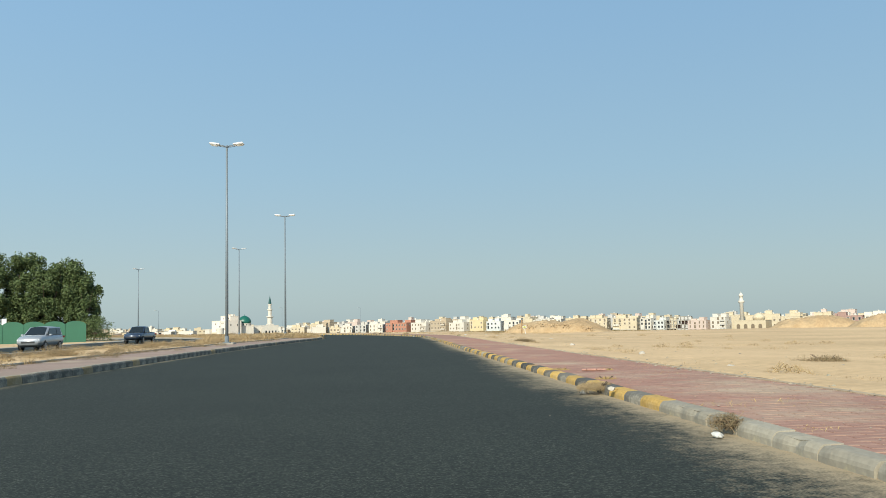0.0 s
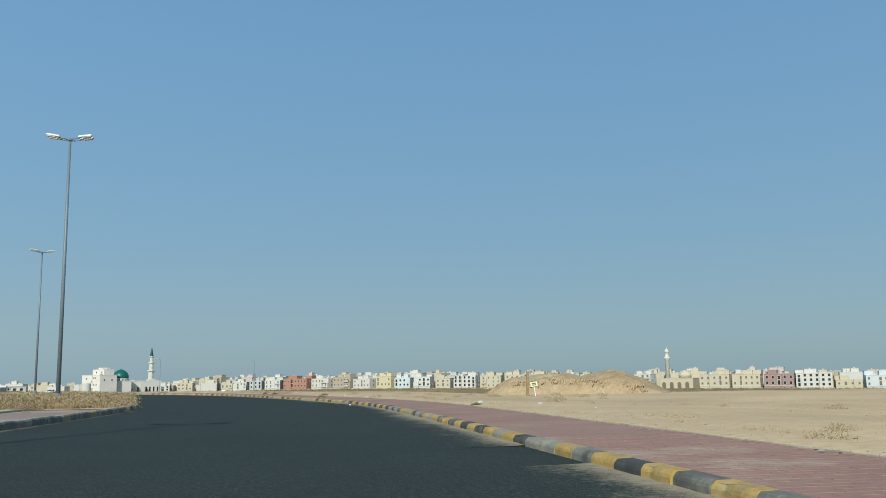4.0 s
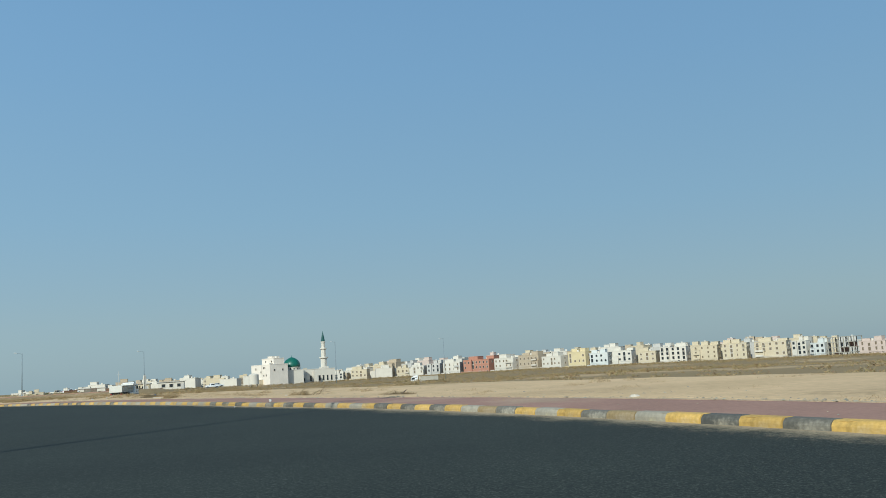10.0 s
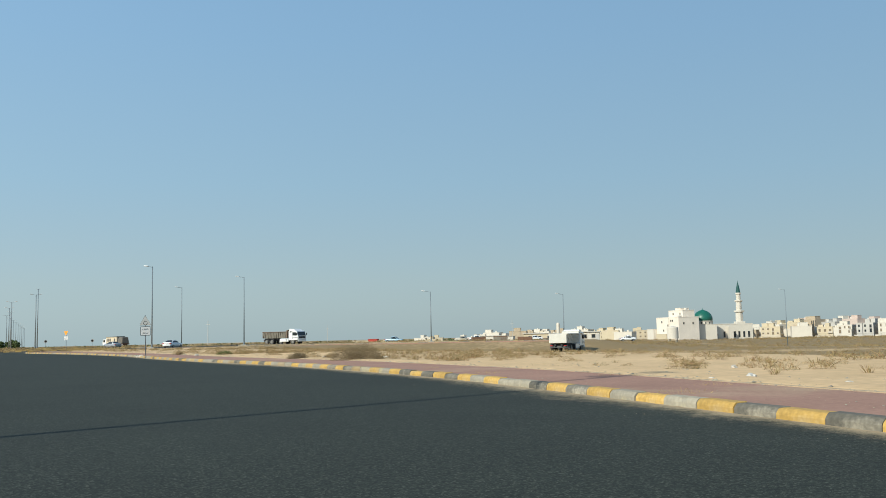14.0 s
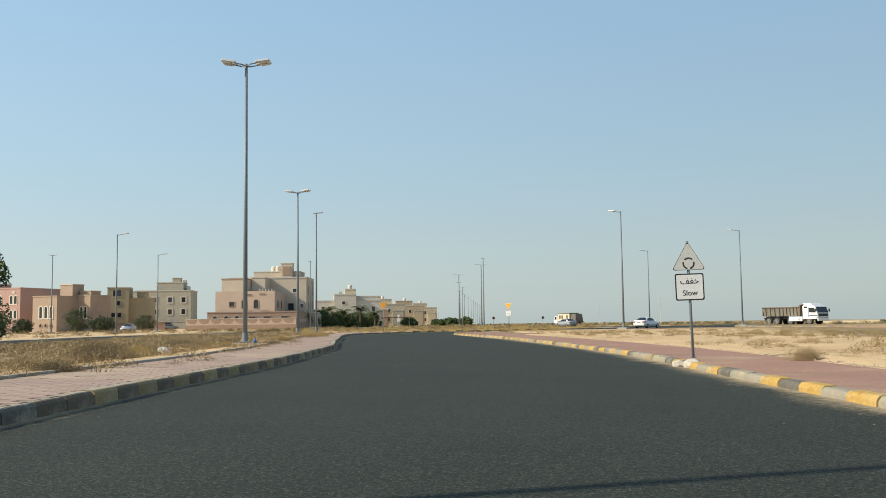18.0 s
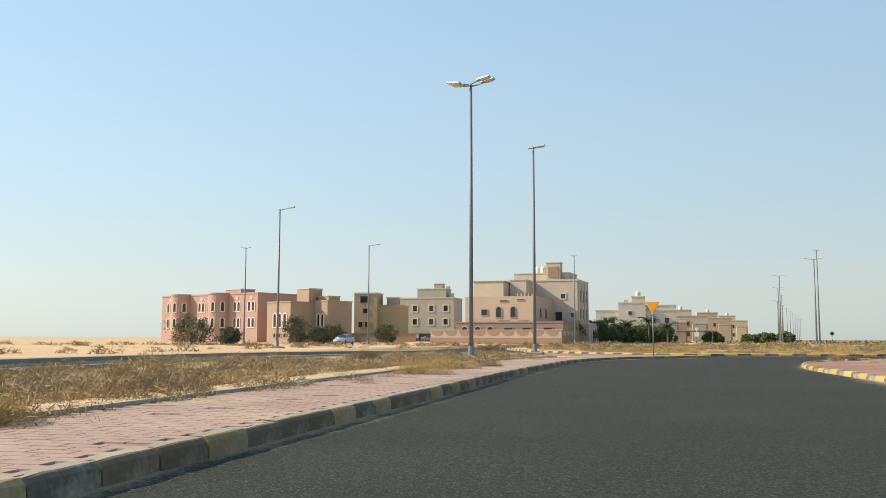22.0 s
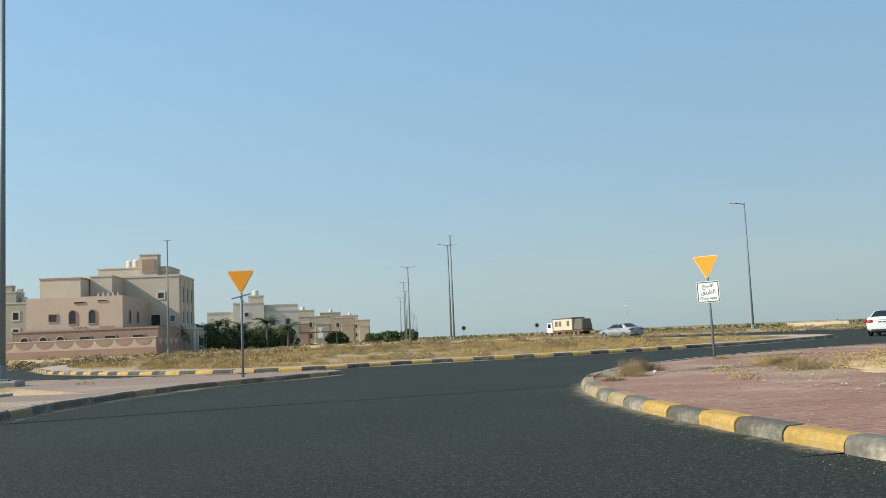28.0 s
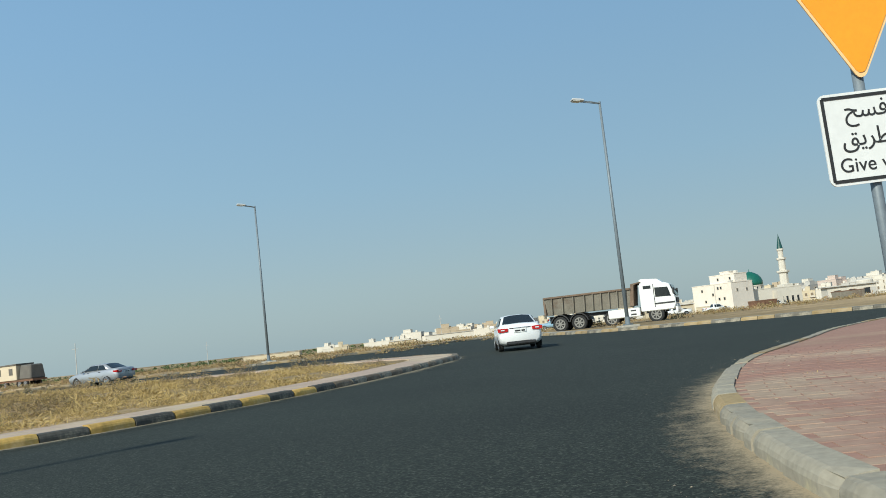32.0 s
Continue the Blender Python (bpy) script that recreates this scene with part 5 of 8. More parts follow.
branch_heap(-38.9, 213.4, 1.25, 10, 1, "heap of dry bleached fronds on the verge")
branch_heap(-37.3, 211.8, 1.2, 10, 2, "heap of dry bleached fronds around a blue bag")
branch_heap(-22.4, 189.0, 0.9, 7, 3, "fallen dry branch with bare side shoots")
branch_heap(-36.3, 210.2, 0.7, 6, 4, "small heap of drying fronds beside a plank")

# leaves in clusters, for trees and shrubs


def leaf_cloud(r, count, centres, radii, leaf, flat=0.8):
    """Small leaf blades in clusters round the centres."""
    k = r.integers(0, len(centres), count)
    d = r.normal(size=(count, 3))
    d /= np.linalg.norm(d, axis=1)[:, None]
    at = centres[k] + d * (radii[k] * r.random(count) ** 0.4)[:, None] * np.array([1, 1, flat])
    u = r.normal(size=(count, 3))
    u /= np.linalg.norm(u, axis=1)[:, None]
    w = np.cross(u, r.normal(size=(count, 3)))
    w /= np.linalg.norm(w, axis=1)[:, None]
    s = leaf * r.uniform(0.6, 1.3, count)[:, None]
    v = np.stack([at - u * s, at + w * s * 0.4, at + u * s, at - w * s * 0.4], 1).reshape(-1, 3)
    f = np.arange(count * 4).reshape(-1, 4)
    return v, f


def tree(x, y, high, wide, material, label, seed, leaves=5200, leaf=0.17, low=0.25, group="trees", z=None):
    r = np.random.default_rng(seed)
    t = thing("tree", pose(x, y, ground_height(x, y) if z is None else z), label, "tree", group)
    bm = bmesh.new()
    rod(bm, (0, 0, -0.2), (0.05 * wide, 0, high * 0.45), 0.035 * high, 0.02 * high, 8)
    for k in range(7):
        a = k * 0.9 + r.uniform(0, 0.5)
        rod(bm, (0.03 * wide, 0, high * r.uniform(0.2, 0.42)), (wide * 0.36 * math.cos(a), wide * 0.36 * math.sin(a), high * r.uniform(0.5, 0.85)), 0.014 * high, 0.004 * high, 6)
    part("trunk", bm, BARK, t)
    n = 80
    a, up = r.uniform(0, 2 * math.pi, n), r.random(n)
    girth = wide * 0.5 * np.sin(np.pi * (0.16 + 0.76 * up)) ** 0.7 * r.uniform(0.25, 1.0, n) ** 0.5
    c = np.column_stack([girth * np.cos(a), girth * np.sin(a), high * (low + (0.93 - low) * up)])
    for k in range(3):
        lean, reach_ = r.uniform(0, 6.28), r.uniform(0.1, 0.25) * wide
        c[k * 9 : k * 9 + 9, 0] += reach_ * math.cos(lean)
        c[k * 9 : k * 9 + 9, 1] += reach_ * math.sin(lean)
    v, f = leaf_cloud(r, leaves, c, wide * r.uniform(0.08, 0.17, n), leaf, 1.25)
    me = bpy.data.meshes.new("crown")
    me.from_pydata(v.tolist(), [], f.tolist())
    me.materials.append(material)
    part("crown", me, None, t)
    return t


for x, y, h, w, s in ((-52.5, 118.5, 11.6, 7.5, 1), (-48.6, 120.5, 11.8, 6.6, 2), (-45.6, 119.5, 10.2, 5.6, 3), (-43.6, 121.5, 11.0, 6.0, 4), (-41.2, 121.0, 9.4, 5.2, 5)):
    tree(x, y, h, w, LEAF, "dense dark green tree behind the green hoarding", s, group="trees behind the hoarding", leaves=17000, low=0.12, leaf=0.19)
tree(-38.6, 117.5, 3.0, 5.0, LEAF, "low grey-green shrub at the end of the hoarding", 6, leaves=2200, leaf=0.13, low=0.05, group="trees behind the hoarding")
tree(-156.4, 245.2, 7.0, 6.0, LEAF, "tall dark green tree beyond the opposite carriageway", 7, leaves=13000, low=0.12)
for x, y, h, w, s in ((-254, 266, 4.2, 6.5, 11), (-257, 272, 2.6, 3.2, 12), (-262, 283, 4.4, 5.0, 13), (-258, 286, 2.6, 3.0, 14), (-268, 290, 3.0, 4.0, 15), (-283, 304, 3.4, 4.5, 16)):
    tree(x, y, h, w, LEAF_GREY, "dusty grey-green shrub before the houses", s, leaves=3600, leaf=0.15, low=0.10, group="shrubs before the houses")
for n in range(-3, 11):
    x, y = -282.3 - 2.9 * n, 348.1 + 3.6 * n
    tree(x, y, 3.9 + 0.5 * math.sin(n * 2.1), 5.0, LEAF, "clipped dark green hedge shrub along the villa wall", 30 + n, leaves=6000, leaf=0.2, low=0.03, group="hedge before the white villa")
for n, (x, y) in enumerate(((-317.5, 402.5), (-349, 445.5), (-345, 449), (-353.5, 442), (-356, 450), (-455, 530), (-470, 545))):
    tree(x, y, 2.6 + 0.4 * (n % 3), 5.0, LEAF, "distant round tree beside the desert road", 50 + n, leaves=4000, leaf=0.4, low=0.1, group="distant trees")


def palm(x, y, high, seed, label):
    r = random.Random(seed)
    t = thing("palm_tree", pose(x, y, ground_height(x, y)), label, "palm tree", "palms before the white villa")
    bm = bmesh.new()
    for k in range(8):
        rod(bm, (0, 0, high * k / 8), (0, 0, high * (k + 1) / 8 + 0.05), 0.26 - 0.006 * k, 0.21 - 0.006 * k, 9)
    part("trunk", bm, BARK, t)
    for k in range(34):
        a, lift = k * 2.4, r.uniform(-0.25, 1.25)
        bm = bmesh.new()
        length, last = r.uniform(2.3, 3.0), None
        for j in range(9):
            u = j / 8
            c = Vector((length * u * math.cos(lift * (1 - 0.6 * u)), 0, length * u * math.sin(lift) - 1.5 * u * u))
            if last is not None:
                for side in (-1, 1):
                    for q in (0.0, 0.33, 0.66):
                        foot = last.lerp(c, q)
                        tip = foot + Vector((0.22, side * 0.70 * (1 - u * 0.6), -0.22))
                        vs = [bm.verts.new(p) for p in (foot, foot + Vector((0.10, 0, 0)), tip)]
                        bm.faces.new(vs)
                vs = [bm.verts.new(p) for p in (last + Vector((0, -0.03, 0)), last + Vector((0, 0.03, 0)), c + Vector((0, 0.02, 0)), c + Vector((0, -0.02, 0)))]
                bm.faces.new(vs)
            last = c
        part("frond", bm, PALM, t, at=Matrix.Translation((0, 0, high)) @ Matrix.Rotation(a, 4, "Z"))
    return t


for n, (x, y, h) in enumerate(((-292.0, 362.5, 5.2), (-294.2, 368.5, 4.8), (-294.5, 374.5, 5.6), (-289.5, 358.0, 4.6), (-297, 381, 4.4))):
    palm(x + 2.0, y - 6.5, h - 0.6, n, "date palm with drooping fronds before the white villa")

# ---------------------------------------------------------------- heaps of sand, litter, dust


SPOIL = surface("dug_sand", (0.44, 0.315, 0.18), 0.95, vary=0.2, size=0.5, fine=3.5, bump=0.12, second=(0.37, 0.255, 0.14), second_at=0.5, spec=0.15, bump_size=2.2)


def sand_heap(x, y, turn, long, wide, high, seed, label):
    bm = bmesh.new()
    nx, ny = 64, 34
    grid = []
    for i in range(nx + 1):
        col = []
        for j in range(ny + 1):
            u, v = 2 * i / nx - 1, 2 * j / ny - 1
            edge = 1 - max(abs(u) ** 3.2, 0) * 1.0
            d = max(0.0, 1 - (abs(u) ** 4 + abs(v) ** 2.2))
            px, py = u * long / 2, v * wide / 2
            n1 = noise.noise((px * 0.32 + seed, py * 0.32, 0.5)) * 0.5
            n2 = noise.noise((px * 1.3, py * 1.3 + seed, 0.5)) * 0.24 + abs(noise.noise((px * 3.1 + seed, py * 1.4, 0.2))) * 0.2
            z = high * min(1.0, d ** 0.62 * 1.12) * (1 + n1 * 0.45) + (n1 * 0.2 + n2) * (d > 0.02)
            col.append(bm.verts.new((px, py, z * edge - 0.12)))
        grid.append(col)
    for i in range(nx):
        for j in range(ny):
            bm.faces.new((grid[i][j], grid[i + 1][j], grid[i + 1][j + 1], grid[i][j + 1]))
    ob = new("sand_mound", mesh_of(bm, "sand_mound", SPOIL, smooth=True))
    ob.matrix_basis = pose(x, y, ground_height(x, y), 0, 0, turn)
    return tagged(ob, label, "sand heap", "heaps of dug sand")


sand_heap(25.5, 139.5, -33, 18.5, 9.0, 1.95, 1.0, "broad heap of dug sand with a rutted flank")
sand_heap(65.0, 134.5, -25, 15.0, 8.5, 1.6, 5.0, "heap of dug sand with a sharp crest")
sand_heap(69.6, 124.0, -25, 10.0, 8.0, 1.55, 9.0, "low heap of dug sand on the plain")


def clods(x, y, turn, long, wide, high, count, seed, label):
    """Rows of clods and bucket marks down the flank of a heap."""
    r = random.Random(seed)
    base = pose(x, y, ground_height(x, y), 0, 0, turn)
    bm = bmesh.new()
    for k in range(count):
        u, v = r.uniform(-0.85, 0.8), -r.choice((0.72, 0.84, 0.78)) + r.uniform(-0.06, 0.06)
        d = max(0.0, 1 - (abs(u) ** 4 + abs(v) ** 2.2))
        z = high * min(1.0, d**0.62 * 1.12) - 0.13 + r.uniform(-0.03, 0.03)
        s = r.uniform(0.07, 0.2)
        before = len(bm.verts)
        bmesh.ops.create_icosphere(bm, subdivisions=1, radius=s)
        bm.verts.ensure_lookup_table()
        m = base @ Matrix.Translation((u * long / 2, v * wide / 2, z)) @ Matrix.Rotation(r.uniform(-0.5, 0.3), 4, "Z") @ Matrix.Rotation(0.75, 4, "X") @ Matrix.Diagonal((0.35, 1.5, 0.45, 1))
        for q in bm.verts[before:]:
            q.co = m @ (q.co * (1 + 0.3 * noise.noise(q.co * 4 / s + Vector((k, 0, 0)))))
    return tagged(new("heap_clods", mesh_of(bm, "heap_clods", SPOIL)), label, "clods", kind="stuff")


clods(25.5, 139.5, -33, 18.5, 9.0, 1.95, 230, 3, "clods and bucket marks on the flank of the sand heap")
culvert = thing("culvert_pipe", pose(76.6, 117.0, ground_height(76, 117) - 0.1, 0, 0, -30), "concrete box culvert on the sand, its shaded inside painted black", "culvert")
bm = bmesh.new()
for w, h, cx, cz in ((2.9, 0.2, 0, 0), (2.9, 0.2, 0, 1.0), (0.2, 0.8, -1.35, 0.2), (0.2, 0.8, 1.35, 0.2)):
    block(bm, (w, 2.0, h), (cx, 0, cz), bevel=0.02)
part("box", bm, CONCRETE, culvert)
# a black plate across the hollow paints the shade inside the box
bm = bmesh.new()
block(bm, (2.5, 0.1, 0.8), (0, 0.8, 0.2))
part("back", bm, INK, culvert)


def lump(x, y, z, size, material, name, label, seed, category, squash=0.6):
    r = random.Random(seed)
    bm = bmesh.new()
    bmesh.ops.create_icosphere(bm, subdivisions=2, radius=size)
    for v in bm.verts:
        k = 1 + 0.45 * noise.noise(Vector((v.co.x / size * 1.3 + seed * 3, v.co.y / size * 1.3, v.co.z / size * 1.3)))
        v.co = Vector((v.co.x * k, v.co.y * k * 0.75, max(v.co.z * k * squash, -size * 0.25)))
    ob = new(name, mesh_of(bm, name, material, smooth=False))
    ob.matrix_basis = pose(x, y, z + size * 0.2, 0, 0, r.uniform(0, 360))
    return tagged(ob, label, category, "litter and rubble by the road")


BAG = surface("pale_plastic", (0.49, 0.475, 0.43), 0.5, vary=0.1, size=6)
SACK_RED = surface("faded_red_sacking", (0.40, 0.22, 0.165), 0.95, vary=0.2, size=5, fine=30, bump=0.01)
STONE_PALE = surface("pale_rubble", (0.48, 0.43, 0.35), 0.9, vary=0.2, size=4, fine=20, bump=0.01)
lump(3.6, 9.6, 0.03, 0.065, BAG, "litter", "crumpled white plastic bag against the kerb", 0, "litter")
sack = thing("sack", pose(4.7, 20.45, KERB_TOP + 0.012, 0, 0, -8) @ Matrix.Diagonal((0.75, 0.75, 0.5, 1.0)), "faded reddish rolled sack lying on the red paving", "sack", "litter and rubble by the road")
bm = bmesh.new()
for k in range(5):
    rod(bm, (-0.36 + 0.15 * k, 0.012 * (-1) ** k, 0), (-0.22 + 0.15 * k, -0.012 * (-1) ** k, 0.004), (0.045, 0.056, 0.06, 0.055, 0.05)[k], (0.056, 0.06, 0.055, 0.05, 0.035)[k], 8)
part("rolled_cloth", bm, SACK_RED, sack)
bush(5.1, 20.95, 0.24, GOLD, "flattened straw beside a rolled sack", 190, 120, 0.18)
bush(4.15, 21.5, 0.26, GOLD, "flattened golden straw on the kerb", 191, 140, 0.25)
bush(3.75, 15.75, 0.34, STRAW, "straw and dirt heaped over the broken kerb", 192, 160, 0.35)
bush(4.3, 17.6, 0.3, GOLD, "flattened straw on the red paving", 193, 120, 0.15)
lump(3.86, 22.6, 0.03, 0.07, BAG, "litter", "crumpled white paper in the gutter", 1, "litter")
lump(3.75, 14.9, 0.14, 0.08, STONE_PALE, "rubble", "broken chunk of kerb beside a gap", 21, "rubble")
lump(7.9, 98.6, 0.14, 0.16, BAG, "litter", "white plastic bag half buried in sand", 2, "litter")
lump(2.3, 104.3, 0.02, 0.08, BAG, "litter", "scrap of white plastic in the gutter", 3, "litter")
lump(-85.8, 248.7, 0.14, 0.2, STONE_PALE, "rubble", "broken pale concrete lump on the sand", 4, "rubble")
lump(-112.6, 244.8, 0.2, 0.28, BAG, "litter", "white plastic bag caught in the dry grass", 5, "litter")
lump(-22.5, 180.7, 0.21, 0.07, BAG, "litter", "white plastic bag on the kerb", 6, "litter")
lump(-24.2, 181.8, 0.02, 0.05, BAG, "litter", "scrap of white paper in the gutter", 7, "litter")
lump(-44.6, 217.6, 0.14, 0.14, BAG, "litter", "white plastic bag on the paving edge", 8, "litter")
lump(-23.0, 183.0, 0.19, 0.06, BAG, "litter", "scrap of white plastic by the kerb", 9, "litter")
lump(-150.5, 291.35, 0.16, 0.055, BAG, "litter", "white paper cup on the paved corner", 10, "litter")
lump(-92.9, 250.7, 0.03, 0.26, STONE_PALE, "rubble", "broken chunks of kerb at a gap", 11, "rubble")
lump(-93.5, 251.0, 0.03, 0.2, STONE_PALE, "rubble", "broken chunks of kerb at a gap", 12, "rubble")
lump(3.5, 15.9, 0.02, 0.1, STONE_PALE, "rubble", "broken chunk of kerb beside a gap", 13, "rubble")
lump(-148.9, 290.4, 0.2, 0.07, BAG, "litter", "scrap of white paper on the red paving", 14, "litter")
lump(-163, 275, 0.2, 0.2, BAG, "litter", "white bag in the dry median grass", 15, "litter")
lump(-134.5, 262.2, 0.2, 0.22, BAG, "litter", "white plastic bag caught in the dry grass", 16, "litter")
lump(-36.2, 209.2, 0.14, 0.11, BAG, "litter", "pale torn sack on the verge", 17, "litter")
bush(3.85, 9.8, 0.2, TWIG, "small dry tuft caught round a bag at the kerb", 140, 30)
BLUE_PLASTIC = surface("blue_plastic", (0.05, 0.13, 0.32), 0.4, vary=0.1, size=4)
lump(-38.0, 213.0, 0.25, 0.16, BLUE_PLASTIC, "litter", "crumpled blue bag caught in dry fronds", 18, "litter")
bottle = thing("plastic_bottle", pose(-120.3, 252.3, LEFT_TOP - 0.02, 2, -3, 30), "blue plastic water bottle standing beside the median paving", "bottle", "litter and rubble by the road")
bm = bmesh.new()
spun(bm, [(0.07, 0), (0.085, 0.02), (0.085, 0.09), (0.078, 0.10), (0.085, 0.11), (0.085, 0.20), (0.06, 0.25), (0.025, 0.275), (0.024, 0.30)], 16)
part("body", bm, BLUE_PLASTIC, bottle, smooth=True)
bm = bmesh.new()
spun(bm, [(0.03, 0.30), (0.03, 0.325), (0.026, 0.33)], 12)
part("cap", bm, BAG, bottle, "pale screw cap")
plank = thing("board", pose(-36.1, 208.75, 0.17, 1.5, 0, -16), "pale weathered board lying behind the paving", "board", "litter and rubble by the road")
bm = bmesh.new()
block(bm, (1.25, 0.28, 0.035), (0, 0, 0), bevel=0.006)
part("plank", bm, STONE_PALE, plank)
bm = bmesh.new()
block(bm, (0.9, 0.05, 0.04), (0.05, 0.06, 0.034), bevel=0.006)
part("batten", bm, TIMBER, plank)
r = random.Random(5)
for k in range(46):
    j = r.randrange(20, len(RIGHT_KERB) - 120)
    c = beside(RIGHT_KERB, -r.uniform(3.2, 8.0))[j]
    lump(c[0], c[1], ground_height(c[0], c[1]), r.uniform(0.05, 0.16), STONE_PALE, "stone", "small pale stone on the sandy verge", k, "stone")


def dust_band(name, line, far, label, seed, wide):
    """Sand and grit blown against a kerb, thinning out towards the lane."""
    fine = smooth_line([tuple(p) for p in line[::6]], 0.5)
    reach = np.array([wide * (0.9 + 0.55 * noise.noise((x * 0.09, y * 0.09, seed))) for x, y in fine])
    way = np.gradient(fine, axis=0)
    way /= np.linalg.norm(way, axis=1)[:, None]
    side = np.column_stack([-way[:, 1], way[:, 0]]) * far
    steps = ((-0.05, 1.1, 0.03), (0.12, 0.75, 0.016), (0.3, 0.34, 0.008), (0.62, 0.04, 0.005), (1.0, -0.45, -0.003))
    v = np.stack([np.column_stack([fine + side * (u * reach)[:, None], np.full(len(fine), z)]) for u, d, z in steps], 1).reshape(-1, 3)
    w = len(steps)
    k = np.arange(len(fine) - 1)[:, None] * w
    f = np.concatenate([np.column_stack([k + j, k + w + j, k + w + j + 1, k + j + 1]) for j in range(w - 1)])
    me = bpy.data.meshes.new(name)
    me.from_pydata(v.tolist(), [], (f if far < 0 else f[:, ::-1]).tolist())
    me.attributes.new("drift", "FLOAT", "POINT").data.foreach_set("value", [d for _ in fine for u, d, z in steps])
    me.materials.append(GRITTY)
    return tagged(new(name, me), label, "dust", kind="stuff")


dust_band("kerb_dust", RIGHT_KERB[:126], 1, "sandy grit blown against the kerb", 3.0, 1.9)
bend = int(np.argmax(RIGHT_KERB[:, 0] < -141))
dust_band("verge_dust", RIGHT_KERB[124 : bend + 1], 1, "sandy grit along the verge kerb", 3.0, 1.6)
dust_band("corner_dust", RIGHT_KERB[bend:], 1, "warm sand drifted round the kerbed corner", 3.0, 0.95)
dust_band("median_dust", LEFT_KERB, -1, "thin grit along the median kerb", 5.0, 0.7)
dust_band("island_dust", ISLAND, -1, "thin grit along the island kerb", 6.0, 0.8)


def pebbles(name, line, count, far, spread_by, seed, label, keep, start=0.02, least=0.004, most=0.013, z=0.002, material=None):
    """Loose grit on the asphalt, thickest by the kerb."""
    r = np.random.default_rng(seed)
    k = r.integers(2, len(line) - 2, count)
    d = line[k + 1] - line[k]
    n = np.column_stack([-d[:, 1], d[:, 0]]) / np.linalg.norm(d, axis=1)[:, None] * far
    p = line[k] + n * (start + r.exponential(spread_by, count))[:, None] + d * r.random(count)[:, None]
    g = np.array([noise.noise((x * 0.4, y * 0.4, seed)) for x, y in p])
    p = p[(g > r.uniform(-0.5, 0.4, count)) & keep(p[:, 0], p[:, 1])]
    s = least + most * r.random(len(p)) ** 4
    a = r.uniform(0, 6.28, len(p))
    corners = []
    for j in range(3):
        corners.append(np.column_stack([p[:, 0] + s * np.cos(a + j * 2.1), p[:, 1] + s * np.sin(a + j * 2.1) * 0.8, np.full(len(p), z)]))
    corners.append(np.column_stack([p[:, 0], p[:, 1], s * 0.4 + 0.002 + z]))
    v = np.stack(corners, 1).reshape(-1, 3)
    b = np.arange(len(p))[:, None] * 4
    f = np.concatenate([np.column_stack([b, b + 1, b + 3]), np.column_stack([b + 1, b + 2, b + 3]), np.column_stack([b + 2, b, b + 3])])
    me = bpy.data.meshes.new(name)
    me.from_pydata(v.tolist(), [], f.tolist())
    me.materials.append(material or PEBBLE)
    return tagged(new(name, me), label, "gravel", kind="stuff")


PEBBLE = island_mix("loose_grit", [(0.28, 0.23, 0.16), (0.34, 0.285, 0.20), (0.20, 0.18, 0.15), (0.30, 0.29, 0.22)])
pebbles("gutter_gravel", RIGHT_KERB, 60000, 1, 0.28, 2, "loose sandy gravel in the gutter", lambda x, y: (y < 60) | (y > 100))
pebbles("median_gravel", LEFT_KERB, 16000, -1, 0.3, 4, "loose sandy gravel along the median kerb", lambda x, y: y > 200)
pebbles("verge_rubble", RIGHT_KERB[: k0 + 60], 16000, -1, 0.9, 6, "pale chips and rubble along the paving edge", lambda x, y: y > 0, 2.7, 0.012, 0.06, KERB_TOP)
pebbles("paving_grit", RIGHT_KERB[: k0 + 60], 5000, -1, 0.8, 7, "sandy crumbs on the red paving", lambda x, y: y > 0, 0.3, 0.005, 0.02, KERB_TOP - 0.016)
pebbles("median_rubble", LEFT_KERB[: k1], 9000, 1, 1.6, 8, "chips and clods along the median paving", lambda x, y: y > 0, 2.4, 0.012, 0.06, 0.2)


def sand_edge(name, line, far, inner, seed, z, label, ragged=0.28, drop=None):
    """Blown sand lying over the back of the paving, with a ragged edge."""
    fine = smooth_line([tuple(p) for p in line[::5]], 0.2)
    way = np.gradient(fine, axis=0)
    way /= np.linalg.norm(way, axis=1)[:, None]
    side = np.column_stack([-way[:, 1], way[:, 0]]) * far
    n = np.array([0.5 * noise.noise((x * 0.16, y * 0.16, seed)) + 0.3 * noise.noise((x * 0.8, y * 0.8, seed)) + 0.22 * noise.noise((x * 3.0, y * 3.0, seed)) for x, y in fine])
    sunk = np.array([drop(x) if drop else 0.0 for x in fine[:, 0]])
    rows = [(inner + n * ragged, -0.012), (inner + 0.12 + n * ragged * 0.9, 0.008), (inner + 0.5 + n * ragged * 0.45, 0.03), (np.full(len(fine), inner + 1.1), 0.02), (np.full(len(fine), inner + 2.2), -0.12)]
    v = np.stack([np.column_stack([fine + side * u[:, None], z + h - sunk]) for u, h in rows], 1).reshape(-1, 3)
    w = len(rows)
    k = np.arange(len(fine) - 1)[:, None] * w
    f = np.concatenate([np.column_stack([k + j, k + w + j, k + w + j + 1, k + j + 1]) for j in range(w - 1)])
    me = bpy.data.meshes.new(name)
    me.from_pydata(v.tolist(), [], (f if far < 0 else f[:, ::-1]).tolist())
    me.materials.append(SAND)
    return tagged(new(name, me), label, "sand", kind="stuff")


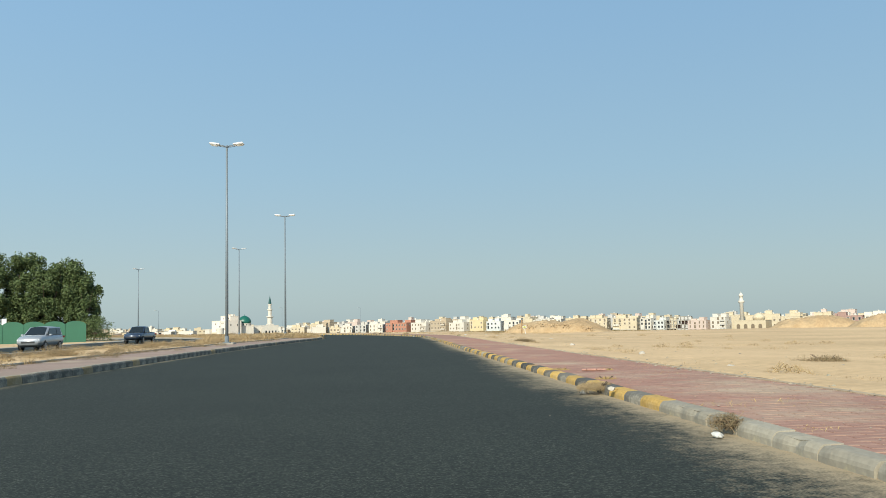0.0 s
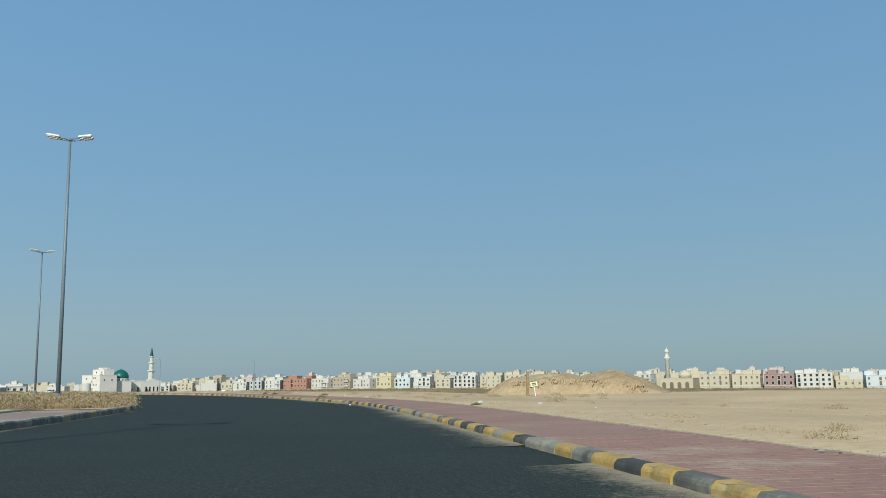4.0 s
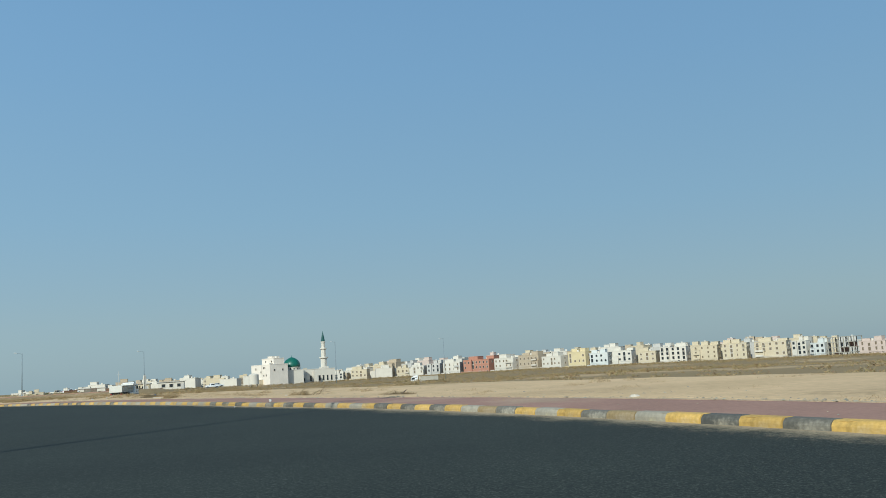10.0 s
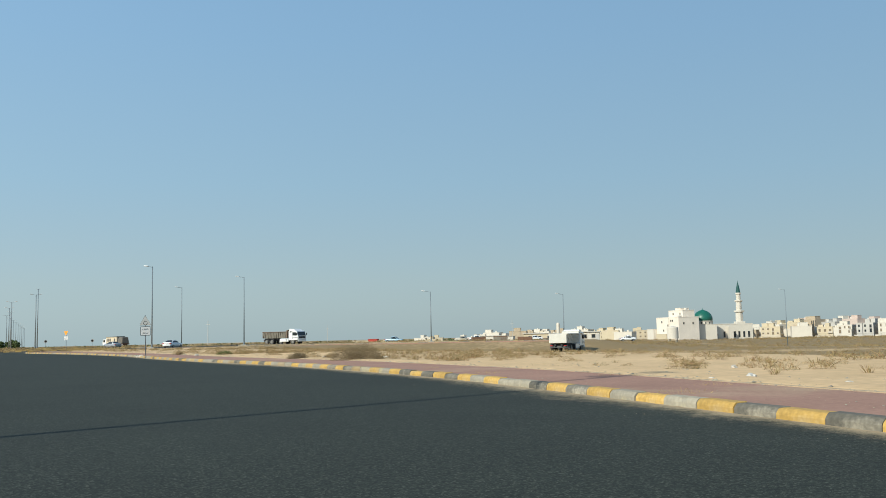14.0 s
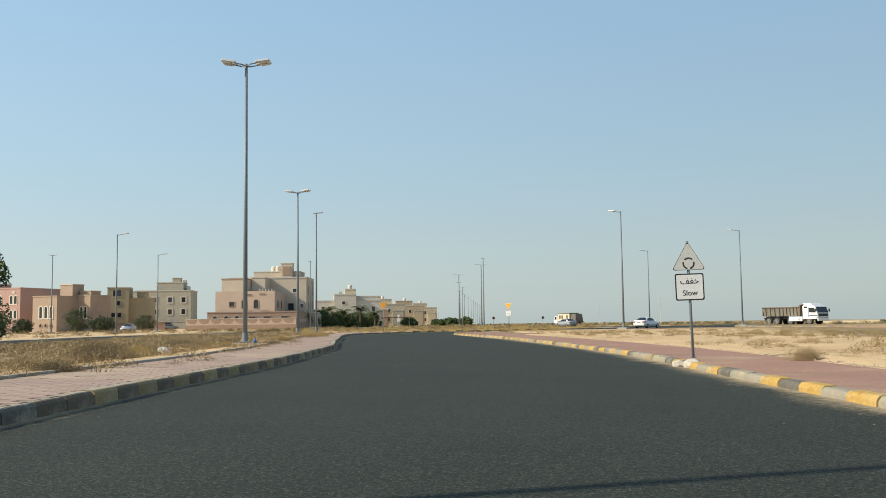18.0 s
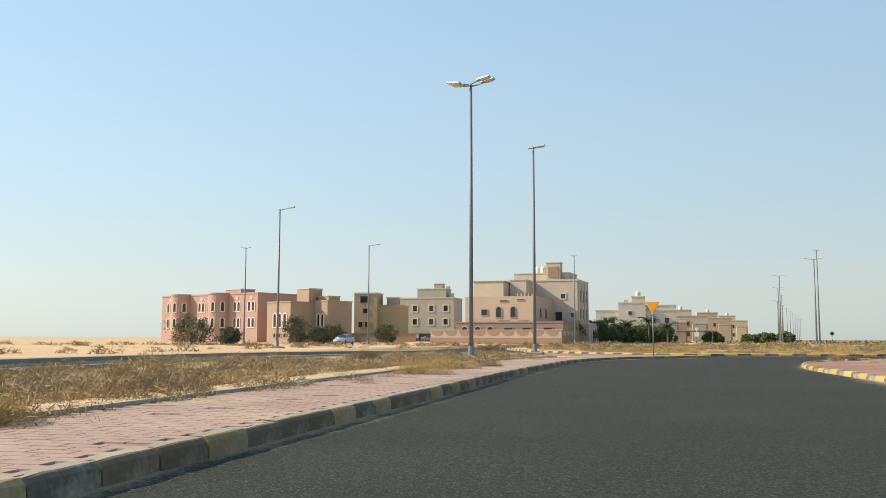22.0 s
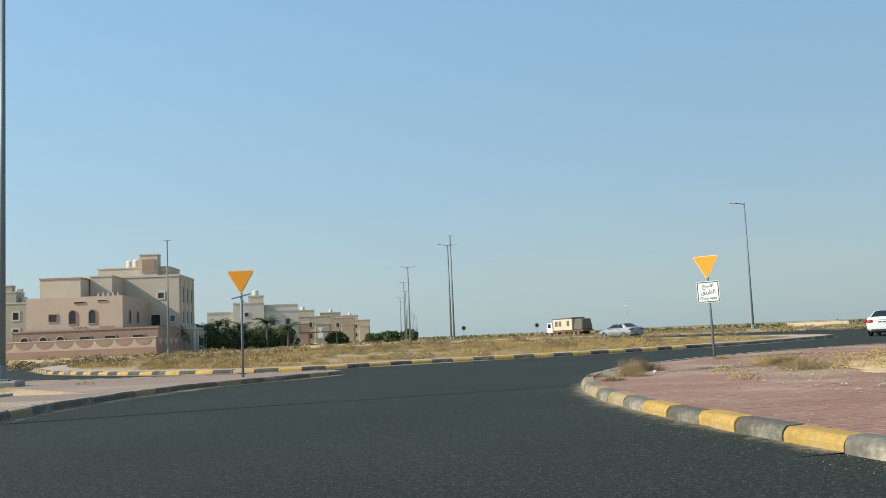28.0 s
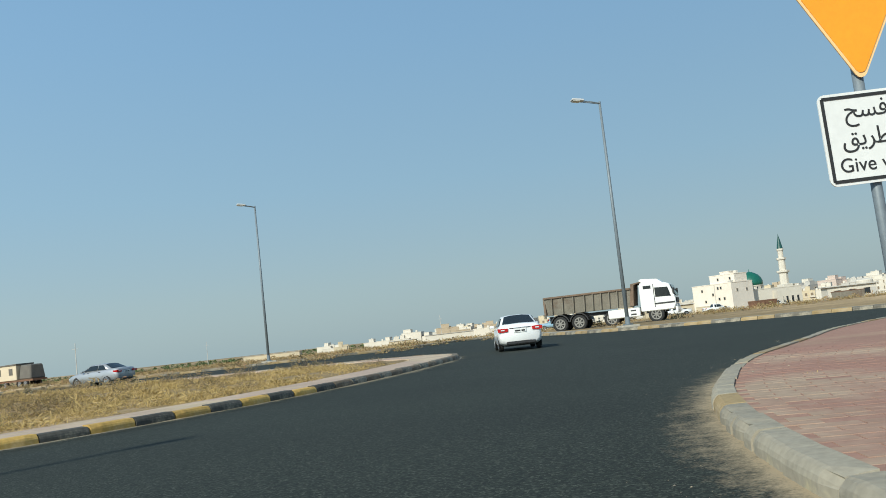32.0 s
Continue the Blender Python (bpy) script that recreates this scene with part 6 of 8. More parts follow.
sand_edge("verge_sand", RIGHT_KERB[: kc + 3], -1, 3.15, 4.0, KERB_TOP - 0.008, "blown sand lying over the edge of the red paving")
sand_edge("corner_sand", RIGHT_KERB[kc:kd], -1, 5.6, 6.0, KERB_TOP - 0.01, "blown sand lying over the paved corner", 1.6)
sand_edge("median_sand", LEFT_KERB[: k1], 1, 3.3, 9.0, LEFT_TOP + 0.0, "blown sand lying over the edge of the median paving", drop=nose_drop)

drain = thing("road_drain", pose(-152.42, 293.95, -0.010, 0, 0, 19), "dark drain cover with a pale end bar, set in the gutter", "drain cover")
IRON = surface("dark_iron", (0.035, 0.035, 0.033), 0.7, 0.3, vary=0.2)
bm = bmesh.new()
block(bm, (0.56, 0.86, 0.02), (0, 0, 0), bevel=0.004)
part("cover", bm, IRON, drain)
for k in range(7):
    bm = bmesh.new()
    block(bm, (0.44, 0.03, 0.008), (0, -0.33 + 0.11 * k, 0.02))
    part("rib", bm, IRON, drain)
bm = bmesh.new()
block(bm, (0.045, 0.86, 0.012), (-0.29, 0, 0.012))
part("end_bar", bm, CONCRETE, drain, "pale worn end bar")
def worn_slab(x, y, turn, lean, label):
    """A cast slab with a ragged outline and a broken-off corner."""
    t = thing("concrete_slab", pose(x, y, KERB_TOP - 0.012, lean, -lean * 0.7, turn), label, "slab", "slabs in the paving")
    r = random.Random(int(-x * 10))
    edge = []
    for (ax, ay), (bx, by) in zip(((-0.26, -0.58), (0.28, -0.52), (0.30, 0.35), (0.12, 0.6), (-0.27, 0.58)), ((0.28, -0.52), (0.30, 0.35), (0.12, 0.6), (-0.27, 0.58), (-0.26, -0.58))):
        for k in range(5):
            edge.append((ax + (bx - ax) * k / 5 + r.uniform(-0.018, 0.018), ay + (by - ay) * k / 5 + r.uniform(-0.018, 0.018)))
    bm = bmesh.new()
    slab(bm, edge, -0.03, 0.016)
    part("patch", bm, KERB_C, t)
    bm = bmesh.new()
    block(bm, (0.5, 0.045, 0.02), (0, 0.66, -0.008))
    part("edge_bar", bm, CONCRETE, t)


worn_slab(-151.75, 293.85, 19, 2.5, "broken pale concrete slab tilted over the kerb gully")
worn_slab(-149.98, 290.36, 30, 0.6, "pale concrete patch set in the red paving")
gully = thing("kerb_gully", pose(-152.06, 293.95, 0.02, 0, 0, 19), "gully below a broken slab, its shaded opening a dark block", "gully")
# no real opening: a solid dark block stands for the shade in it
bm = bmesh.new()
block(bm, (0.06, 0.62, 0.11), (0, 0, 0))
part("mouth", bm, IRON, gully)
bm = bmesh.new()
block(bm, (0.1, 0.7, 0.04), (0.0, 0, 0.115), bevel=0.01)
part("lip", bm, KERB_C, gully, "chipped concrete lip")
wrapper = thing("snack_wrapper", pose(-152.36, 293.98, 0.014, 4, 3, 20), "crumpled orange and white wrapper lying on the drain", "litter")
bm = bmesh.new()
block(bm, (0.20, 0.10, 0.02), (0, 0, 0), bevel=0.008)
part("foil", bm, surface("orange_foil", (0.42, 0.09, 0.04), 0.4, vary=0.1), wrapper)
bm = bmesh.new()
block(bm, (0.09, 0.035, 0.004), (0, 0, 0.0205))
part("text_bar", bm, BAG, wrapper)

# ---------------------------------------------------------------- houses


WINDOWS = {}


def window_meshes(w, h, arch, trim, deep=0.10, edge=0.14, glass=None):
    """The surround and the dark pane of a window, shared by all alike; both face -y."""
    key = (w, h, arch, trim.name if trim else "", edge, glass.name if glass else "")
    if key in WINDOWS:
        return WINDOWS[key]

    def outline(grow):
        a, b = w / 2 + grow, h + grow
        if not arch:
            return [(-a, -grow), (a, -grow), (a, b), (-a, b)]
        top = [(a * math.cos(radians(t)), h - w / 2 + a * math.sin(radians(t))) for t in range(0, 181, 30)]
        return [(-a, -grow), (a, -grow)] + top

    bm = bmesh.new()
    outer, inner = outline(edge), outline(0)
    ov = [[bm.verts.new((x, y, z)) for x, z in outer] for y in (0.06, -deep)]
    iv = [[bm.verts.new((x, y, z)) for x, z in inner] for y in (-0.01, -deep)]
    n = len(outer)
    for k in range(n):
        j = (k + 1) % n
        bm.faces.new((ov[1][k], ov[1][j], iv[1][j], iv[1][k]))
        bm.faces.new((ov[0][k], ov[0][j], ov[1][j], ov[1][k]))
        bm.faces.new((iv[1][k], iv[1][j], iv[0][j], iv[0][k]))
    bmesh.ops.recalc_face_normals(bm, faces=bm.faces[:])
    surround = mesh_of(bm, "window", trim or TRIM)
    bm = bmesh.new()
    bm.faces.new([bm.verts.new((x, -0.012, z)) for x, z in inner])
    pane = mesh_of(bm, "pane", glass or GLASS_DARK)
    WINDOWS[key] = (surround, pane)
    return WINDOWS[key]


def window(house, x, y, z, turn, w, h, arch=False, trim=None, edge=0.14, glass=None):
    surround, pane = window_meshes(w, h, arch, trim, edge=edge, glass=glass)
    f = part("window", surround, None, house, at=pose(x, y, z, 0, 0, turn))
    part("pane", pane, None, f)


def walls(house, x0, x1, y0, y1, z0, z1, material, name="wall", parapet=0.0, trim=None, label=""):
    """A block of the house; with a parapet it has a real roof edge and a flat roof inside."""
    bm = bmesh.new()
    block(bm, (x1 - x0, y1 - y0, z1 - z0), ((x0 + x1) / 2, (y0 + y1) / 2, z0))
    w = part(name, bm, material, house, label)
    if parapet:
        bm = bmesh.new()
        t, lap = 0.28, 0.10
        for a, b, c, d in ((x0 - lap, x1 + lap, y0 - lap, y0 + t), (x0 - lap, x1 + lap, y1 - t, y1 + lap), (x0 - lap, x0 + t, y0 + t, y1 - t), (x1 - t, x1 + lap, y0 + t, y1 - t)):
            block(bm, (b - a, d - c, parapet), ((a + b) / 2, (c + d) / 2, z1))
        part("parapet", bm, trim or TRIM, house)
    return w


def water_tank(house, x, y, z, r=0.7, h=1.4):
    bm = bmesh.new()
    spun(bm, [(r, 0), (r, h * 0.8), (r * 0.75, h * 0.95), (r * 0.25, h), (0.02, h)], 12, (x, y, z))
    part("water_tank", bm, WHITE, house, "white plastic water tank")


def cooler(house, x, y, z):
    bm = bmesh.new()
    block(bm, (1.1, 0.8, 0.9), (x, y, z), bevel=0.04)
    part("cooling_unit", bm, GREYISH, house, "grey cooling unit on the roof")


TURN = 52.0
# the large house with the scalloped garden wall
h = thing("house", pose(-260.3, 330.3, 0.0, 0, 0, TURN), "large sandstone house with a salmon wing and clay base", "house", "houses across the road")
walls(h, -19.6, -0.5, 18, 30, 0, 12.5, SANDSTONE, "main_block", 0.35, TRIM)
walls(h, -19.2, -5.5, 3.2, 18.0, 0, 8.9, SALMON, "salmon_wing", 0.0)
walls(h, -20.8, -0.2, 2.2, 17.9, 0, 3.9, CLAY, "clay_base", 0.25, CLAY)
walls(h, -19.0, -13.0, 8.0, 18.0, 8.9, 11.9, SANDSTONE, "upper_wing", 0.25, CLAY)
walls(h, -12.8, -9.5, 12.0, 18.0, 8.9, 12.4, SANDSTONE, "stair_block", 0.2, TRIM)
walls(h, -14.0, -2.5, 20.0, 28.0, 12.5, 14.2, SANDSTONE, "roof_storey", 0.2, TRIM)
walls(h, -6.9, -4.1, 18.6, 21.0, 12.5, 16.2, SANDSTONE, "stair_tower", 0.2, TRIM)
# a flat brown plate gives the shade of the tower's hollow by colour
bm = bmesh.new()
block(bm, (2.0, 0.12, 2.2), (-5.5, 18.55, 13.3))
part("tower_panel", bm, CLAY, h, "flat clay-brown panel painted for the tower's shaded hollow")
# a solid porch in darker tan, the shade under its roof put into the colour
walls(h, -0.5, 1.4, 18.5, 28.0, 0, 3.8, TAN, "porch", 0.3, TRIM)
for k in range(5):
    bm = bmesh.new()
    block(bm, (0.35, 0.35, 3.6), (1.75, 18.8 + 2.3 * k, 0.05), bevel=0.03)
    part("porch_pillar", bm, WHITE, h)
for k in range(4):
    bm = bmesh.new()
    block(bm, (0.28, 0.7, 8.0), (-0.42, 19.2 + 3.2 * k, 4.2), bevel=0.05)
    part("pilaster", bm, TRIM, h, "pale upright pilaster")
for k in range(3):
    window(h, -0.5, 20.8 + 3.2 * k, 8.3, 90, 1.0, 2.6, True, TRIM)
    window(h, -0.5, 20.8 + 3.2 * k, 4.9, 90, 1.0, 2.0, False, TRIM)
window(h, -3.4, 18, 9.0, 0, 0.9, 0.9, False, WHITE, 0.22)
window(h, -1.6, 18, 5.2, 0, 0.7, 0.9, False, WHITE, 0.22)
window(h, -4.3, 18, 4.6, 0, 1.4, 1.7)
for x in (-12.6, -9.8):
    window(h, x, 3.2, 5.0, 0, 0.95, 1.9, True, CLAY)
window(h, -15.4, 3.2, 5.4, 0, 1.1, 1.0, False, CLAY)
window(h, -11.6, 3.2, 7.9, 0, 1.5, 0.25, False, SALMON, 0.05)
window(h, -8.4, 3.2, 8.1, 0, 1.3, 0.2, False, SALMON, 0.05)
window(h, -5.5, 7.0, 5.0, 90, 0.9, 1.7, True, CLAY)
window(h, -5.5, 11.5, 5.0, 90, 0.9, 1.7, True, CLAY)
for x in (-19.0, -16.4, -14.0):
    window(h, x, 2.2, 1.9, 0, 1.1, 1.3, True, SALMON)
for x in (-10.5, -7.0, -3.0):
    window(h, x, 2.2, 2.5, 0, 1.5, 0.5, False, CLAY)
for k in range(12):
    bm = bmesh.new()
    rod(bm, (-12.4 + k * 0.55 + (k // 4) * 1.6, 3.3, 4.4), (-12.4 + k * 0.55 + (k // 4) * 1.6, 2.6, 4.4), 0.07, 0.07, 6)
    part("beam_end", bm, CLAY, h)
bm = bmesh.new()
for x in np.arange(-9.0, -5.6, 0.7):
    block(bm, (0.25, 0.25, 0.55), (x, 3.4, 8.9), taper=(0.4, 0.4))
part("roof_crenels", bm, SALMON, h)
water_tank(h, -11.0, 16.5, 8.9, 1.1, 3.4)
water_tank(h, -9.3, 22, 14.4)
water_tank(h, -8.0, 21, 14.4)
g = thing("garden_wall", pose(-260.3, 330.3, 0.05, 0, 0, TURN), "salmon garden wall with clay half-oval panels", "garden wall")
bm = bmesh.new()
block(bm, (25.0, 0.3, 2.45), (-12.5, 0.0, 0))
part("front_wall", bm, SALMON, g)
bm = bmesh.new()
block(bm, (0.3, 17.0, 2.45), (-0.15, 8.65, 0))
part("side_wall", bm, CLAY, g)
bm = bmesh.new()
block(bm, (25.2, 0.4, 1.1), (-12.5, 0.0, 0))
part("plinth", bm, CLAY, g, "clay-brown lower course")
bm = bmesh.new()
block(bm, (25.3, 0.46, 0.12), (-12.5, 0, 2.45), bevel=0.03)
part("coping", bm, TRIM, g)
for k in range(9):
    bm = bmesh.new()
    prism(bm, [(1.15 * math.cos(radians(a)), 0.85 * math.sin(radians(a))) for a in range(180, 361, 20)], -0.19, -0.1)
    part("half_oval_panel", bm, CLAY, g, at=Matrix.Translation((-1.7 - 2.75 * k, 0, 2.3)))
for k in range(4):
    bm = bmesh.new()
    prism(bm, [(1.15 * math.cos(radians(a)), 0.85 * math.sin(radians(a))) for a in range(180, 361, 20)], -0.06, 0.04)
    part("half_oval_panel", bm, SALMON, g, at=pose(0.02, 2.4 + 3.4 * k, 2.3, 0, 0, 90))

# the grey-olive house
h = thing("house", pose(-348.4, 326.0, 0.0, 0, 0, 57), "grey-olive three storey house with pale window surrounds", "house", "houses across the road")
walls(h, -3.8, 14.2, 0, 10, 0, 11.6, OLIVE_STONE, "main_block", 0.3, TRIM)
walls(h, 3.5, 11.5, 2, 8, 11.6, 14.2, OLIVE_STONE, "roof_storey", 0.25, TRIM)
walls(h, 8.2, 10.6, 2, 4.5, 14.2, 15.6, OLIVE_STONE, "stair_tower", 0.2, TRIM)
for z in (8.2, 4.6):
    for x in (-1.2, 3.4, 8.0, 12.0):
        window(h, x, 0, z, 0, 1.15, 1.5, False, TRIM, 0.35)
walls(h, 0, 13.5, -3.0, -2.7, 0, 2.3, OLIVE_STONE, "fence_wall", 0.1, TRIM)
bm = bmesh.new()
block(bm, (3.6, 0.12, 2.1), (7.2, -3.05, 0))
part("gate", bm, INK, h, "dark steel gate")
water_tank(h, 11.8, 6, 11.9)
water_tank(h, 12.6, 4, 11.9)
cooler(h, 10.9, 7.0, 14.4)

# the tan house with the stair tower
h = thing("house", pose(-311.5, 304.0, 0.0, 0, 0, 62), "tan two storey house with a square stair tower", "house", "houses across the road")
walls(h, 0, 5.2, 0, 6, 0, 10.9, DARK_TAN, "tower", 0.3, TRIM)
walls(h, 5.2, 10.2, 1.5, 11, 0, 8.2, DARK_TAN, "main_block", 0.3, DARK_TAN)
walls(h, 6.8, 9.2, 3, 6, 8.2, 10.0, DARK_TAN, "roof_room", 0.3, TRIM)
walls(h, -3.0, 14.5, -1.8, -1.5, 0, 2.0, CLAY, "fence_wall", 0.1, CLAY)
window(h, 2.4, 0, 8.9, 0, 2.0, 1.5, False, SANDSTONE, 0.05)
window(h, 2.6, 0, 6.6, 0, 1.0, 1.0, False, CLAY)
for x in (1.5, 3.0):
    window(h, x, 0, 3.5, 0, 0.9, 1.1, False, CLAY)
window(h, 5.2, 2.5, 6.5, 90, 0.8, 1.0, False, CLAY)

# the brown stone house with the tall panels
h = thing("house", pose(-289.8, 286.3, 0.0, 0, 0, 35), "rosy-brown stone two storey house with tall arched panels", "house", "houses across the road")
walls(h, -6.6, 0, 0, 13.0, 0, 8.0, ROSY_STONE, "main_block", 0.25, ROSY_STONE)
walls(h, 0.02, 3.6, 6.6, 13.8, 0, 8.3, ROSY_STONE, "wing", 0.25, TAN)
walls(h, -3.6, -0.2, 5.2, 9.0, 8.26, 10.8, ROSY_STONE, "stair_block", 0.25, TRIM)
walls(h, 0.3, 3.3, 7.2, 10.5, 8.56, 9.3, ROSY_STONE, "roof_room", 0.2, TAN)
bm = bmesh.new()
prism(bm, [(4.9, 0.0), (6.58, 0.0), (6.58, 8.2), (6.3, 8.2)], 0.0, 0.5)
part("sloping_buttress", bm, ROSY_STONE, h, at=Matrix(((0, 0, 1, 0.02), (1, 0, 0, 0), (0, 1, 0, 0), (0, 0, 0, 1))))
for x in (-4.3, -2.9, -1.5):
    window(h, x, 0, 3.2, 0, 0.75, 2.6, True, PALE_TRIM, 0.24)
    window(h, x, 0, 1.2, 0, 0.55, 0.7, True, CLAY)
for x in (1.2, 2.3):
    window(h, x, 6.6, 3.2, 0, 0.6, 2.6, True, PALE_TRIM, 0.24)
    window(h, x, 6.6, 1.2, 0, 0.5, 0.7, True, CLAY)
for y, z in ((10.0, 3.0), (11.8, 1.3)):
    window(h, 3.6, y, z, 90, 0.7, 0.9, False, CLAY)
water_tank(h, -5.0, 9.0, 8.0)

# the rose house with rounded bays
h = thing("house", pose(-302.6, 281.5, 0.0, 0, 0, 35), "rose-coloured two storey house with rounded corner bays", "house", "houses across the road")
walls(h, -32.0, 0, 0, 15, 0, 10.2, ROSE, "main_block", 0.3, ROSE)
for x in (-11.6, -24.5):
    bm = bmesh.new()
    spun(bm, [(2.5, 0), (2.5, 10.25), (2.62, 10.3), (2.62, 10.6), (0.05, 10.6)], 24, (x, -0.2, 0))
    part("rounded_bay", bm, ROSE, h)
    for z in (3.3, 6.7):
        for a in (-42, 14, 62):
            window(h, x + 2.5 * math.sin(radians(a)), -0.2 - 2.5 * math.cos(radians(a)), z, a, 0.7, 1.9, True, PALE_TRIM, 0.2)
for x in (-1.9, -6.4, -18.0, -29.0):
    for z in (3.3, 6.7):
        for dx in (-0.6, 0.6):
            window(h, x + dx, 0, z, 0, 0.75, 1.9, True, PALE_TRIM, 0.2)
    bm = bmesh.new()
    prism(bm, [(0.4 * math.cos(radians(a)), 0.4 * math.sin(radians(a))) for a in range(0, 360, 30)], -0.08, 0.02)
    part("round_ornament", bm, TRIM, h, at=Matrix.Translation((x, 0, 9.4)))
walls(h, -16, -11, 5, 9, 10.22, 11.6, ROSE, "roof_room", 0.2, TRIM)

# the white villa behind the palms
h = thing("house", pose(-328.6, 374.0, 0.0, 0, 0, 60), "white stepped villa with a rooftop storey", "house", "houses across the road")
walls(h, 0, 21.0, 0, 12, 0, 8.2, WHITE, "main_block", 0.3, TRIM)
walls(h, 6.0, 13.0, -1.2, 10, 0, 10.2, WHITE, "raised_block", 0.3, WHITE)
walls(h, 13.0, 21.0, 1.0, 11, 8.2, 9.6, WHITE, "upper_block", 0.3, TRIM)
walls(h, 9.5, 13.0, 2, 6, 10.2, 12.0, CREAM, "stair_block", 0.25, TRIM)
for x in (2.5, 4.5):
    window(h, x, 0, 5.0, 0, 0.9, 1.5)
window(h, 9.0, -1.2, 7.2, 0, 0.9, 0.9)
window(h, 15.0, 0, 5.0, 0, 1.0, 1.4)
window(h, 18.5, 0, 5.0, 0, 1.0, 1.4)
water_tank(h, 11.2, 4, 12.2)
cooler(h, 8.0, 3, 10.5)

for x, y, w, hh, mat, word in ((-352, 412, 10, 5.8, CLAY, "brown"), (-385, 438, 18, 8.6, CREAM, "cream"), (-421.5, 475, 18, 9.0, TAN, "tan"), (-375, 426, 12, 7.5, WHITE, "white"), (-447, 503, 16, 8.5, CREAM, "cream")):
    h = thing("house", pose(x, y, 0, 0, 0, 60), word + " two storey villa along the desert road", "house", "houses across the road")
    walls(h, -w / 2, w / 2, 0, 12, 0, hh, mat, "main_block", 0.3, TRIM)
    walls(h, -w / 4, w / 5, 2, 8, hh, hh + 2.2, mat, "roof_room", 0.25, TRIM)
    walls(h, w / 5, w / 2.2, -1.0, 6, 0, hh - 2.6, mat, "side_wing", 0.2, TRIM)
    for k in (-0.36, -0.12, 0.12):
        window(h, k * w, 0, hh * 0.62, 0, 1.1, 1.5)
        window(h, k * w, 0, hh * 0.2, 0, 1.1, 1.5)
    water_tank(h, 0, 5, hh + 2.3)
carport = thing("carport", pose(-313.5, 394.5, 0.05, 0, 0, 60), "low dark steel carport beside the villas", "carport")
bm = bmesh.new()
block(bm, (9, 5, 0.25), (0, 0, 2.7))
part("roof", bm, RUST, carport)
for x in (-4.2, 0, 4.2):
    bm = bmesh.new()
    rod(bm, (x, -2.2, 0), (x, -2.2, 2.7), 0.08, 0.08, 8)
    part("post", bm, GALV, carport)
hoard = thing("hoarding", pose(-56.2, 110.0, 0.1, 0, 0, 6), "green painted sheet hoarding with round-topped panels", "hoarding")
for k in range(12):
    bm = bmesh.new()
    w = 2.4
    prism(bm, [(-w / 2 + 0.02, 0), (w / 2 - 0.02, 0), (w / 2 - 0.02, 2.2)] + [(w / 2 * math.cos(radians(a)) * 0.98, 2.2 + 0.45 * math.sin(radians(a))) for a in range(20, 161, 20)] + [(-w / 2 + 0.02, 2.2)], -0.03, 0.03)
    part("panel", bm, GREEN_FENCE, hoard, at=Matrix.Translation((-9 + 2.4 * k, 0, 0)))
    bm = bmesh.new()
    block(bm, (0.12, 0.14, 2.3), (-9 + 2.4 * k + 1.2, 0, 0))
    part("post", bm, GREEN_FENCE, hoard)

# ---------------------------------------------------------------- the town: two mosques and rows of houses


PALE_RENDER = surface("pale_warm_render", (0.74, 0.66, 0.56), 0.9, vary=0.08, size=0.3, fine=3.0, bump=0.01)


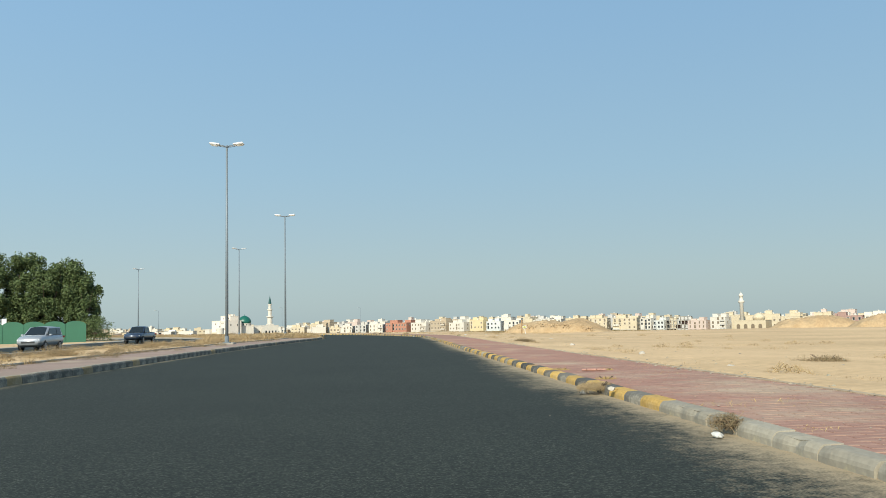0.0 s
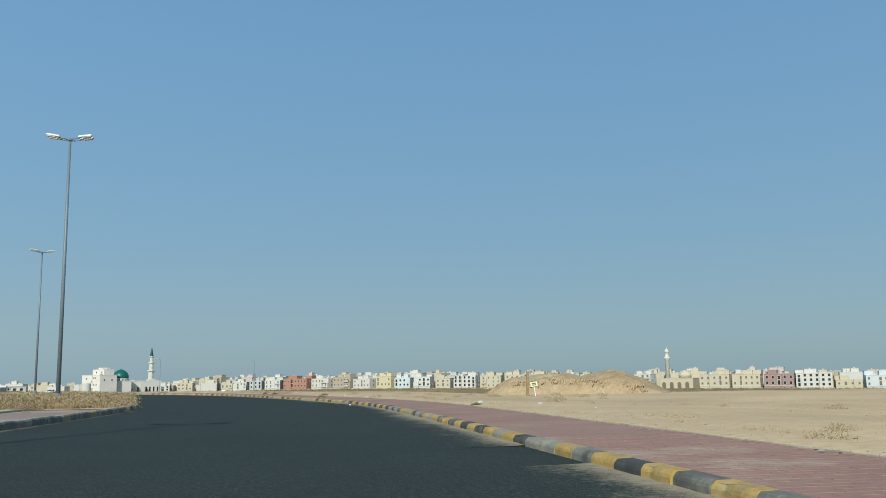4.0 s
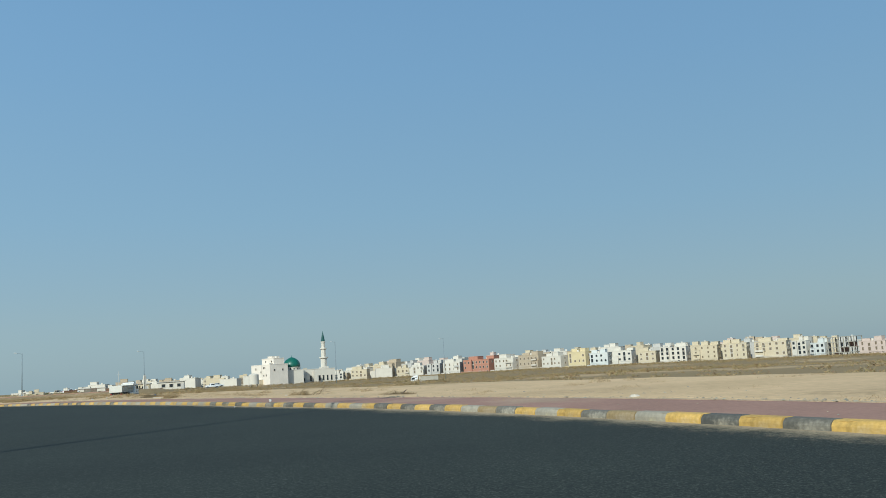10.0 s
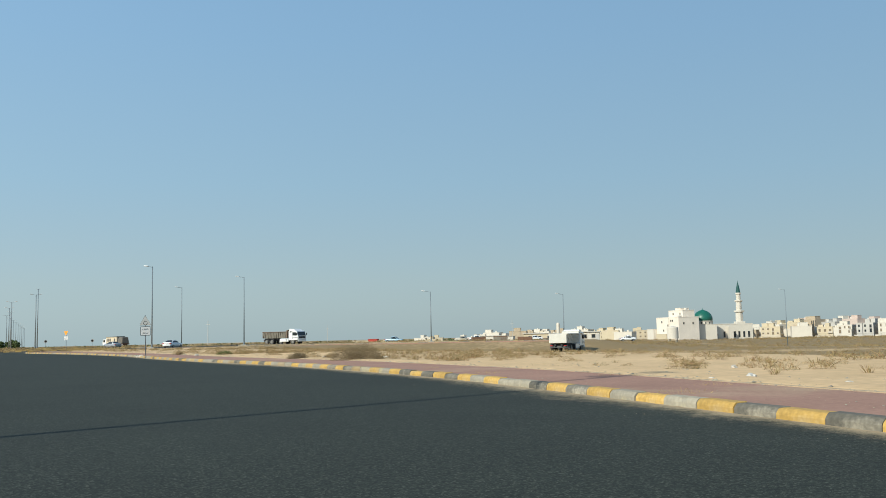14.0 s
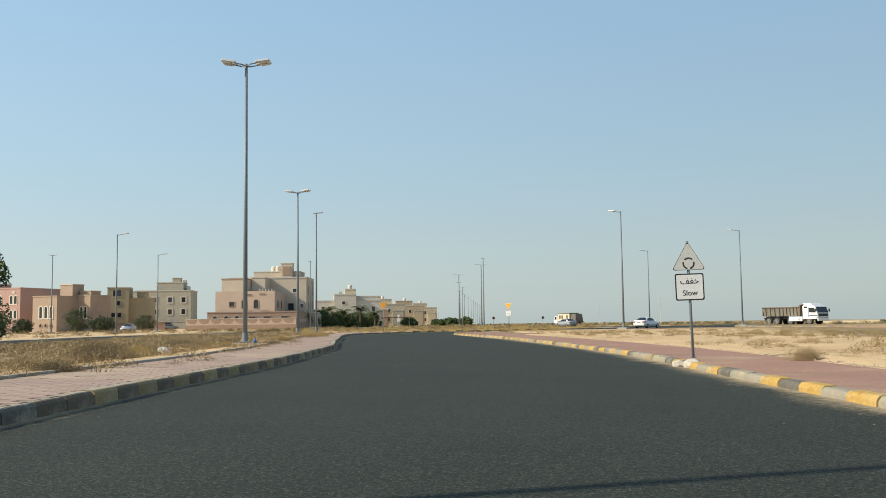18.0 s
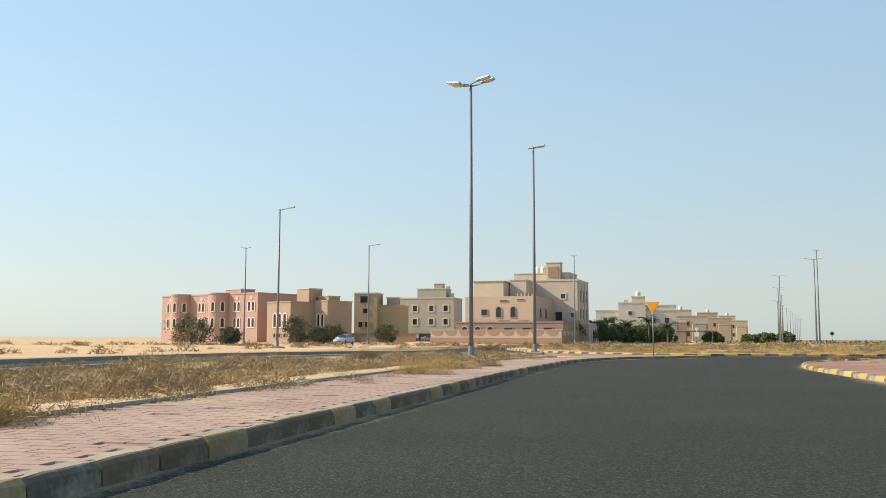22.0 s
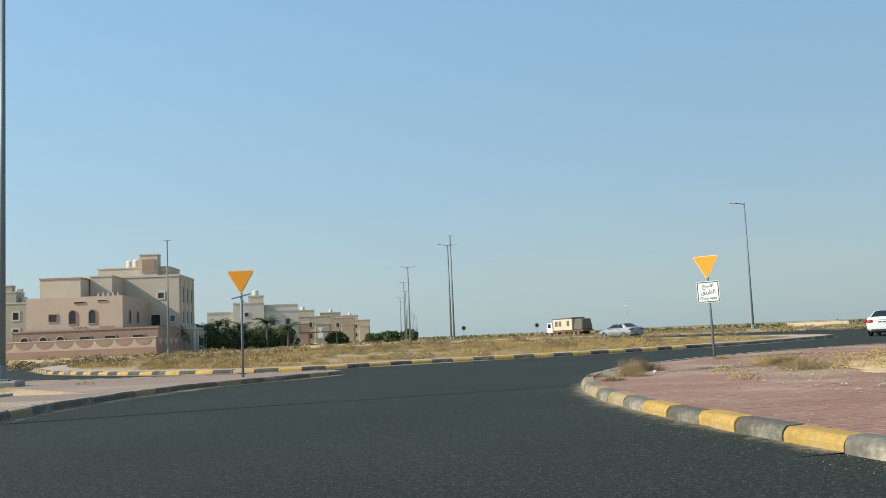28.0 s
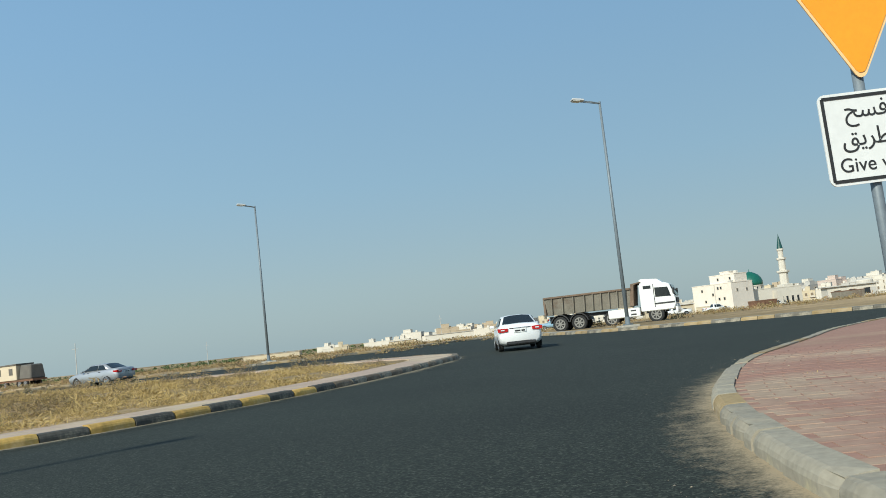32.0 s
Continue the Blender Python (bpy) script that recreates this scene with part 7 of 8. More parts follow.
def mosque_green():
    """White mosque with a green dome, its minaret and the block beside it."""
    x, y = -95.0, 697.6
    z = ground_height(x, y) - 0.2
    turn = 25
    m = thing("mosque", pose(x, y, z, 0, 0, turn), "white mosque with a green dome and green-capped minaret", "mosque")
    walls(m, -24.0, 6.4, 4, 24, 0, 8.2, WHITE, "prayer_hall", 0.4, WHITE)
    walls(m, -17.58, -13.0, -1.5, 4, 0, 5.0, WHITE, "entrance_block", 0.3, WHITE)
    walls(m, -28.3, -17.6, -11.0, 3.98, 0, 8.2, WHITE, "domed_hall", 0.3, WHITE)
    bm = bmesh.new()
    spun(bm, [(4.9, 0), (4.9, 1.5), (5.15, 1.6), (5.15, 1.9), (4.7, 2.0)], 28, (-23.1, -5.3, 8.3))
    part("drum", bm, WHITE, m)
    for k in range(14):
        a = 2 * math.pi * k / 14
        window(m, -23.1 + 4.9 * math.sin(a), -5.3 - 4.9 * math.cos(a), 8.7, math.degrees(a), 0.7, 1.0, True, WHITE)
    bm = bmesh.new()
    spun(bm, [(4.85, 0), (5.05, 0.8), (4.95, 1.9), (4.4, 3.2), (3.4, 4.4), (2.0, 5.3), (0.7, 5.8), (0.12, 6.0), (0.1, 6.9), (0.02, 7.0)], 32, (-23.1, -5.3, 10.2))
    part("dome", bm, GREEN_DOME, m, "smooth dark green dome", smooth=True)
    bm = bmesh.new()
    spun(bm, [(2.1, 0), (2.1, 0.5), (1.9, 1.4), (1.1, 2.2), (0.1, 2.6)], 20, (-16.2, 0.8, 5.1))
    part("small_dome", bm, GREEN_DOME, m, "small green dome over the entrance", smooth=True)
    bm = bmesh.new()
    block(bm, (4.8, 4.8, 9.6), (0.3, 6.5, 0), bevel=0.12)
    part("minaret_base", bm, WHITE, m)
    for k, (zb, zt, w) in enumerate(((9.6, 14.4, 3.9), (15.6, 20.0, 3.0), (20.9, 24.0, 2.3))):
        bm = bmesh.new()
        spun(bm, [(w / 2, 0), (w / 2, zt - zb)], 8, (0.3, 6.5, zb))
        part("minaret_shaft", bm, WHITE, m)
        bm = bmesh.new()
        spun(bm, [(w / 2, 0), (w / 2 + 0.85 - 0.25 * k, 0.45), (w / 2 + 0.85 - 0.25 * k, 1.15), (w / 2 - 0.1, 1.15)], 8, (0.3, 6.5, zt))
        part("balcony", bm, WHITE, m)
        for a in range(4):
            window(m, 0.3 + (w / 2 - 0.12) * math.sin(a * math.pi / 2), 6.5 - (w / 2 - 0.12) * math.cos(a * math.pi / 2), zb + 0.9, a * 90, 0.5, 1.7, True, WHITE, 0.08)
    bm = bmesh.new()
    spun(bm, [(1.35, 0), (1.25, 0.4), (0.75, 3.4), (0.14, 6.0), (0.03, 6.9)], 12, (0.3, 6.5, 24.9))
    part("spire", bm, GREEN_SPIRE, m, "slender dark green spire")
    for x0 in (-9.0, -3.4, -1.0, 1.6, 4.2):
        window(m, x0, 4, 1.2, 0, 1.1, 3.2, False, WHITE)
    for x0 in (-16.4, -14.6):
        window(m, x0, -1.5, 1.0, 0, 0.9, 2.4, True, WHITE)
    bm = bmesh.new()
    prism(bm, [(-1.2, 0), (1.2, 0), (1.2, 5.5), (-1.0, 7.4)], 0.0, 3.8)
    part("buttress", bm, WHITE, m, at=Matrix.Translation((-6.5, 0.3, 0)))
    z = ground_height(-123, 664) - 0.3
    b = thing("house", pose(-123.0, 664.0, z, 0, 0, -48), "tall cream block with few windows beside the mosque", "house", "houses of the town")
    low, high = 7.8 - z, 11.3 - z
    walls(b, -21.5, 0, 0, 12.0, 0, low, PALE_RENDER, "main_block", 0.3, PALE_RENDER)
    walls(b, -14.0, -0.6, 3.0, 10.0, low + 0.01, high, PALE_RENDER, "tall_block", 0.3, PALE_RENDER)
    walls(b, -9.0, -4.0, 4.0, 9.0, high + 0.01, high + 1.2, PALE_RENDER, "roof_room", 0.25, PALE_RENDER)
    walls(b, -28.0, -21.52, -2.0, 8.0, 0, low * 0.5, WHITE, "low_block", 0.3, WHITE)
    walls(b, -18.0, -8.0, -2.6, -0.02, 0, 3.4, CREAM, "side_block", 0.2, WHITE)
    for xx, zz in ((-16.0, 0.78), (-14.5, 0.4), (-7.2, 0.82), (-5.6, 0.82), (-7.0, 0.45), (-4.2, 0.45), (-10.2, 0.62)):
        window(b, xx, 0, zz * low, 0, 0.9, 1.0, False, TRIM)
    for yy in (3.0, 8.5):
        window(b, 0, yy, low * 0.7, 90, 0.8, 1.0, False, TRIM)
    for xx in (-9.5, -3.0):
        window(b, xx, 3.0, low + 1.4, 0, 0.9, 1.0, False, TRIM)
    bm = bmesh.new()
    rod(bm, (-9.0, -0.15, 0), (-9.0, -0.15, low), 0.12, 0.12, 6)
    part("drainpipe", bm, GREYISH, b)
    water_tank(b, -2.6, 6, high + 0.1, 0.8, 1.3)
    for k in range(3):
        bm = bmesh.new()
        block(bm, (1.2, 1.0, 1.0), (-2.0 + 0.1 * k, 1.6 + 4.4 * k * 0.3, low + 0.02), bevel=0.04)
        part("cooling_unit", bm, GREYISH, b)
    return m


mosque_green()


def mosque_white():
    """Cream mosque with a round minaret, a low dome and tall arches."""
    x, y = 273.0, 672.2
    z = ground_height(x, y) - 0.2
    m = thing("mosque", pose(x, y, z, 0, 0, -44), "cream mosque with arched front and a white minaret", "mosque")
    walls(m, -8, 16, -14, 8, 0, 9.2, CREAM, "prayer_hall", 0.4, CREAM)
    bm = bmesh.new()
    spun(bm, [(4.4, 0), (4.4, 1.4), (4.6, 1.6), (4.3, 2.8), (3.2, 4.3), (1.4, 5.3), (0.1, 5.8)], 24, (7, -4, 9.4))
    part("dome", bm, CREAM, m, "low pale dome", smooth=True)
    bm = bmesh.new()
    spun(bm, [(1.5, 0), (1.4, 22.5), (2.3, 23.3), (2.3, 24.5), (1.35, 24.6), (1.25, 27.7), (1.9, 28.1), (1.6, 28.9), (0.9, 29.9), (0.12, 30.7), (0.05, 31.9)], 16, (-3.5, -10, 0))
    part("minaret", bm, WHITE, m, "round white minaret with two galleries", smooth=True)
    for k, xx in enumerate((-5.0, 0.6, 6.2, 11.8)):
        window(m, xx, -14, 0.4, 0, 2.8, 6.4, True, CREAM, 0.4, GLASS_WARM)
    for yy in (-9, -3, 3):
        window(m, -8, yy, 0.5, -90, 2.2, 5.0, True, CREAM, 0.3, GLASS_WARM)
    return m


mosque_white()


def town_house(x, y, turn, w, d, h, storeys, material, word, plain=False):
    r = random.Random(int(x * 31 + y))
    z = ground_height(x, y) - 0.3
    kind = ("three" if storeys == 3 else "four" if storeys == 4 else "two")
    b = thing("town_house", pose(x, y, z, 0, 0, turn), f"{word} {kind} storey flat-roofed house facing the desert plain", "house", "houses of the town")
    tall = h - 2.6
    walls(b, -w / 2, w / 2, 0, d, 0, tall, material, "main_block", 0.35, material)
    hw = w * r.uniform(0.25, 0.4)
    hx = r.uniform(-w / 2 + hw / 2 + 0.5, w / 2 - hw / 2 - 0.5)
    walls(b, hx - hw / 2, hx + hw / 2, d * 0.25, d * 0.75, tall, tall + 2.7, material, "stair_block", 0.2, material)
    fl = tall / storeys
    if not plain:
        side = r.choice((-1, 1))
        bw = w * r.uniform(0.28, 0.42)
        bx = side * (w / 2 - bw / 2)
        walls(b, bx - bw / 2, bx + bw / 2, -1.2, 0, 0, tall - r.choice((0, 0, fl)), material, "projecting_bay", 0.25, material)
        cols = max(3, int(w / 3.4))
        small = r.choice((WHITE, TRIM, material)) if material in (CREAM, TAN, YELLOW, BROWN_PINK, BRICK_RED) else r.choice((GREYISH, TRIM, material))
        ww, wh, arch = r.choice((1.0, 1.2, 1.45)), r.choice((1.3, 1.6, 1.9)), r.random() < 0.25
        glass = GLASS_WARM if material in (CREAM, TAN, YELLOW, PINKISH) or r.random() < 0.3 else GLASS_DARK
        core_col = r.randrange(cols)
        for s in range(storeys):
            for c in range(cols):
                xx = -w / 2 + (c + 0.5) * w / cols
                face = -1.2 if abs(xx - bx) < bw / 2 else 0.0
                if c == core_col and s and face == 0.0:
                    continue
                if r.random() > 0.12:
                    window(b, xx, face, s * fl + (0.25 if s == 0 and r.random() < 0.4 else 0.95), 0, ww, wh, arch and s > 0, small, 0.14, glass)
        xx = -w / 2 + (core_col + 0.5) * w / cols
        if abs(xx - bx) >= bw / 2:
            window(b, xx, 0, fl + 0.6, 0, 1.5, tall - fl - 1.6, False, small, 0.2, glass)
            for s in range(2, storeys):
                bm = bmesh.new()
                block(bm, (1.5, 0.1, 0.5), (xx, -0.06, s * fl - 0.2))
                part("spandrel", bm, small, b)
        else:
            for s in range(1, storeys):
                if r.random() < 0.6:
                    bm = bmesh.new()
                    block(bm, (bw * 0.8, 1.1, 0.18), (bx, -1.7, s * fl))
                    block(bm, (bw * 0.8, 0.1, 0.95), (bx, -2.2, s * fl + 0.18))
                    part("balcony", bm, small, b)
        if r.random() < 0.6:
            bm = bmesh.new()
            block(bm, (w + 0.25, 0.3, 0.28), (0, -0.05, fl - 0.1))
            block(bm, (bw + 0.25, 0.3, 0.28), (bx, -1.25, fl - 0.1))
            part("cornice", bm, small, b)
        for s in range(storeys):
            for yy in (0.3, 0.7):
                if r.random() < 0.7:
                    window(b, w / 2, d * yy, s * fl + 1.0, 90, ww, wh, False, small, 0.12, glass)
        walls(b, -w / 2 - 0.8, w / 2 + 0.8, -4.2, -3.9, 0, 2.4, material, "yard_wall", 0.12, small)
        gx = -side * w * 0.25
        bm = bmesh.new()
        block(bm, (3.0, 0.12, 2.2), (gx, -4.24, 0.02))
        part("gate", bm, GREYISH, b, "grey steel gate")
        walls(b, -side * w / 2 + (0 if side > 0 else -w * 0.3), -side * w / 2 + (w * 0.3 if side > 0 else 0), d * 0.45, d, tall, tall + r.uniform(1.6, 3.2), material, "roof_room", 0.15, small)
    water_tank(b, -hx * 0.8, d * 0.5, tall, 0.9, 1.7)
    if r.random() < 0.5:
        cooler(b, hx, d * 0.5, tall + 2.7)
    return b


town_house(-19, 879, -21, 15, 10, 13, 3, WHITE, "white rendered")
town_house(1, 868, -36, 24, 17, 14, 3, BRICK_RED, "brick-red")
town_house(22, 850, -45, 20, 14, 13.5, 3, WHITE, "white")
town_house(40, 832, -45, 20, 14, 14.5, 3, TAN, "tan")
town_house(56, 816, -45, 19, 13, 12.5, 3, WHITE, "white")
town_house(73, 800, -42, 16, 11, 14.5, 3, YELLOW, "pale yellow")
town_house(87, 789, -29, 14, 10, 13, 3, PALE_BLUE, "pale blue-white")
town_house(102, 781, -29, 14, 10, 13.8, 3, WHITE, "white")
town_house(118, 773, -29, 13, 9, 12.5, 3, CREAM, "cream")
town_house(134, 764, -29, 18, 12, 14.5, 4, WHITE, "white")
town_house(153, 753, -29, 16, 11, 14.5, 4, CREAM, "cream")
town_house(170, 744, -29, 16, 11, 15, 4, CREAM, "cream")
town_house(190, 733, -29, 20, 14, 15, 4, CREAM, "cream")
town_house(205, 723, -47, 9, 9, 14.5, 4, WHITE, "white")
town_house(213, 714, -47, 9, 9, 12.5, 3, PALE_BLUE, "pale blue-white")
town_house(236, 689, -47, 16, 11, 12, 3, PINKISH, "pinkish white")
town_house(248, 676, -47, 13, 9, 14.5, 4, WHITE, "white")
town_house(285, 639, -41, 20, 14, 14, 3, CREAM, "cream")
town_house(301, 625, -37, 18, 13, 14, 3, CREAM, "cream")
town_house(318, 613, -37, 19, 14, 14, 3, BROWN_PINK, "dusty brown")
town_house(336, 601, -27, 22, 15, 14.5, 4, WHITE, "white")
town_house(355, 592, -26, 16, 11, 10, 2, CREAM, "cream")
town_house(372, 584, -26, 17, 12, 13, 3, PALE_BLUE, "pale blue-white")
town_house(390, 575, -26, 18, 13, 13, 3, WHITE, "white")
town_house(408, 566, -26, 18, 13, 12.5, 3, CREAM, "cream")
town_house(428, 557, -24, 24, 17, 15, 3, TAN, "tan")
town_house(-113, 898, -8, 12, 9, 10, 2, TAN, "tan")
town_house(-97, 897, -8, 14, 10, 12, 3, CREAM, "cream")
town_house(-75, 896, -8, 13, 9, 13, 3, TAN, "tan")
town_house(-60, 894, -12, 11, 9, 11, 2, CREAM, "cream")
town_house(-47, 890, -21, 10, 9, 12, 3, WHITE, "white")
town_house(-34, 885, -21, 11, 9, 13, 3, GREYISH, "grey")

# the unfinished concrete frame
b = thing("unfinished_building", pose(223, 703, ground_height(223, 703) - 0.3, 0, 0, -47), "unfinished grey concrete frame of a four storey house", "building")
for s in range(5):
    bm = bmesh.new()
    block(bm, (17, 12, 0.35), (0, 6, s * 3.2))
    part("floor_slab", bm, CONCRETE, b)
for s in range(4):
    for k in range(6):
        for yy in (0.3, 11.7):
            bm = bmesh.new()
            block(bm, (0.45, 0.45, 2.85), (-8.2 + 3.28 * k, yy, s * 3.2 + 0.35))
            part("column", bm, CONCRETE, b)
for s in range(3):
    bm = bmesh.new()
    block(bm, (5.0, 0.2, 2.85), (-5.5 + 5.2 * s, 6.2, s * 3.2 + 0.35))
    part("infill_wall", bm, BROWN_PINK, b)

# the rows behind, and the white quarter beyond the mosque
tints = [(WHITE, "white"), (WHITE, "white"), (CREAM, "cream"), (TAN, "tan"), (PINKISH, "pinkish white"), (GREYISH, "grey"), (CREAM, "cream")]
r = random.Random(77)
ROW = np.array([(-100, 905), (0, 878), (77, 800), (201, 732), (282, 646), (327, 612), (420, 566), (560, 506)], float)
spots = smooth_line([tuple(p) for p in ROW], 19.0)
for depth in (17, 30, 58, 92):
    for (x, y), (nx, ny) in zip(spots, beside(spots, 1.0) - spots):
        if r.random() < 0.8:
            px, py = x + nx * (depth + r.uniform(-5, 5)) + r.uniform(-4, 4), y + ny * (depth + r.uniform(-5, 5))
            mat, word = r.choice(tints)
            town_house(px, py, -35 + r.uniform(-8, 8), r.uniform(11, 17), r.uniform(9, 13), r.uniform(12.5, 17.0) + depth * 0.02, 3, mat, word, plain=depth != 30)
for k in range(64):
    a = r.random()
    x = -330 + 300 * a + r.uniform(-6, 6)
    y = 960 - 30 * a + r.uniform(-60, 60)
    mat, word = r.choice(tints[:4] + [(WHITE, "white")])
    town_house(x, y, r.uniform(-20, 15), r.uniform(10, 16), r.uniform(9, 12), r.uniform(9, 13.5), 3, mat, word, plain=k % 3 > 0)
for k in range(12):
    x = -400 + 80 * r.random()
    y = 930 + r.uniform(-50, 60) - 0.3 * (x + 330)
    mat, word = r.choice([(WHITE, "white"), (WHITE, "white"), (CREAM, "cream")])
    town_house(x, y, r.uniform(-10, 25), r.uniform(9, 15), r.uniform(8, 11), r.uniform(7, 10), 2, mat, word, plain=True)
tank_at = (-102.4, 531.0)
hall = thing("storage_tank", pose(*tank_at, ground_height(*tank_at) - 0.1), "round white water tank on a low stand", "storage tank")
bm = bmesh.new()
spun(bm, [(2.1, 1.4), (2.1, 5.4), (2.0, 5.6), (0.2, 6.0)], 24)
part("shell", bm, WHITE, hall)
for k in range(4):
    bm = bmesh.new()
    block(bm, (0.3, 0.3, 1.45), (1.3 * (1 if k % 2 else -1), 1.3 * (1 if k > 1 else -1), 0))
    part("leg", bm, CONCRETE, hall)

# low buildings, huts and the dark line of trees at the edge of the plain
for x, y, w, d, h, mat, word in ((-262, 760, 26, 10, 5.0, WHITE, "white"), (-300, 800, 16, 9, 4.2, CREAM, "cream"), (-118, 468, 9, 3, 2.8, WHITE, "white"), (-150, 520, 12, 4, 3.0, CREAM, "cream"), (-205, 610, 14, 6, 3.6, WHITE, "white"), (-420, 880, 40, 10, 5.5, CREAM, "cream")):
    s = thing("site_hut", pose(x, y, ground_height(x, y) - 0.2, 0, 0, 12), word + " low site building on the open plain", "hut", "huts on the plain")
    walls(s, -w / 2, w / 2, 0, d, 0, h, mat, "wall")
    bm = bmesh.new()
    block(bm, (w + 0.8, d + 0.8, 0.2), (0, d / 2, h))
    part("roof", bm, GREYISH, s)
    for k in (-0.3, 0.0, 0.3):
        window(s, k * w, 0, 1.0, 0, 1.2, 1.1)
    bm = bmesh.new()
    block(bm, (1.0, 0.08, 2.1), (w * 0.42, -0.05, 0))
    part("door", bm, GREYISH, s)
vr = np.random.default_rng(9)
n = 2600
a = vr.uniform(-1.35, 0.5, n)
dist = vr.uniform(1250, 1500, n)
cx, cy = -150 + dist * np.sin(a), 300 + dist * np.cos(a)
c = np.column_stack([cx, cy, land(cx, cy) + vr.uniform(0.8, 8.0, n)])
v, f = leaf_cloud(vr, 34000, c, vr.uniform(1.5, 4.5, n), 1.6, 0.6)
me = bpy.data.meshes.new("far_trees")
me.from_pydata(v.tolist(), [], f.tolist())
me.materials.append(LEAF)
tagged(new("far_trees", me), "dark line of distant trees at the edge of the plain", "trees", kind="stuff")
for x, y, h in ((-402, 637, 17), (-560, 760, 18), (-300, 900, 20), (-690, 700, 18), (-480, 900, 20)):
    t = thing("power_pole", pose(x, y, ground_height(x, y)), "thin distant pylon on the plain", "pylon", "distant pylons")
    bm = bmesh.new()
    rod(bm, (0, 0, 0), (0, 0, h), 0.25, 0.12, 6)
    part("mast", bm, GREYISH, t)
    bm = bmesh.new()
    rod(bm, (-1.5, 0, h * 0.85), (1.5, 0, h * 0.85), 0.08, 0.08, 5)
    part("crossarm", bm, GREYISH, t)

# ---------------------------------------------------------------- vehicles


def paint(name, colour, metal=0.0, rough=0.3):
    m = surface(name, colour, rough, metal, vary=0.04, size=1.5, fine=20)
    return tone(m, Coat_Weight=0.6, Coat_Roughness=0.08)


CAR_WHITE = paint("white_car_paint", (0.78, 0.78, 0.76))
CAR_SILVER = paint("silver_car_paint", (0.40, 0.41, 0.42), 0.4, 0.35)
CAR_GREY = paint("grey_car_paint", (0.16, 0.17, 0.18), 0.4, 0.35)
CAR_NAVY = paint("dark_blue_car_paint", (0.03, 0.045, 0.075), 0.3, 0.3)
CAR_BLUE = paint("pale_blue_car_paint", (0.30, 0.45, 0.55), 0.2, 0.35)
CAR_TAN = paint("tan_car_paint", (0.42, 0.38, 0.30), 0.2, 0.4)
CAR_GLASS = surface("car_glass", (0.015, 0.02, 0.022), 0.06, vary=0.05, spec=0.5)
TYRE = surface("tyre_rubber", (0.022, 0.022, 0.022), 0.9, vary=0.2, size=8)
RIM = surface("alloy_rim", (0.45, 0.45, 0.46), 0.35, 0.8, vary=0.08)
BLACK_TRIM = surface("black_trim", (0.025, 0.025, 0.026), 0.6, vary=0.1)
LIGHT_RED = surface("red_light_lens", (0.42, 0.015, 0.015), 0.15, vary=0.1)
LIGHT_CLEAR = surface("clear_light_lens", (0.62, 0.63, 0.64), 0.1, vary=0.05)
CHROME = surface("chrome", (0.62, 0.62, 0.63), 0.12, 1.0, vary=0.03)
BED_BROWN = surface("dusty_tipper_steel", (0.225, 0.205, 0.165), 0.8, 0.1, vary=0.2, size=1.2, fine=9, second=(0.15, 0.105, 0.075), second_at=0.58)
CABIN = surface("cream_cabin_sheet", (0.56, 0.48, 0.35), 0.7, vary=0.08, size=0.8)
TARP = surface("dark_tarpaulin", (0.12, 0.11, 0.095), 0.85, vary=0.2, size=1.5)


def loft(bm, stations):
    """A hull through stations of (x, half outline from the bottom middle to the top middle)."""
    rings = []
    for x, half in stations:
        right = [bm.verts.new((x, -y, z)) for y, z in half]
        left = [bm.verts.new((x, y, z)) for y, z in half[1:-1]]
        rings.append(right + left[::-1])
    n = len(rings[0])
    for a, b in zip(rings, rings[1:]):
        for k in range(n):
            j = (k + 1) % n
            bm.faces.new((a[k], a[j], b[j], b[k]))
    bm.faces.new(rings[0][::-1])
    bm.faces.new(rings[-1])
    bmesh.ops.recalc_face_normals(bm, faces=bm.faces[:])


def wheel(car, x, y, r, w, rim=RIM):
    bm = bmesh.new()
    spun(bm, [(r * 0.62, -w / 2), (r * 0.93, -w / 2), (r, -w * 0.36), (r, w * 0.36), (r * 0.93, w / 2), (r * 0.62, w / 2)], 22)
    t = part("wheel", bm, TYRE, car, at=Matrix.Translation((x, y, r)) @ Matrix.Rotation(radians(90), 4, "X"), smooth=False)
    s = 1 if y > 0 else -1
    bm = bmesh.new()
    n = 20
    ring = [[bm.verts.new((q * r * math.cos(2 * math.pi * k / n), q * r * math.sin(2 * math.pi * k / n), z * w)) for k in range(n)] for q, z in ((0.66, 0.49), (0.66, 0.55), (0.60, 0.56), (0.53, 0.505))]
    for a, b in zip(ring, ring[1:]):
        for k in range(n):
            bm.faces.new((a[k], a[(k + 1) % n], b[(k + 1) % n], b[k]))
    for k in range(7):
        a = k * 2 * math.pi / 7
        block(bm, (r * 0.46, r * 0.15, w * 0.04), (r * 0.34 * math.cos(a), r * 0.34 * math.sin(a), w * 0.50), a)
    spun(bm, [(r * 0.17, w * 0.50), (r * 0.16, w * 0.56), (r * 0.08, w * 0.58)], 12)
    part("rim", bm, rim, t, at=Matrix.Rotation(0 if s < 0 else math.pi, 4, "X"))


# a flat black disc paints the shade of the wheel well onto the closed body
def arch_shade(car, x, y, r):
    bm = bmesh.new()
    prism(bm, [(r * 1.18 * math.cos(radians(a)), r * 1.18 * math.sin(radians(a))) for a in range(-20, 201, 20)], -0.006, 0.006)
    part("wheel_arch", bm, BLACK_TRIM, car, at=Matrix.Translation((x, y, r)))


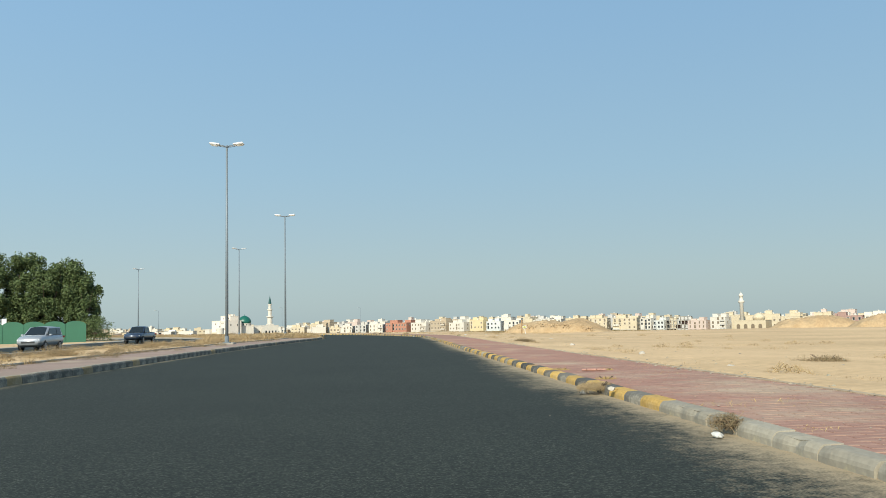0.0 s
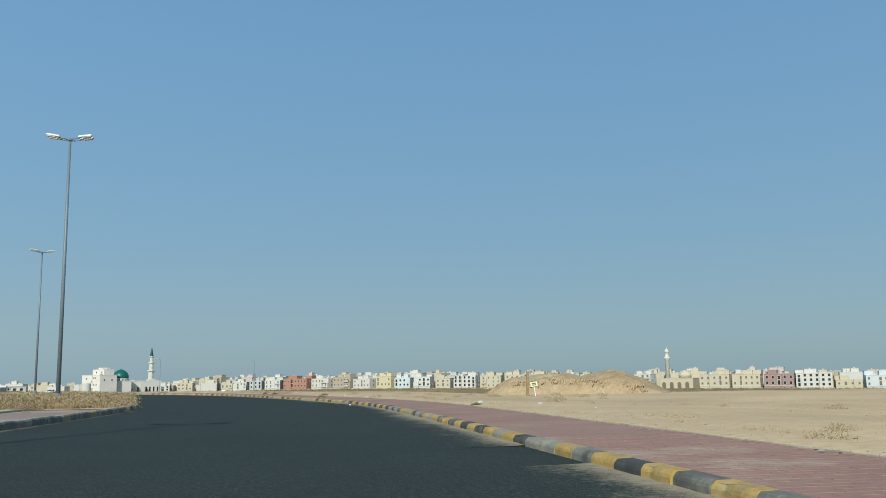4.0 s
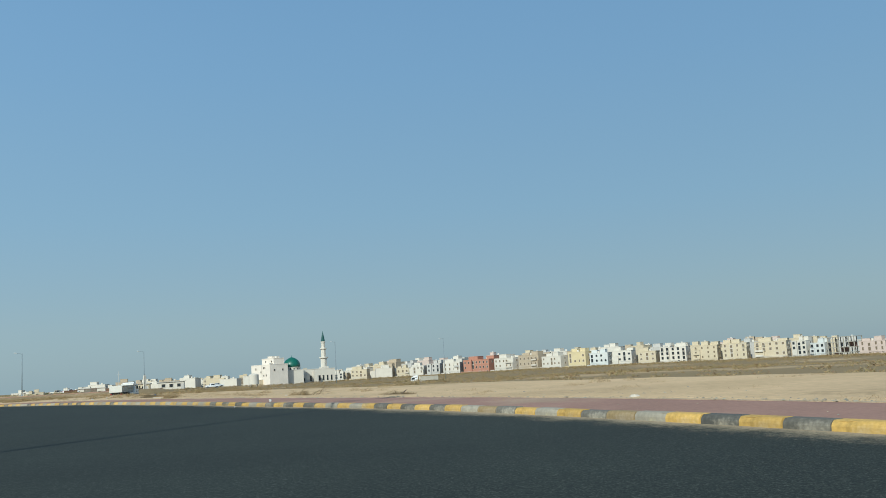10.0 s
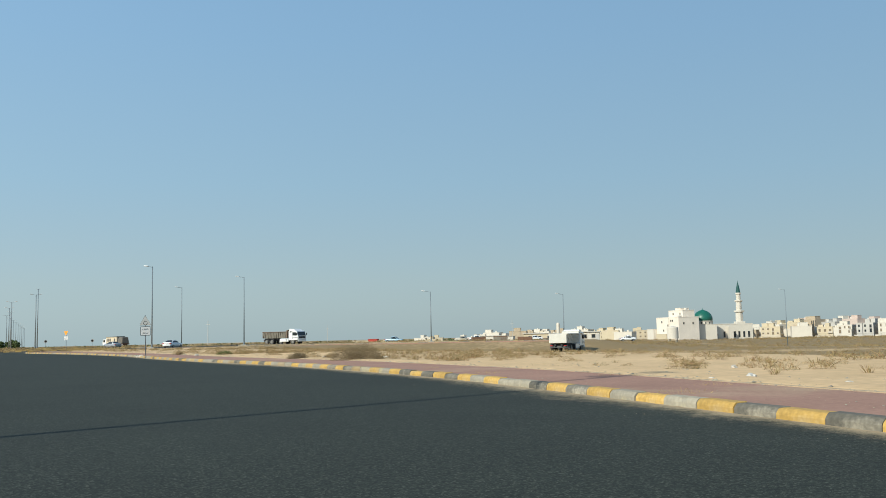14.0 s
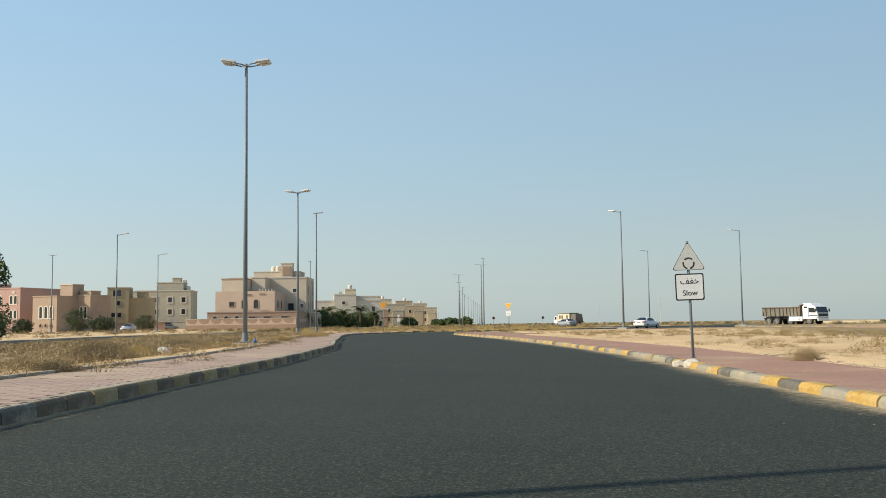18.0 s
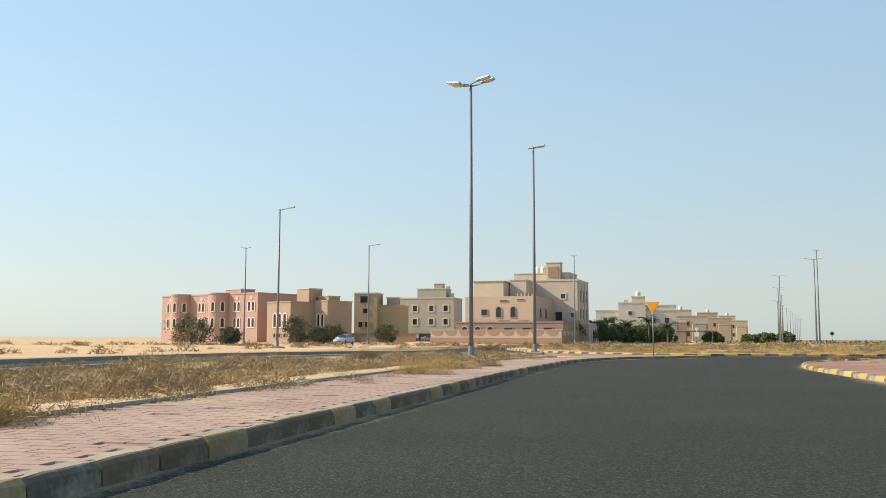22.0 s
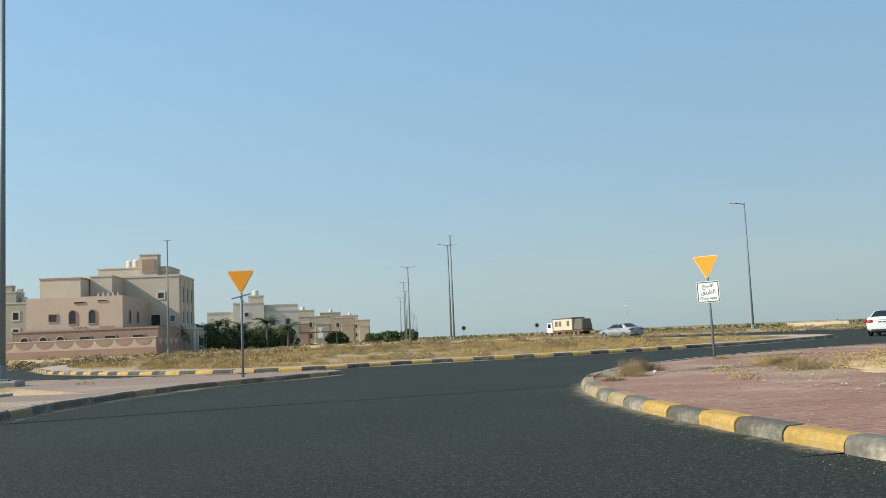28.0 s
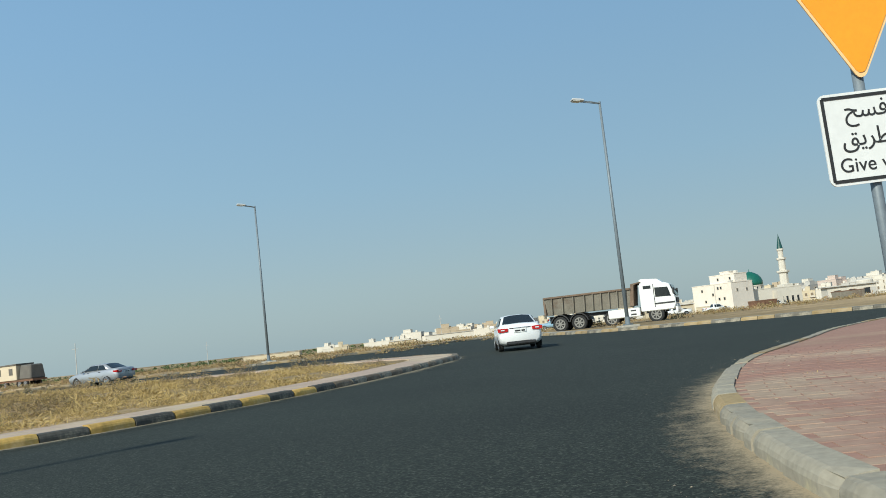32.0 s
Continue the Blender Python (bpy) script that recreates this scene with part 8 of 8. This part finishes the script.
def half(w, zb, zs, zd, tuck=0.86):
    return [(0, zb), (w * 0.78, zb), (w * 0.95, zb + 0.10), (w, zb + (zs - zb) * 0.5), (w * 0.985, zs), (w * tuck, zd), (0, zd + 0.03)]


def car(m, label, body_paint, stations, cabin, wheels, wheel_r, group, name="car", rear="sedan", category="car", detail=True):
    """cabin: base rear, base front, roof rear, roof front, base height rear and front, roof height, half widths below and above."""
    c = thing(name, m, label, category, group)
    bm = bmesh.new()
    loft(bm, [(x, half(*v)) for x, *v in stations])
    body = part("body", bm, body_paint, c, smooth=True)
    br, bf, rr, rf, zr, zf, zt, wb, wt = cabin
    mid = (rr + rf) / 2
    bm = bmesh.new()
    loft(bm, [(br, [(0, zr - 0.1), (wb * 0.95, zr - 0.1), (wb * 0.95, zr), (wb * 0.5, zr + 0.02), (0, zr + 0.025)]), (rr, [(0, zr - 0.1), (wb, zr - 0.08), (wt, zt - 0.03), (wt * 0.6, zt + 0.005), (0, zt + 0.015)]), (mid, [(0, zr - 0.1), (wb * 1.01, zr - 0.08), (wt * 1.02, zt - 0.005), (wt * 0.6, zt + 0.035), (0, zt + 0.045)]), (rf, [(0, zr - 0.1), (wb, zf - 0.08), (wt, zt - 0.035), (wt * 0.6, zt - 0.005), (0, zt + 0.005)]), (bf, [(0, zf - 0.1), (wb * 0.95, zf - 0.1), (wb * 0.95, zf), (wb * 0.5, zf + 0.02), (0, zf + 0.025)])])
    part("cabin", bm, body_paint, c, smooth=True)

    def pane(name, corners):
        """A glass plate a little proud of the cabin."""
        p = [Vector(q) for q in corners]
        mid_ = sum(p, Vector()) / len(p)
        out = (p[-1] - p[0]).cross(p[len(p) // 2] - p[0]).normalized()
        if out.dot(mid_ - Vector((mid, 0, zr))) < 0:
            out = -out
        b_ = bmesh.new()
        lo = [b_.verts.new(q - out * 0.02) for q in p]
        hi = [b_.verts.new(q + out * 0.034) for q in p]
        b_.faces.new(hi)
        for k in range(len(p)):
            j = (k + 1) % len(p)
            b_.faces.new((lo[k], lo[j], hi[j], hi[k]))
        bmesh.ops.recalc_face_normals(b_, faces=b_.faces[:])
        part(name, b_, CAR_GLASS, c, "dark tinted glass")

    def on_end(xb, zb, xt, u, v):
        """A place on the sloping end between base and roof: across u, up v."""
        w = wb * 0.95 + (wt - wb * 0.95) * v
        return (xb + (xt - xb) * v, w * u, zb + (zt - 0.03 - zb) * v + (0.02 + 0.015 * v) * (1 - u * u))

    for name, xb, zb, xt in (("rear_window", br, zr, rr), ("windscreen", bf, zf, rf)):
        pane(name, [on_end(xb, zb, xt, u, v) for u, v in ((-0.9, 0.08), (-0.45, 0.06), (0.45, 0.06), (0.9, 0.08), (0.84, 0.9), (0.42, 0.96), (-0.42, 0.96), (-0.84, 0.9))])
    for s in (-1, 1):
        wide = lambda v: s * (wb * 1.005 + (wt * 1.015 - wb * 1.005) * v)
        up = lambda v: zr - 0.06 + (zt - zr + 0.04) * v
        lo_r, lo_f, hi_r, hi_f = br + 0.45, bf - 0.28, rr + 0.08, rf - 0.02
        pane("rear_side_window", [(lo_r, wide(0.14), up(0.14)), (mid - 0.14, wide(0.14), up(0.14)), (mid - 0.14, wide(0.88), up(0.88)), (hi_r, wide(0.85), up(0.85))])
        pane("front_side_window", [(mid - 0.06, wide(0.14), up(0.14)), (lo_f - 0.12, wide(0.14), up(0.14)), (hi_f, wide(0.85), up(0.85)), (mid - 0.06, wide(0.88), up(0.88))])
    for s in (-1, 1):
        bm = bmesh.new()
        block(bm, (0.16, 0.2, 0.13), (bf - 0.42, s * (wb + 0.18), zf + 0.0), bevel=0.03)
        part("door_mirror", bm, body_paint, c)
        for k in range(2):
            bm = bmesh.new()
            block(bm, (0.2, 0.03, 0.035), (rr + 0.25 + k * 1.05, s * (wb + 0.115), zr - 0.16), bevel=0.008)
            part("door_handle", bm, CHROME, c)
    for x, y in wheels:
        for s in (-1, 1):
            arch_shade(c, x, s * (y + 0.085), wheel_r)
            wheel(c, x, s * y, wheel_r, 0.21)
    x0, w0 = stations[1][0], stations[1][1]
    xf, wf = stations[-2][0], stations[-2][1]
    zs = stations[1][3]
    zh = stations[-2][3]
    for s in (-1, 1):
        bm = bmesh.new()
        loft(bm, [(x0 - 0.10, [(0, zs - 0.11), (0.20, zs - 0.09), (0.22, zs + 0.04), (0, zs + 0.06)]), (x0 + 0.30, [(0, zs - 0.06), (0.18, zs - 0.05), (0.20, zs + 0.05), (0, zs + 0.07)])])
        light = part("tail_light", bm, LIGHT_RED, c, "red tail light with a clear band", at=Matrix.Translation((0, s * w0 * 0.84, 0)))
        bm = bmesh.new()
        block(bm, (0.06, 0.16, 0.05), (x0 - 0.09, 0, zs - 0.05), bevel=0.01)
        part("clear_band", bm, LIGHT_CLEAR, light)
        bm = bmesh.new()
        loft(bm, [(xf - 0.18, [(0, zh - 0.12), (0.10, zh - 0.10), (0.12, zh + 0.03), (0, zh + 0.05)]), (xf + 0.10, [(0, zh - 0.14), (0.12, zh - 0.12), (0.13, zh - 0.01), (0, zh + 0.01)])])
        part("headlight", bm, LIGHT_CLEAR, c, "clear headlight", at=Matrix.Translation((0, s * wf * 0.80, 0)))
    bm = bmesh.new()
    block(bm, (0.05, 0.52, 0.15), (stations[0][0] - 0.005, 0, zs - 0.16), bevel=0.01)
    pl = part("number_plate", bm, SIGN_WHITE, c, "white plate with plain dark bars")
    for yy, w in ((-0.13, 0.14), (0.10, 0.22)):
        bm = bmesh.new()
        block(bm, (0.006, w, 0.06), (stations[0][0] - 0.033, yy, zs - 0.115))
        part("plate_bar", bm, INK, pl)
    bm = bmesh.new()
    block(bm, (0.06, w0 * 1.05, 0.035), (stations[0][0] - 0.0, 0, zs + 0.015), bevel=0.01)
    part("chrome_strip", bm, CHROME, c)
    bm = bmesh.new()
    block(bm, (0.12, w0 * 1.45, 0.14), (stations[0][0] + 0.06, 0, stations[1][2] - 0.02), bevel=0.02)
    part("bumper_insert", bm, BLACK_TRIM, c)
    bm = bmesh.new()
    block(bm, (0.08, wf * 1.2, 0.16), (stations[-1][0] - 0.03, 0, stations[-1][2] + 0.08), bevel=0.02)
    part("grille", bm, BLACK_TRIM, c)
    bm = bmesh.new()
    block(bm, (stations[-1][0] - stations[0][0] - 0.7, w0 * 1.5, 0.10), ((stations[-1][0] + stations[0][0]) / 2, 0, stations[2][2] - 0.05))
    part("underbody", bm, BLACK_TRIM, c)
    return c


SEDAN = ((-2.42, 0.76, 0.38, 0.86, 0.98), (-2.36, 0.84, 0.30, 0.90, 1.06), (-2.05, 0.90, 0.25, 0.93, 1.10), (-1.5, 0.905, 0.22, 0.93, 1.08), (-0.6, 0.912, 0.20, 0.92, 1.02), (0.5, 0.912, 0.20, 0.90, 0.99), (1.1, 0.905, 0.20, 0.88, 0.97), (1.7, 0.885, 0.22, 0.80, 0.89), (2.15, 0.82, 0.27, 0.70, 0.78), (2.38, 0.66, 0.36, 0.58, 0.65))
SEDAN_CABIN = (-1.82, 1.15, -1.05, 0.15, 1.06, 0.98, 1.45, 0.80, 0.61)
SUV = ((-2.30, 0.78, 0.45, 1.0, 1.12), (-2.24, 0.86, 0.40, 1.05, 1.18), (-1.9, 0.92, 0.36, 1.08, 1.20), (-0.6, 0.93, 0.34, 1.07, 1.18), (0.6, 0.93, 0.34, 1.06, 1.16), (1.2, 0.92, 0.34, 1.02, 1.14), (1.8, 0.90, 0.36, 0.96, 1.08), (2.2, 0.84, 0.42, 0.88, 0.98), (2.36, 0.72, 0.5, 0.75, 0.84))
SUV_CABIN = (-2.15, 1.20, -1.90, 0.25, 1.16, 1.12, 1.78, 0.84, 0.68)
PICKUP = ((-2.75, 0.84, 0.5, 0.98, 1.10), (-2.70, 0.90, 0.46, 1.02, 1.16), (-2.2, 0.93, 0.42, 1.04, 1.16), (-0.8, 0.94, 0.42, 1.04, 1.14), (0.6, 0.94, 0.42, 1.04, 1.14), (1.4, 0.93, 0.42, 1.02, 1.12), (2.1, 0.91, 0.44, 0.98, 1.08), (2.6, 0.86, 0.5, 0.90, 1.0), (2.78, 0.74, 0.56, 0.8, 0.9))
PICKUP_CABIN = (-1.0, 1.45, -0.75, 0.55, 1.12, 1.10, 1.82, 0.85, 0.68)


def sedan(x, y, z, turn, label, paint_, group="cars on the roads"):
    return car(pose(x, y, z, 0, 0, turn), label, paint_, SEDAN, SEDAN_CABIN, ((-1.42, 0.80), (1.40, 0.80)), 0.325, group)


sedan(-159.4, 329.9, -0.004, 103, "clean white saloon car driving into the roundabout", CAR_WHITE)
sedan(-191.6, 347.0, -0.004, 168, "silver saloon car on the far side of the roundabout", CAR_SILVER)
sedan(-244.0, 287.0, ground_height(-244.0, 287.0) + 0.02, -33, "silver saloon car on the sand before the houses", CAR_SILVER)
sedan(-341.2, 326.1, 0.12, 57, "dark saloon parked before the grey-olive house", CAR_NAVY)
sedan(-338.3, 330.6, 0.12, 57, "dark grey saloon parked before the grey-olive house", CAR_GREY)
car(pose(-26.3, 68.6, -0.002, 0, 0, -90), "silver estate car coming the other way", CAR_SILVER, SUV, SUV_CABIN, ((-1.35, 0.82), (1.42, 0.82)), 0.37, "cars on the roads")
pick = car(pose(-27.4, 98.5, -0.002, 0, 0, -92), "dark blue pickup truck coming the other way", CAR_NAVY, PICKUP, PICKUP_CABIN, ((-1.75, 0.84), (1.75, 0.84)), 0.39, "cars on the roads", name="pickup_truck", category="pickup truck")
bm = bmesh.new()
block(bm, (1.75, 1.5, 0.05), (-1.85, 0, 1.165))
part("bed_cover", bm, BLACK_TRIM, pick)
for x, y, turn, p, word in ((-141, 488, 20, CAR_WHITE, "white"), (-150, 458, 15, CAR_WHITE, "white"), (-160, 470, 10, CAR_TAN, "tan"), (-122, 545, 30, CAR_WHITE, "white"), (-170, 440, 12, CAR_BLUE, "pale blue"), (-178, 520, 25, CAR_WHITE, "white"), (-112, 500, 25, CAR_WHITE, "white")):
    z = ground_height(x, y)
    car(pose(x, y, z, 0, 0, turn), word + " pickup standing on the open plain", p, PICKUP, PICKUP_CABIN, ((-1.75, 0.84), (1.75, 0.84)), 0.39, "vehicles parked on the plain", name="pickup_truck", category="pickup truck")


BED_RAIL = surface("rust_brown_rail", (0.165, 0.115, 0.08), 0.85, vary=0.25, size=1.5, fine=9)
SKIP_RED = surface("faded_red_paint", (0.42, 0.045, 0.03), 0.6, vary=0.2, size=2.0)
TRUCK_RIM = surface("dusty_truck_rim", (0.22, 0.21, 0.19), 0.7, 0.0, vary=0.2, size=4)


CAB_PARTS = ("cab", "roof_fairing", "windscreen", "side_window", "sleeper_window", "mirror", "headlight", "bumper", "grille")


def closer(x):
    """How far forward pieces are drawn back, so that the bed is short."""
    return 1.05 * min(1.0, max(0.0, (x + 2.0) / 4.0))


def dump_truck(m, label, cab_paint, bed_mat, group="dump trucks", scale=1.0):
    t = thing("dump_truck", m, label, "dump truck", group)
    # cab at +x
    bm = bmesh.new()
    prism(bm, [(2.35, 0.75), (4.45, 0.75), (4.62, 1.15), (4.60, 1.9), (4.30, 3.15), (4.05, 3.3), (2.35, 3.3)], -1.2, 1.2)
    bmesh.ops.bevel(bm, geom=bm.edges[:], offset=0.05, segments=1, affect="EDGES")
    cab = part("cab", bm, cab_paint, t)
    bm = bmesh.new()
    prism(bm, [(2.4, 3.3), (3.9, 3.3), (3.55, 3.72), (2.6, 3.85), (2.4, 3.8)], -1.05, 1.05)
    part("roof_fairing", bm, cab_paint, t)
    bm = bmesh.new()
    prism(bm, [(4.645, 1.95), (4.655, 1.98), (4.40, 3.02), (4.36, 3.02), (4.56, 1.95)], -1.05, 1.05)
    part("windscreen", bm, CAR_GLASS, t, "dark windscreen")
    for s in (-1, 1):
        bm = bmesh.new()
        prism(bm, [(3.35, 2.0), (4.35, 1.95), (4.18, 2.85), (3.35, 2.9)], s * 1.205 - 0.012, s * 1.205 + 0.012)
        part("side_window", bm, CAR_GLASS, t)
        bm = bmesh.new()
        prism(bm, [(2.62, 2.85), (3.12, 2.85), (3.12, 3.15), (2.62, 3.15)], s * 1.205 - 0.012, s * 1.205 + 0.012)
        part("sleeper_window", bm, CAR_GLASS, t)
        bm = bmesh.new()
        block(bm, (0.12, 0.22, 0.6), (4.55, s * 1.42, 2.1), bevel=0.03)
        part("mirror", bm, BLACK_TRIM, t)
        bm = bmesh.new()
        block(bm, (2.1, 0.25, 0.62), (1.3, s * 1.06, 0.5), bevel=0.05)
        tank = part("side_skirt", bm, cab_paint, t)
        for z in (0.62, 0.88):
            bm = bmesh.new()
            block(bm, (0.35, 0.02, 0.10), (2.1, s * 1.19, z))
            part("vent", bm, BLACK_TRIM, tank)
        bm = bmesh.new()
        block(bm, (0.10, 0.35, 0.18), (4.62, s * 0.85, 0.95), bevel=0.02)
        part("headlight", bm, LIGHT_CLEAR, t)
        bm = bmesh.new()
        block(bm, (0.05, 0.3, 0.12), (-4.72, s * 0.9, 0.85))
        part("tail_light", bm, LIGHT_RED, t)
    bm = bmesh.new()
    block(bm, (0.16, 2.36, 0.42), (4.62, 0, 0.5), bevel=0.04)
    part("bumper", bm, cab_paint, t)
    bm = bmesh.new()
    block(bm, (0.05, 1.9, 0.5), (4.63, 0, 1.25))
    part("grille", bm, BLACK_TRIM, t)
    bm = bmesh.new()
    for s in (-1, 1):
        block(bm, (9.0, 0.2, 0.28), (-0.2, s * 0.42, 0.85))
    part("chassis", bm, BLACK_TRIM, t)
    bm = bmesh.new()
    lo, hi, zb, zt = 0.92, 1.22, 1.25, 2.75
    rings = []
    for x, g in ((-4.75, 0.0), (1.95, 0.0)):
        rings.append([bm.verts.new((x - (0.12 if x < 0 else -0.12) * (z > 2), y, z)) for y, z in ((-lo, zb), (lo, zb), (hi, zt), (hi - 0.1, zt), (lo - 0.08, zb + 0.12), (-lo + 0.08, zb + 0.12), (-hi + 0.1, zt), (-hi, zt))])
    for k in range(8):
        j = (k + 1) % 8
        bm.faces.new((rings[0][k], rings[0][j], rings[1][j], rings[1][k]))
    bm.faces.new(rings[0][::-1])
    bm.faces.new(rings[1])
    bmesh.ops.recalc_face_normals(bm, faces=bm.faces[:])
    bed = part("bed", bm, bed_mat, t, "dusty ribbed tipper bed")
    for k in range(9):
        for s in (-1, 1):
            bm = bmesh.new()
            rod(bm, (-4.4 + 0.74 * k, s * (lo + 0.06), zb + 0.05), (-4.4 + 0.74 * k + 0.12, s * (hi + 0.05), zt - 0.12), 0.075, 0.06, 4)
            part("rib", bm, bed_mat, bed)
    for s in (-1, 1):
        bm = bmesh.new()
        block(bm, (6.9, 0.14, 0.16), (-1.4, s * (hi + 0.0), zt - 0.1), bevel=0.02)
        part("top_rail", bm, BED_RAIL if bed_mat is BED_BROWN else bed_mat, bed)
    bm = bmesh.new()
    prism(bm, [(1.9, 1.3), (2.15, 1.3), (2.3, 3.0), (2.75, 3.15), (2.75, 3.22), (2.1, 3.1)], -1.15, 1.15)
    part("headboard", bm, BED_RAIL if bed_mat is BED_BROWN else bed_mat, t)
    bm = bmesh.new()
    block(bm, (0.14, 2.3, 1.5), (-4.85, 0, 1.3), bevel=0.02)
    part("tailgate", bm, BED_RAIL if bed_mat is BED_BROWN else bed_mat, t)
    for x in (-3.9, -2.6, 0.15, 3.55):
        for s in (-1, 1):
            wheel(t, x, s * 0.98, 0.52, 0.32, TRUCK_RIM)
    for x in (-3.9, -2.6, 3.55):
        bm = bmesh.new()
        prism(bm, [(0.66 * math.cos(radians(a)), 0.66 * math.sin(radians(a))) for a in range(10, 171, 20)] + [(0.60 * math.cos(radians(a)), 0.60 * math.sin(radians(a))) for a in range(170, 9, -20)], -1.18, 1.18)
        part("mudguard", bm, BLACK_TRIM, t, at=Matrix.Translation((x, 0, 0.52)))
    # a low-roofed cab, a shallow bed and a short wheelbase
    for ob in t.children_recursive:
        if ob.type != "MESH":
            continue
        if ob.name.startswith(("wheel", "mudguard")):
            ob.location.x -= closer(ob.location.x)
        elif not ob.name.startswith("rim") or ob.name.startswith("rim_"):
            mid = sum(v.co.x for v in ob.data.vertices) / len(ob.data.vertices)
            whole = ob.name.startswith(("rib", "side_skirt", "vent", "headboard")) or ob.name.startswith(CAB_PARTS)
            for v in ob.data.vertices:
                v.co.x -= 0.78 if ob.name.startswith(CAB_PARTS) else closer(mid if whole else v.co.x)
    for ob in t.children_recursive:
        if ob.type == "MESH" and not ob.name.startswith(("wheel", "rim", "mudguard")):
            for v in ob.data.vertices:
                if v.co.z > 0.9:
                    v.co.z = 0.9 + (v.co.z - 0.9) * (0.68 if ob.name.startswith(CAB_PARTS) else 0.8)
    for s in (-1, 1):
        bm = bmesh.new()
        block(bm, (0.04, 0.02, 1.5), (2.50, s * 1.212, 1.0))
        part("door_seam", bm, BLACK_TRIM, t)
        bm = bmesh.new()
        block(bm, (1.3, 0.03, 0.1), (3.12, s * 1.208, 1.16))
        part("dark_band", bm, BLACK_TRIM, t)
    return t


dump_truck(pose(-156.1, 362.4, ground_height(-156.1, 362.4), 0, 0, -6) @ Matrix.Scale(1.16, 4), "parked dump truck with white cab and dusty brown bed", CAR_WHITE, BED_BROWN)
dump_truck(pose(-26.0, 432, ground_height(-26, 432), 0, 0, 182), "dump truck with white cab and pale bed", CAR_WHITE, surface("pale_tipper_steel", (0.50, 0.47, 0.40), 0.7, vary=0.12))
dump_truck(pose(-76.6, 311.2, ground_height(-76.6, 311.2), 0, 0, 91), "dump truck with pale bed standing on the sand", CAR_WHITE, surface("cream_tipper_steel", (0.60, 0.57, 0.50), 0.7, vary=0.12))


def cabin_truck(x, y, turn):
    z = ground_height(x, y)
    t = thing("cabin_truck", pose(x, y, z, 0, 0, turn), "flatbed truck carrying a cream site cabin and a dark load", "truck")
    bm = bmesh.new()
    prism(bm, [(3.0, 0.7), (4.7, 0.7), (4.8, 1.5), (4.4, 2.4), (3.0, 2.45)], -1.1, 1.1)
    part("cab", bm, CAR_WHITE, t)
    for s in (-1, 1):
        bm = bmesh.new()
        prism(bm, [(3.5, 1.55), (4.5, 1.55), (4.25, 2.25), (3.5, 2.25)], s * 1.105 - 0.01, s * 1.105 + 0.01)
        part("side_window", bm, CAR_GLASS, t)
    bm = bmesh.new()
    prism(bm, [(4.82, 1.55), (4.45, 2.35), (4.4, 2.3), (4.76, 1.5)], -0.95, 0.95)
    part("windscreen", bm, CAR_GLASS, t)
    bm = bmesh.new()
    block(bm, (9.4, 2.2, 0.25), (-1.4, 0, 0.8))
    part("flatbed", bm, RUST, t)
    bm = bmesh.new()
    block(bm, (5.6, 2.5, 1.95), (-0.3, 0, 1.05), bevel=0.03)
    cab = part("site_cabin", bm, CABIN, t, "cream sheet-clad site cabin")
    for xx in (-2.0, 0.4, 1.5):
        for s in (-1, 1):
            bm = bmesh.new()
            block(bm, (0.75, 0.04, 0.85), (xx, s * 1.26, 1.75))
            part("cabin_window", bm, TARP, cab)
    bm = bmesh.new()
    prism(bm, [(-3.3, 3.0), (2.7, 3.0), (2.7, 3.08), (-3.3, 3.2)], -1.35, 1.35)
    part("cabin_roof", bm, TARP, cab)
    bm = bmesh.new()
    block(bm, (2.4, 2.4, 1.9), (-4.6, 0, 1.05), bevel=0.15, taper=(0.86, 0.8))
    part("load", bm, TARP, t, "dark tarpaulin-covered load")
    for xx in (-4.6, -3.4, -0.6, 3.8):
        for s in (-1, 1):
            wheel(t, xx, s * 0.95, 0.48, 0.3)
    return t


cabin_truck(-238.6, 395.4, 165)
for k, (x, y) in enumerate(((-120, 418), (-128, 421), (-138, 430), (-112, 415), (-104, 409))):
    z = ground_height(x, y)
    s = thing("scrap_container", pose(x, y, z, 0, 0, 15 + 10 * k), "rusty open steel container among scrap on the plain", "container", "scrap on the plain")
    bm = bmesh.new()
    block(bm, (3.6, 1.9, 0.9), (0, 0, 0.05), bevel=0.04, taper=(1.05, 1.05))
    part("shell", bm, (RUST, BED_BROWN, RUST, BED_BROWN, RUST)[k], s)
    bm = bmesh.new()
    block(bm, (3.8, 2.0, 0.10), (0, 0, 0.93))
    part("rim_bar", bm, RUST, s)
skip = thing("red_skip", pose(-173.4, 433.2, ground_height(-173.4, 433.2), 0, 0, 12), "bright red steel skip standing on the plain", "skip")
bm = bmesh.new()
block(bm, (2.6, 1.6, 1.1), (0, 0, 0.0), bevel=0.05, taper=(1.12, 1.1))
part("shell", bm, SKIP_RED, skip)
bm = bmesh.new()
block(bm, (3.0, 1.85, 0.1), (0, 0, 1.08))
part("rim_bar", bm, SKIP_RED, skip)
mast = thing("water_tower", pose(-117.8, 440.0, ground_height(-118, 440)), "white slender water mast on the plain", "mast")
bm = bmesh.new()
spun(bm, [(0.5, 0), (0.5, 4.6), (0.35, 5.0)], 12)
part("shaft", bm, WHITE, mast)
bm = bmesh.new()
spun(bm, [(0.7, 0), (0.7, 0.3)], 12)
part("foot", bm, CONCRETE, mast)
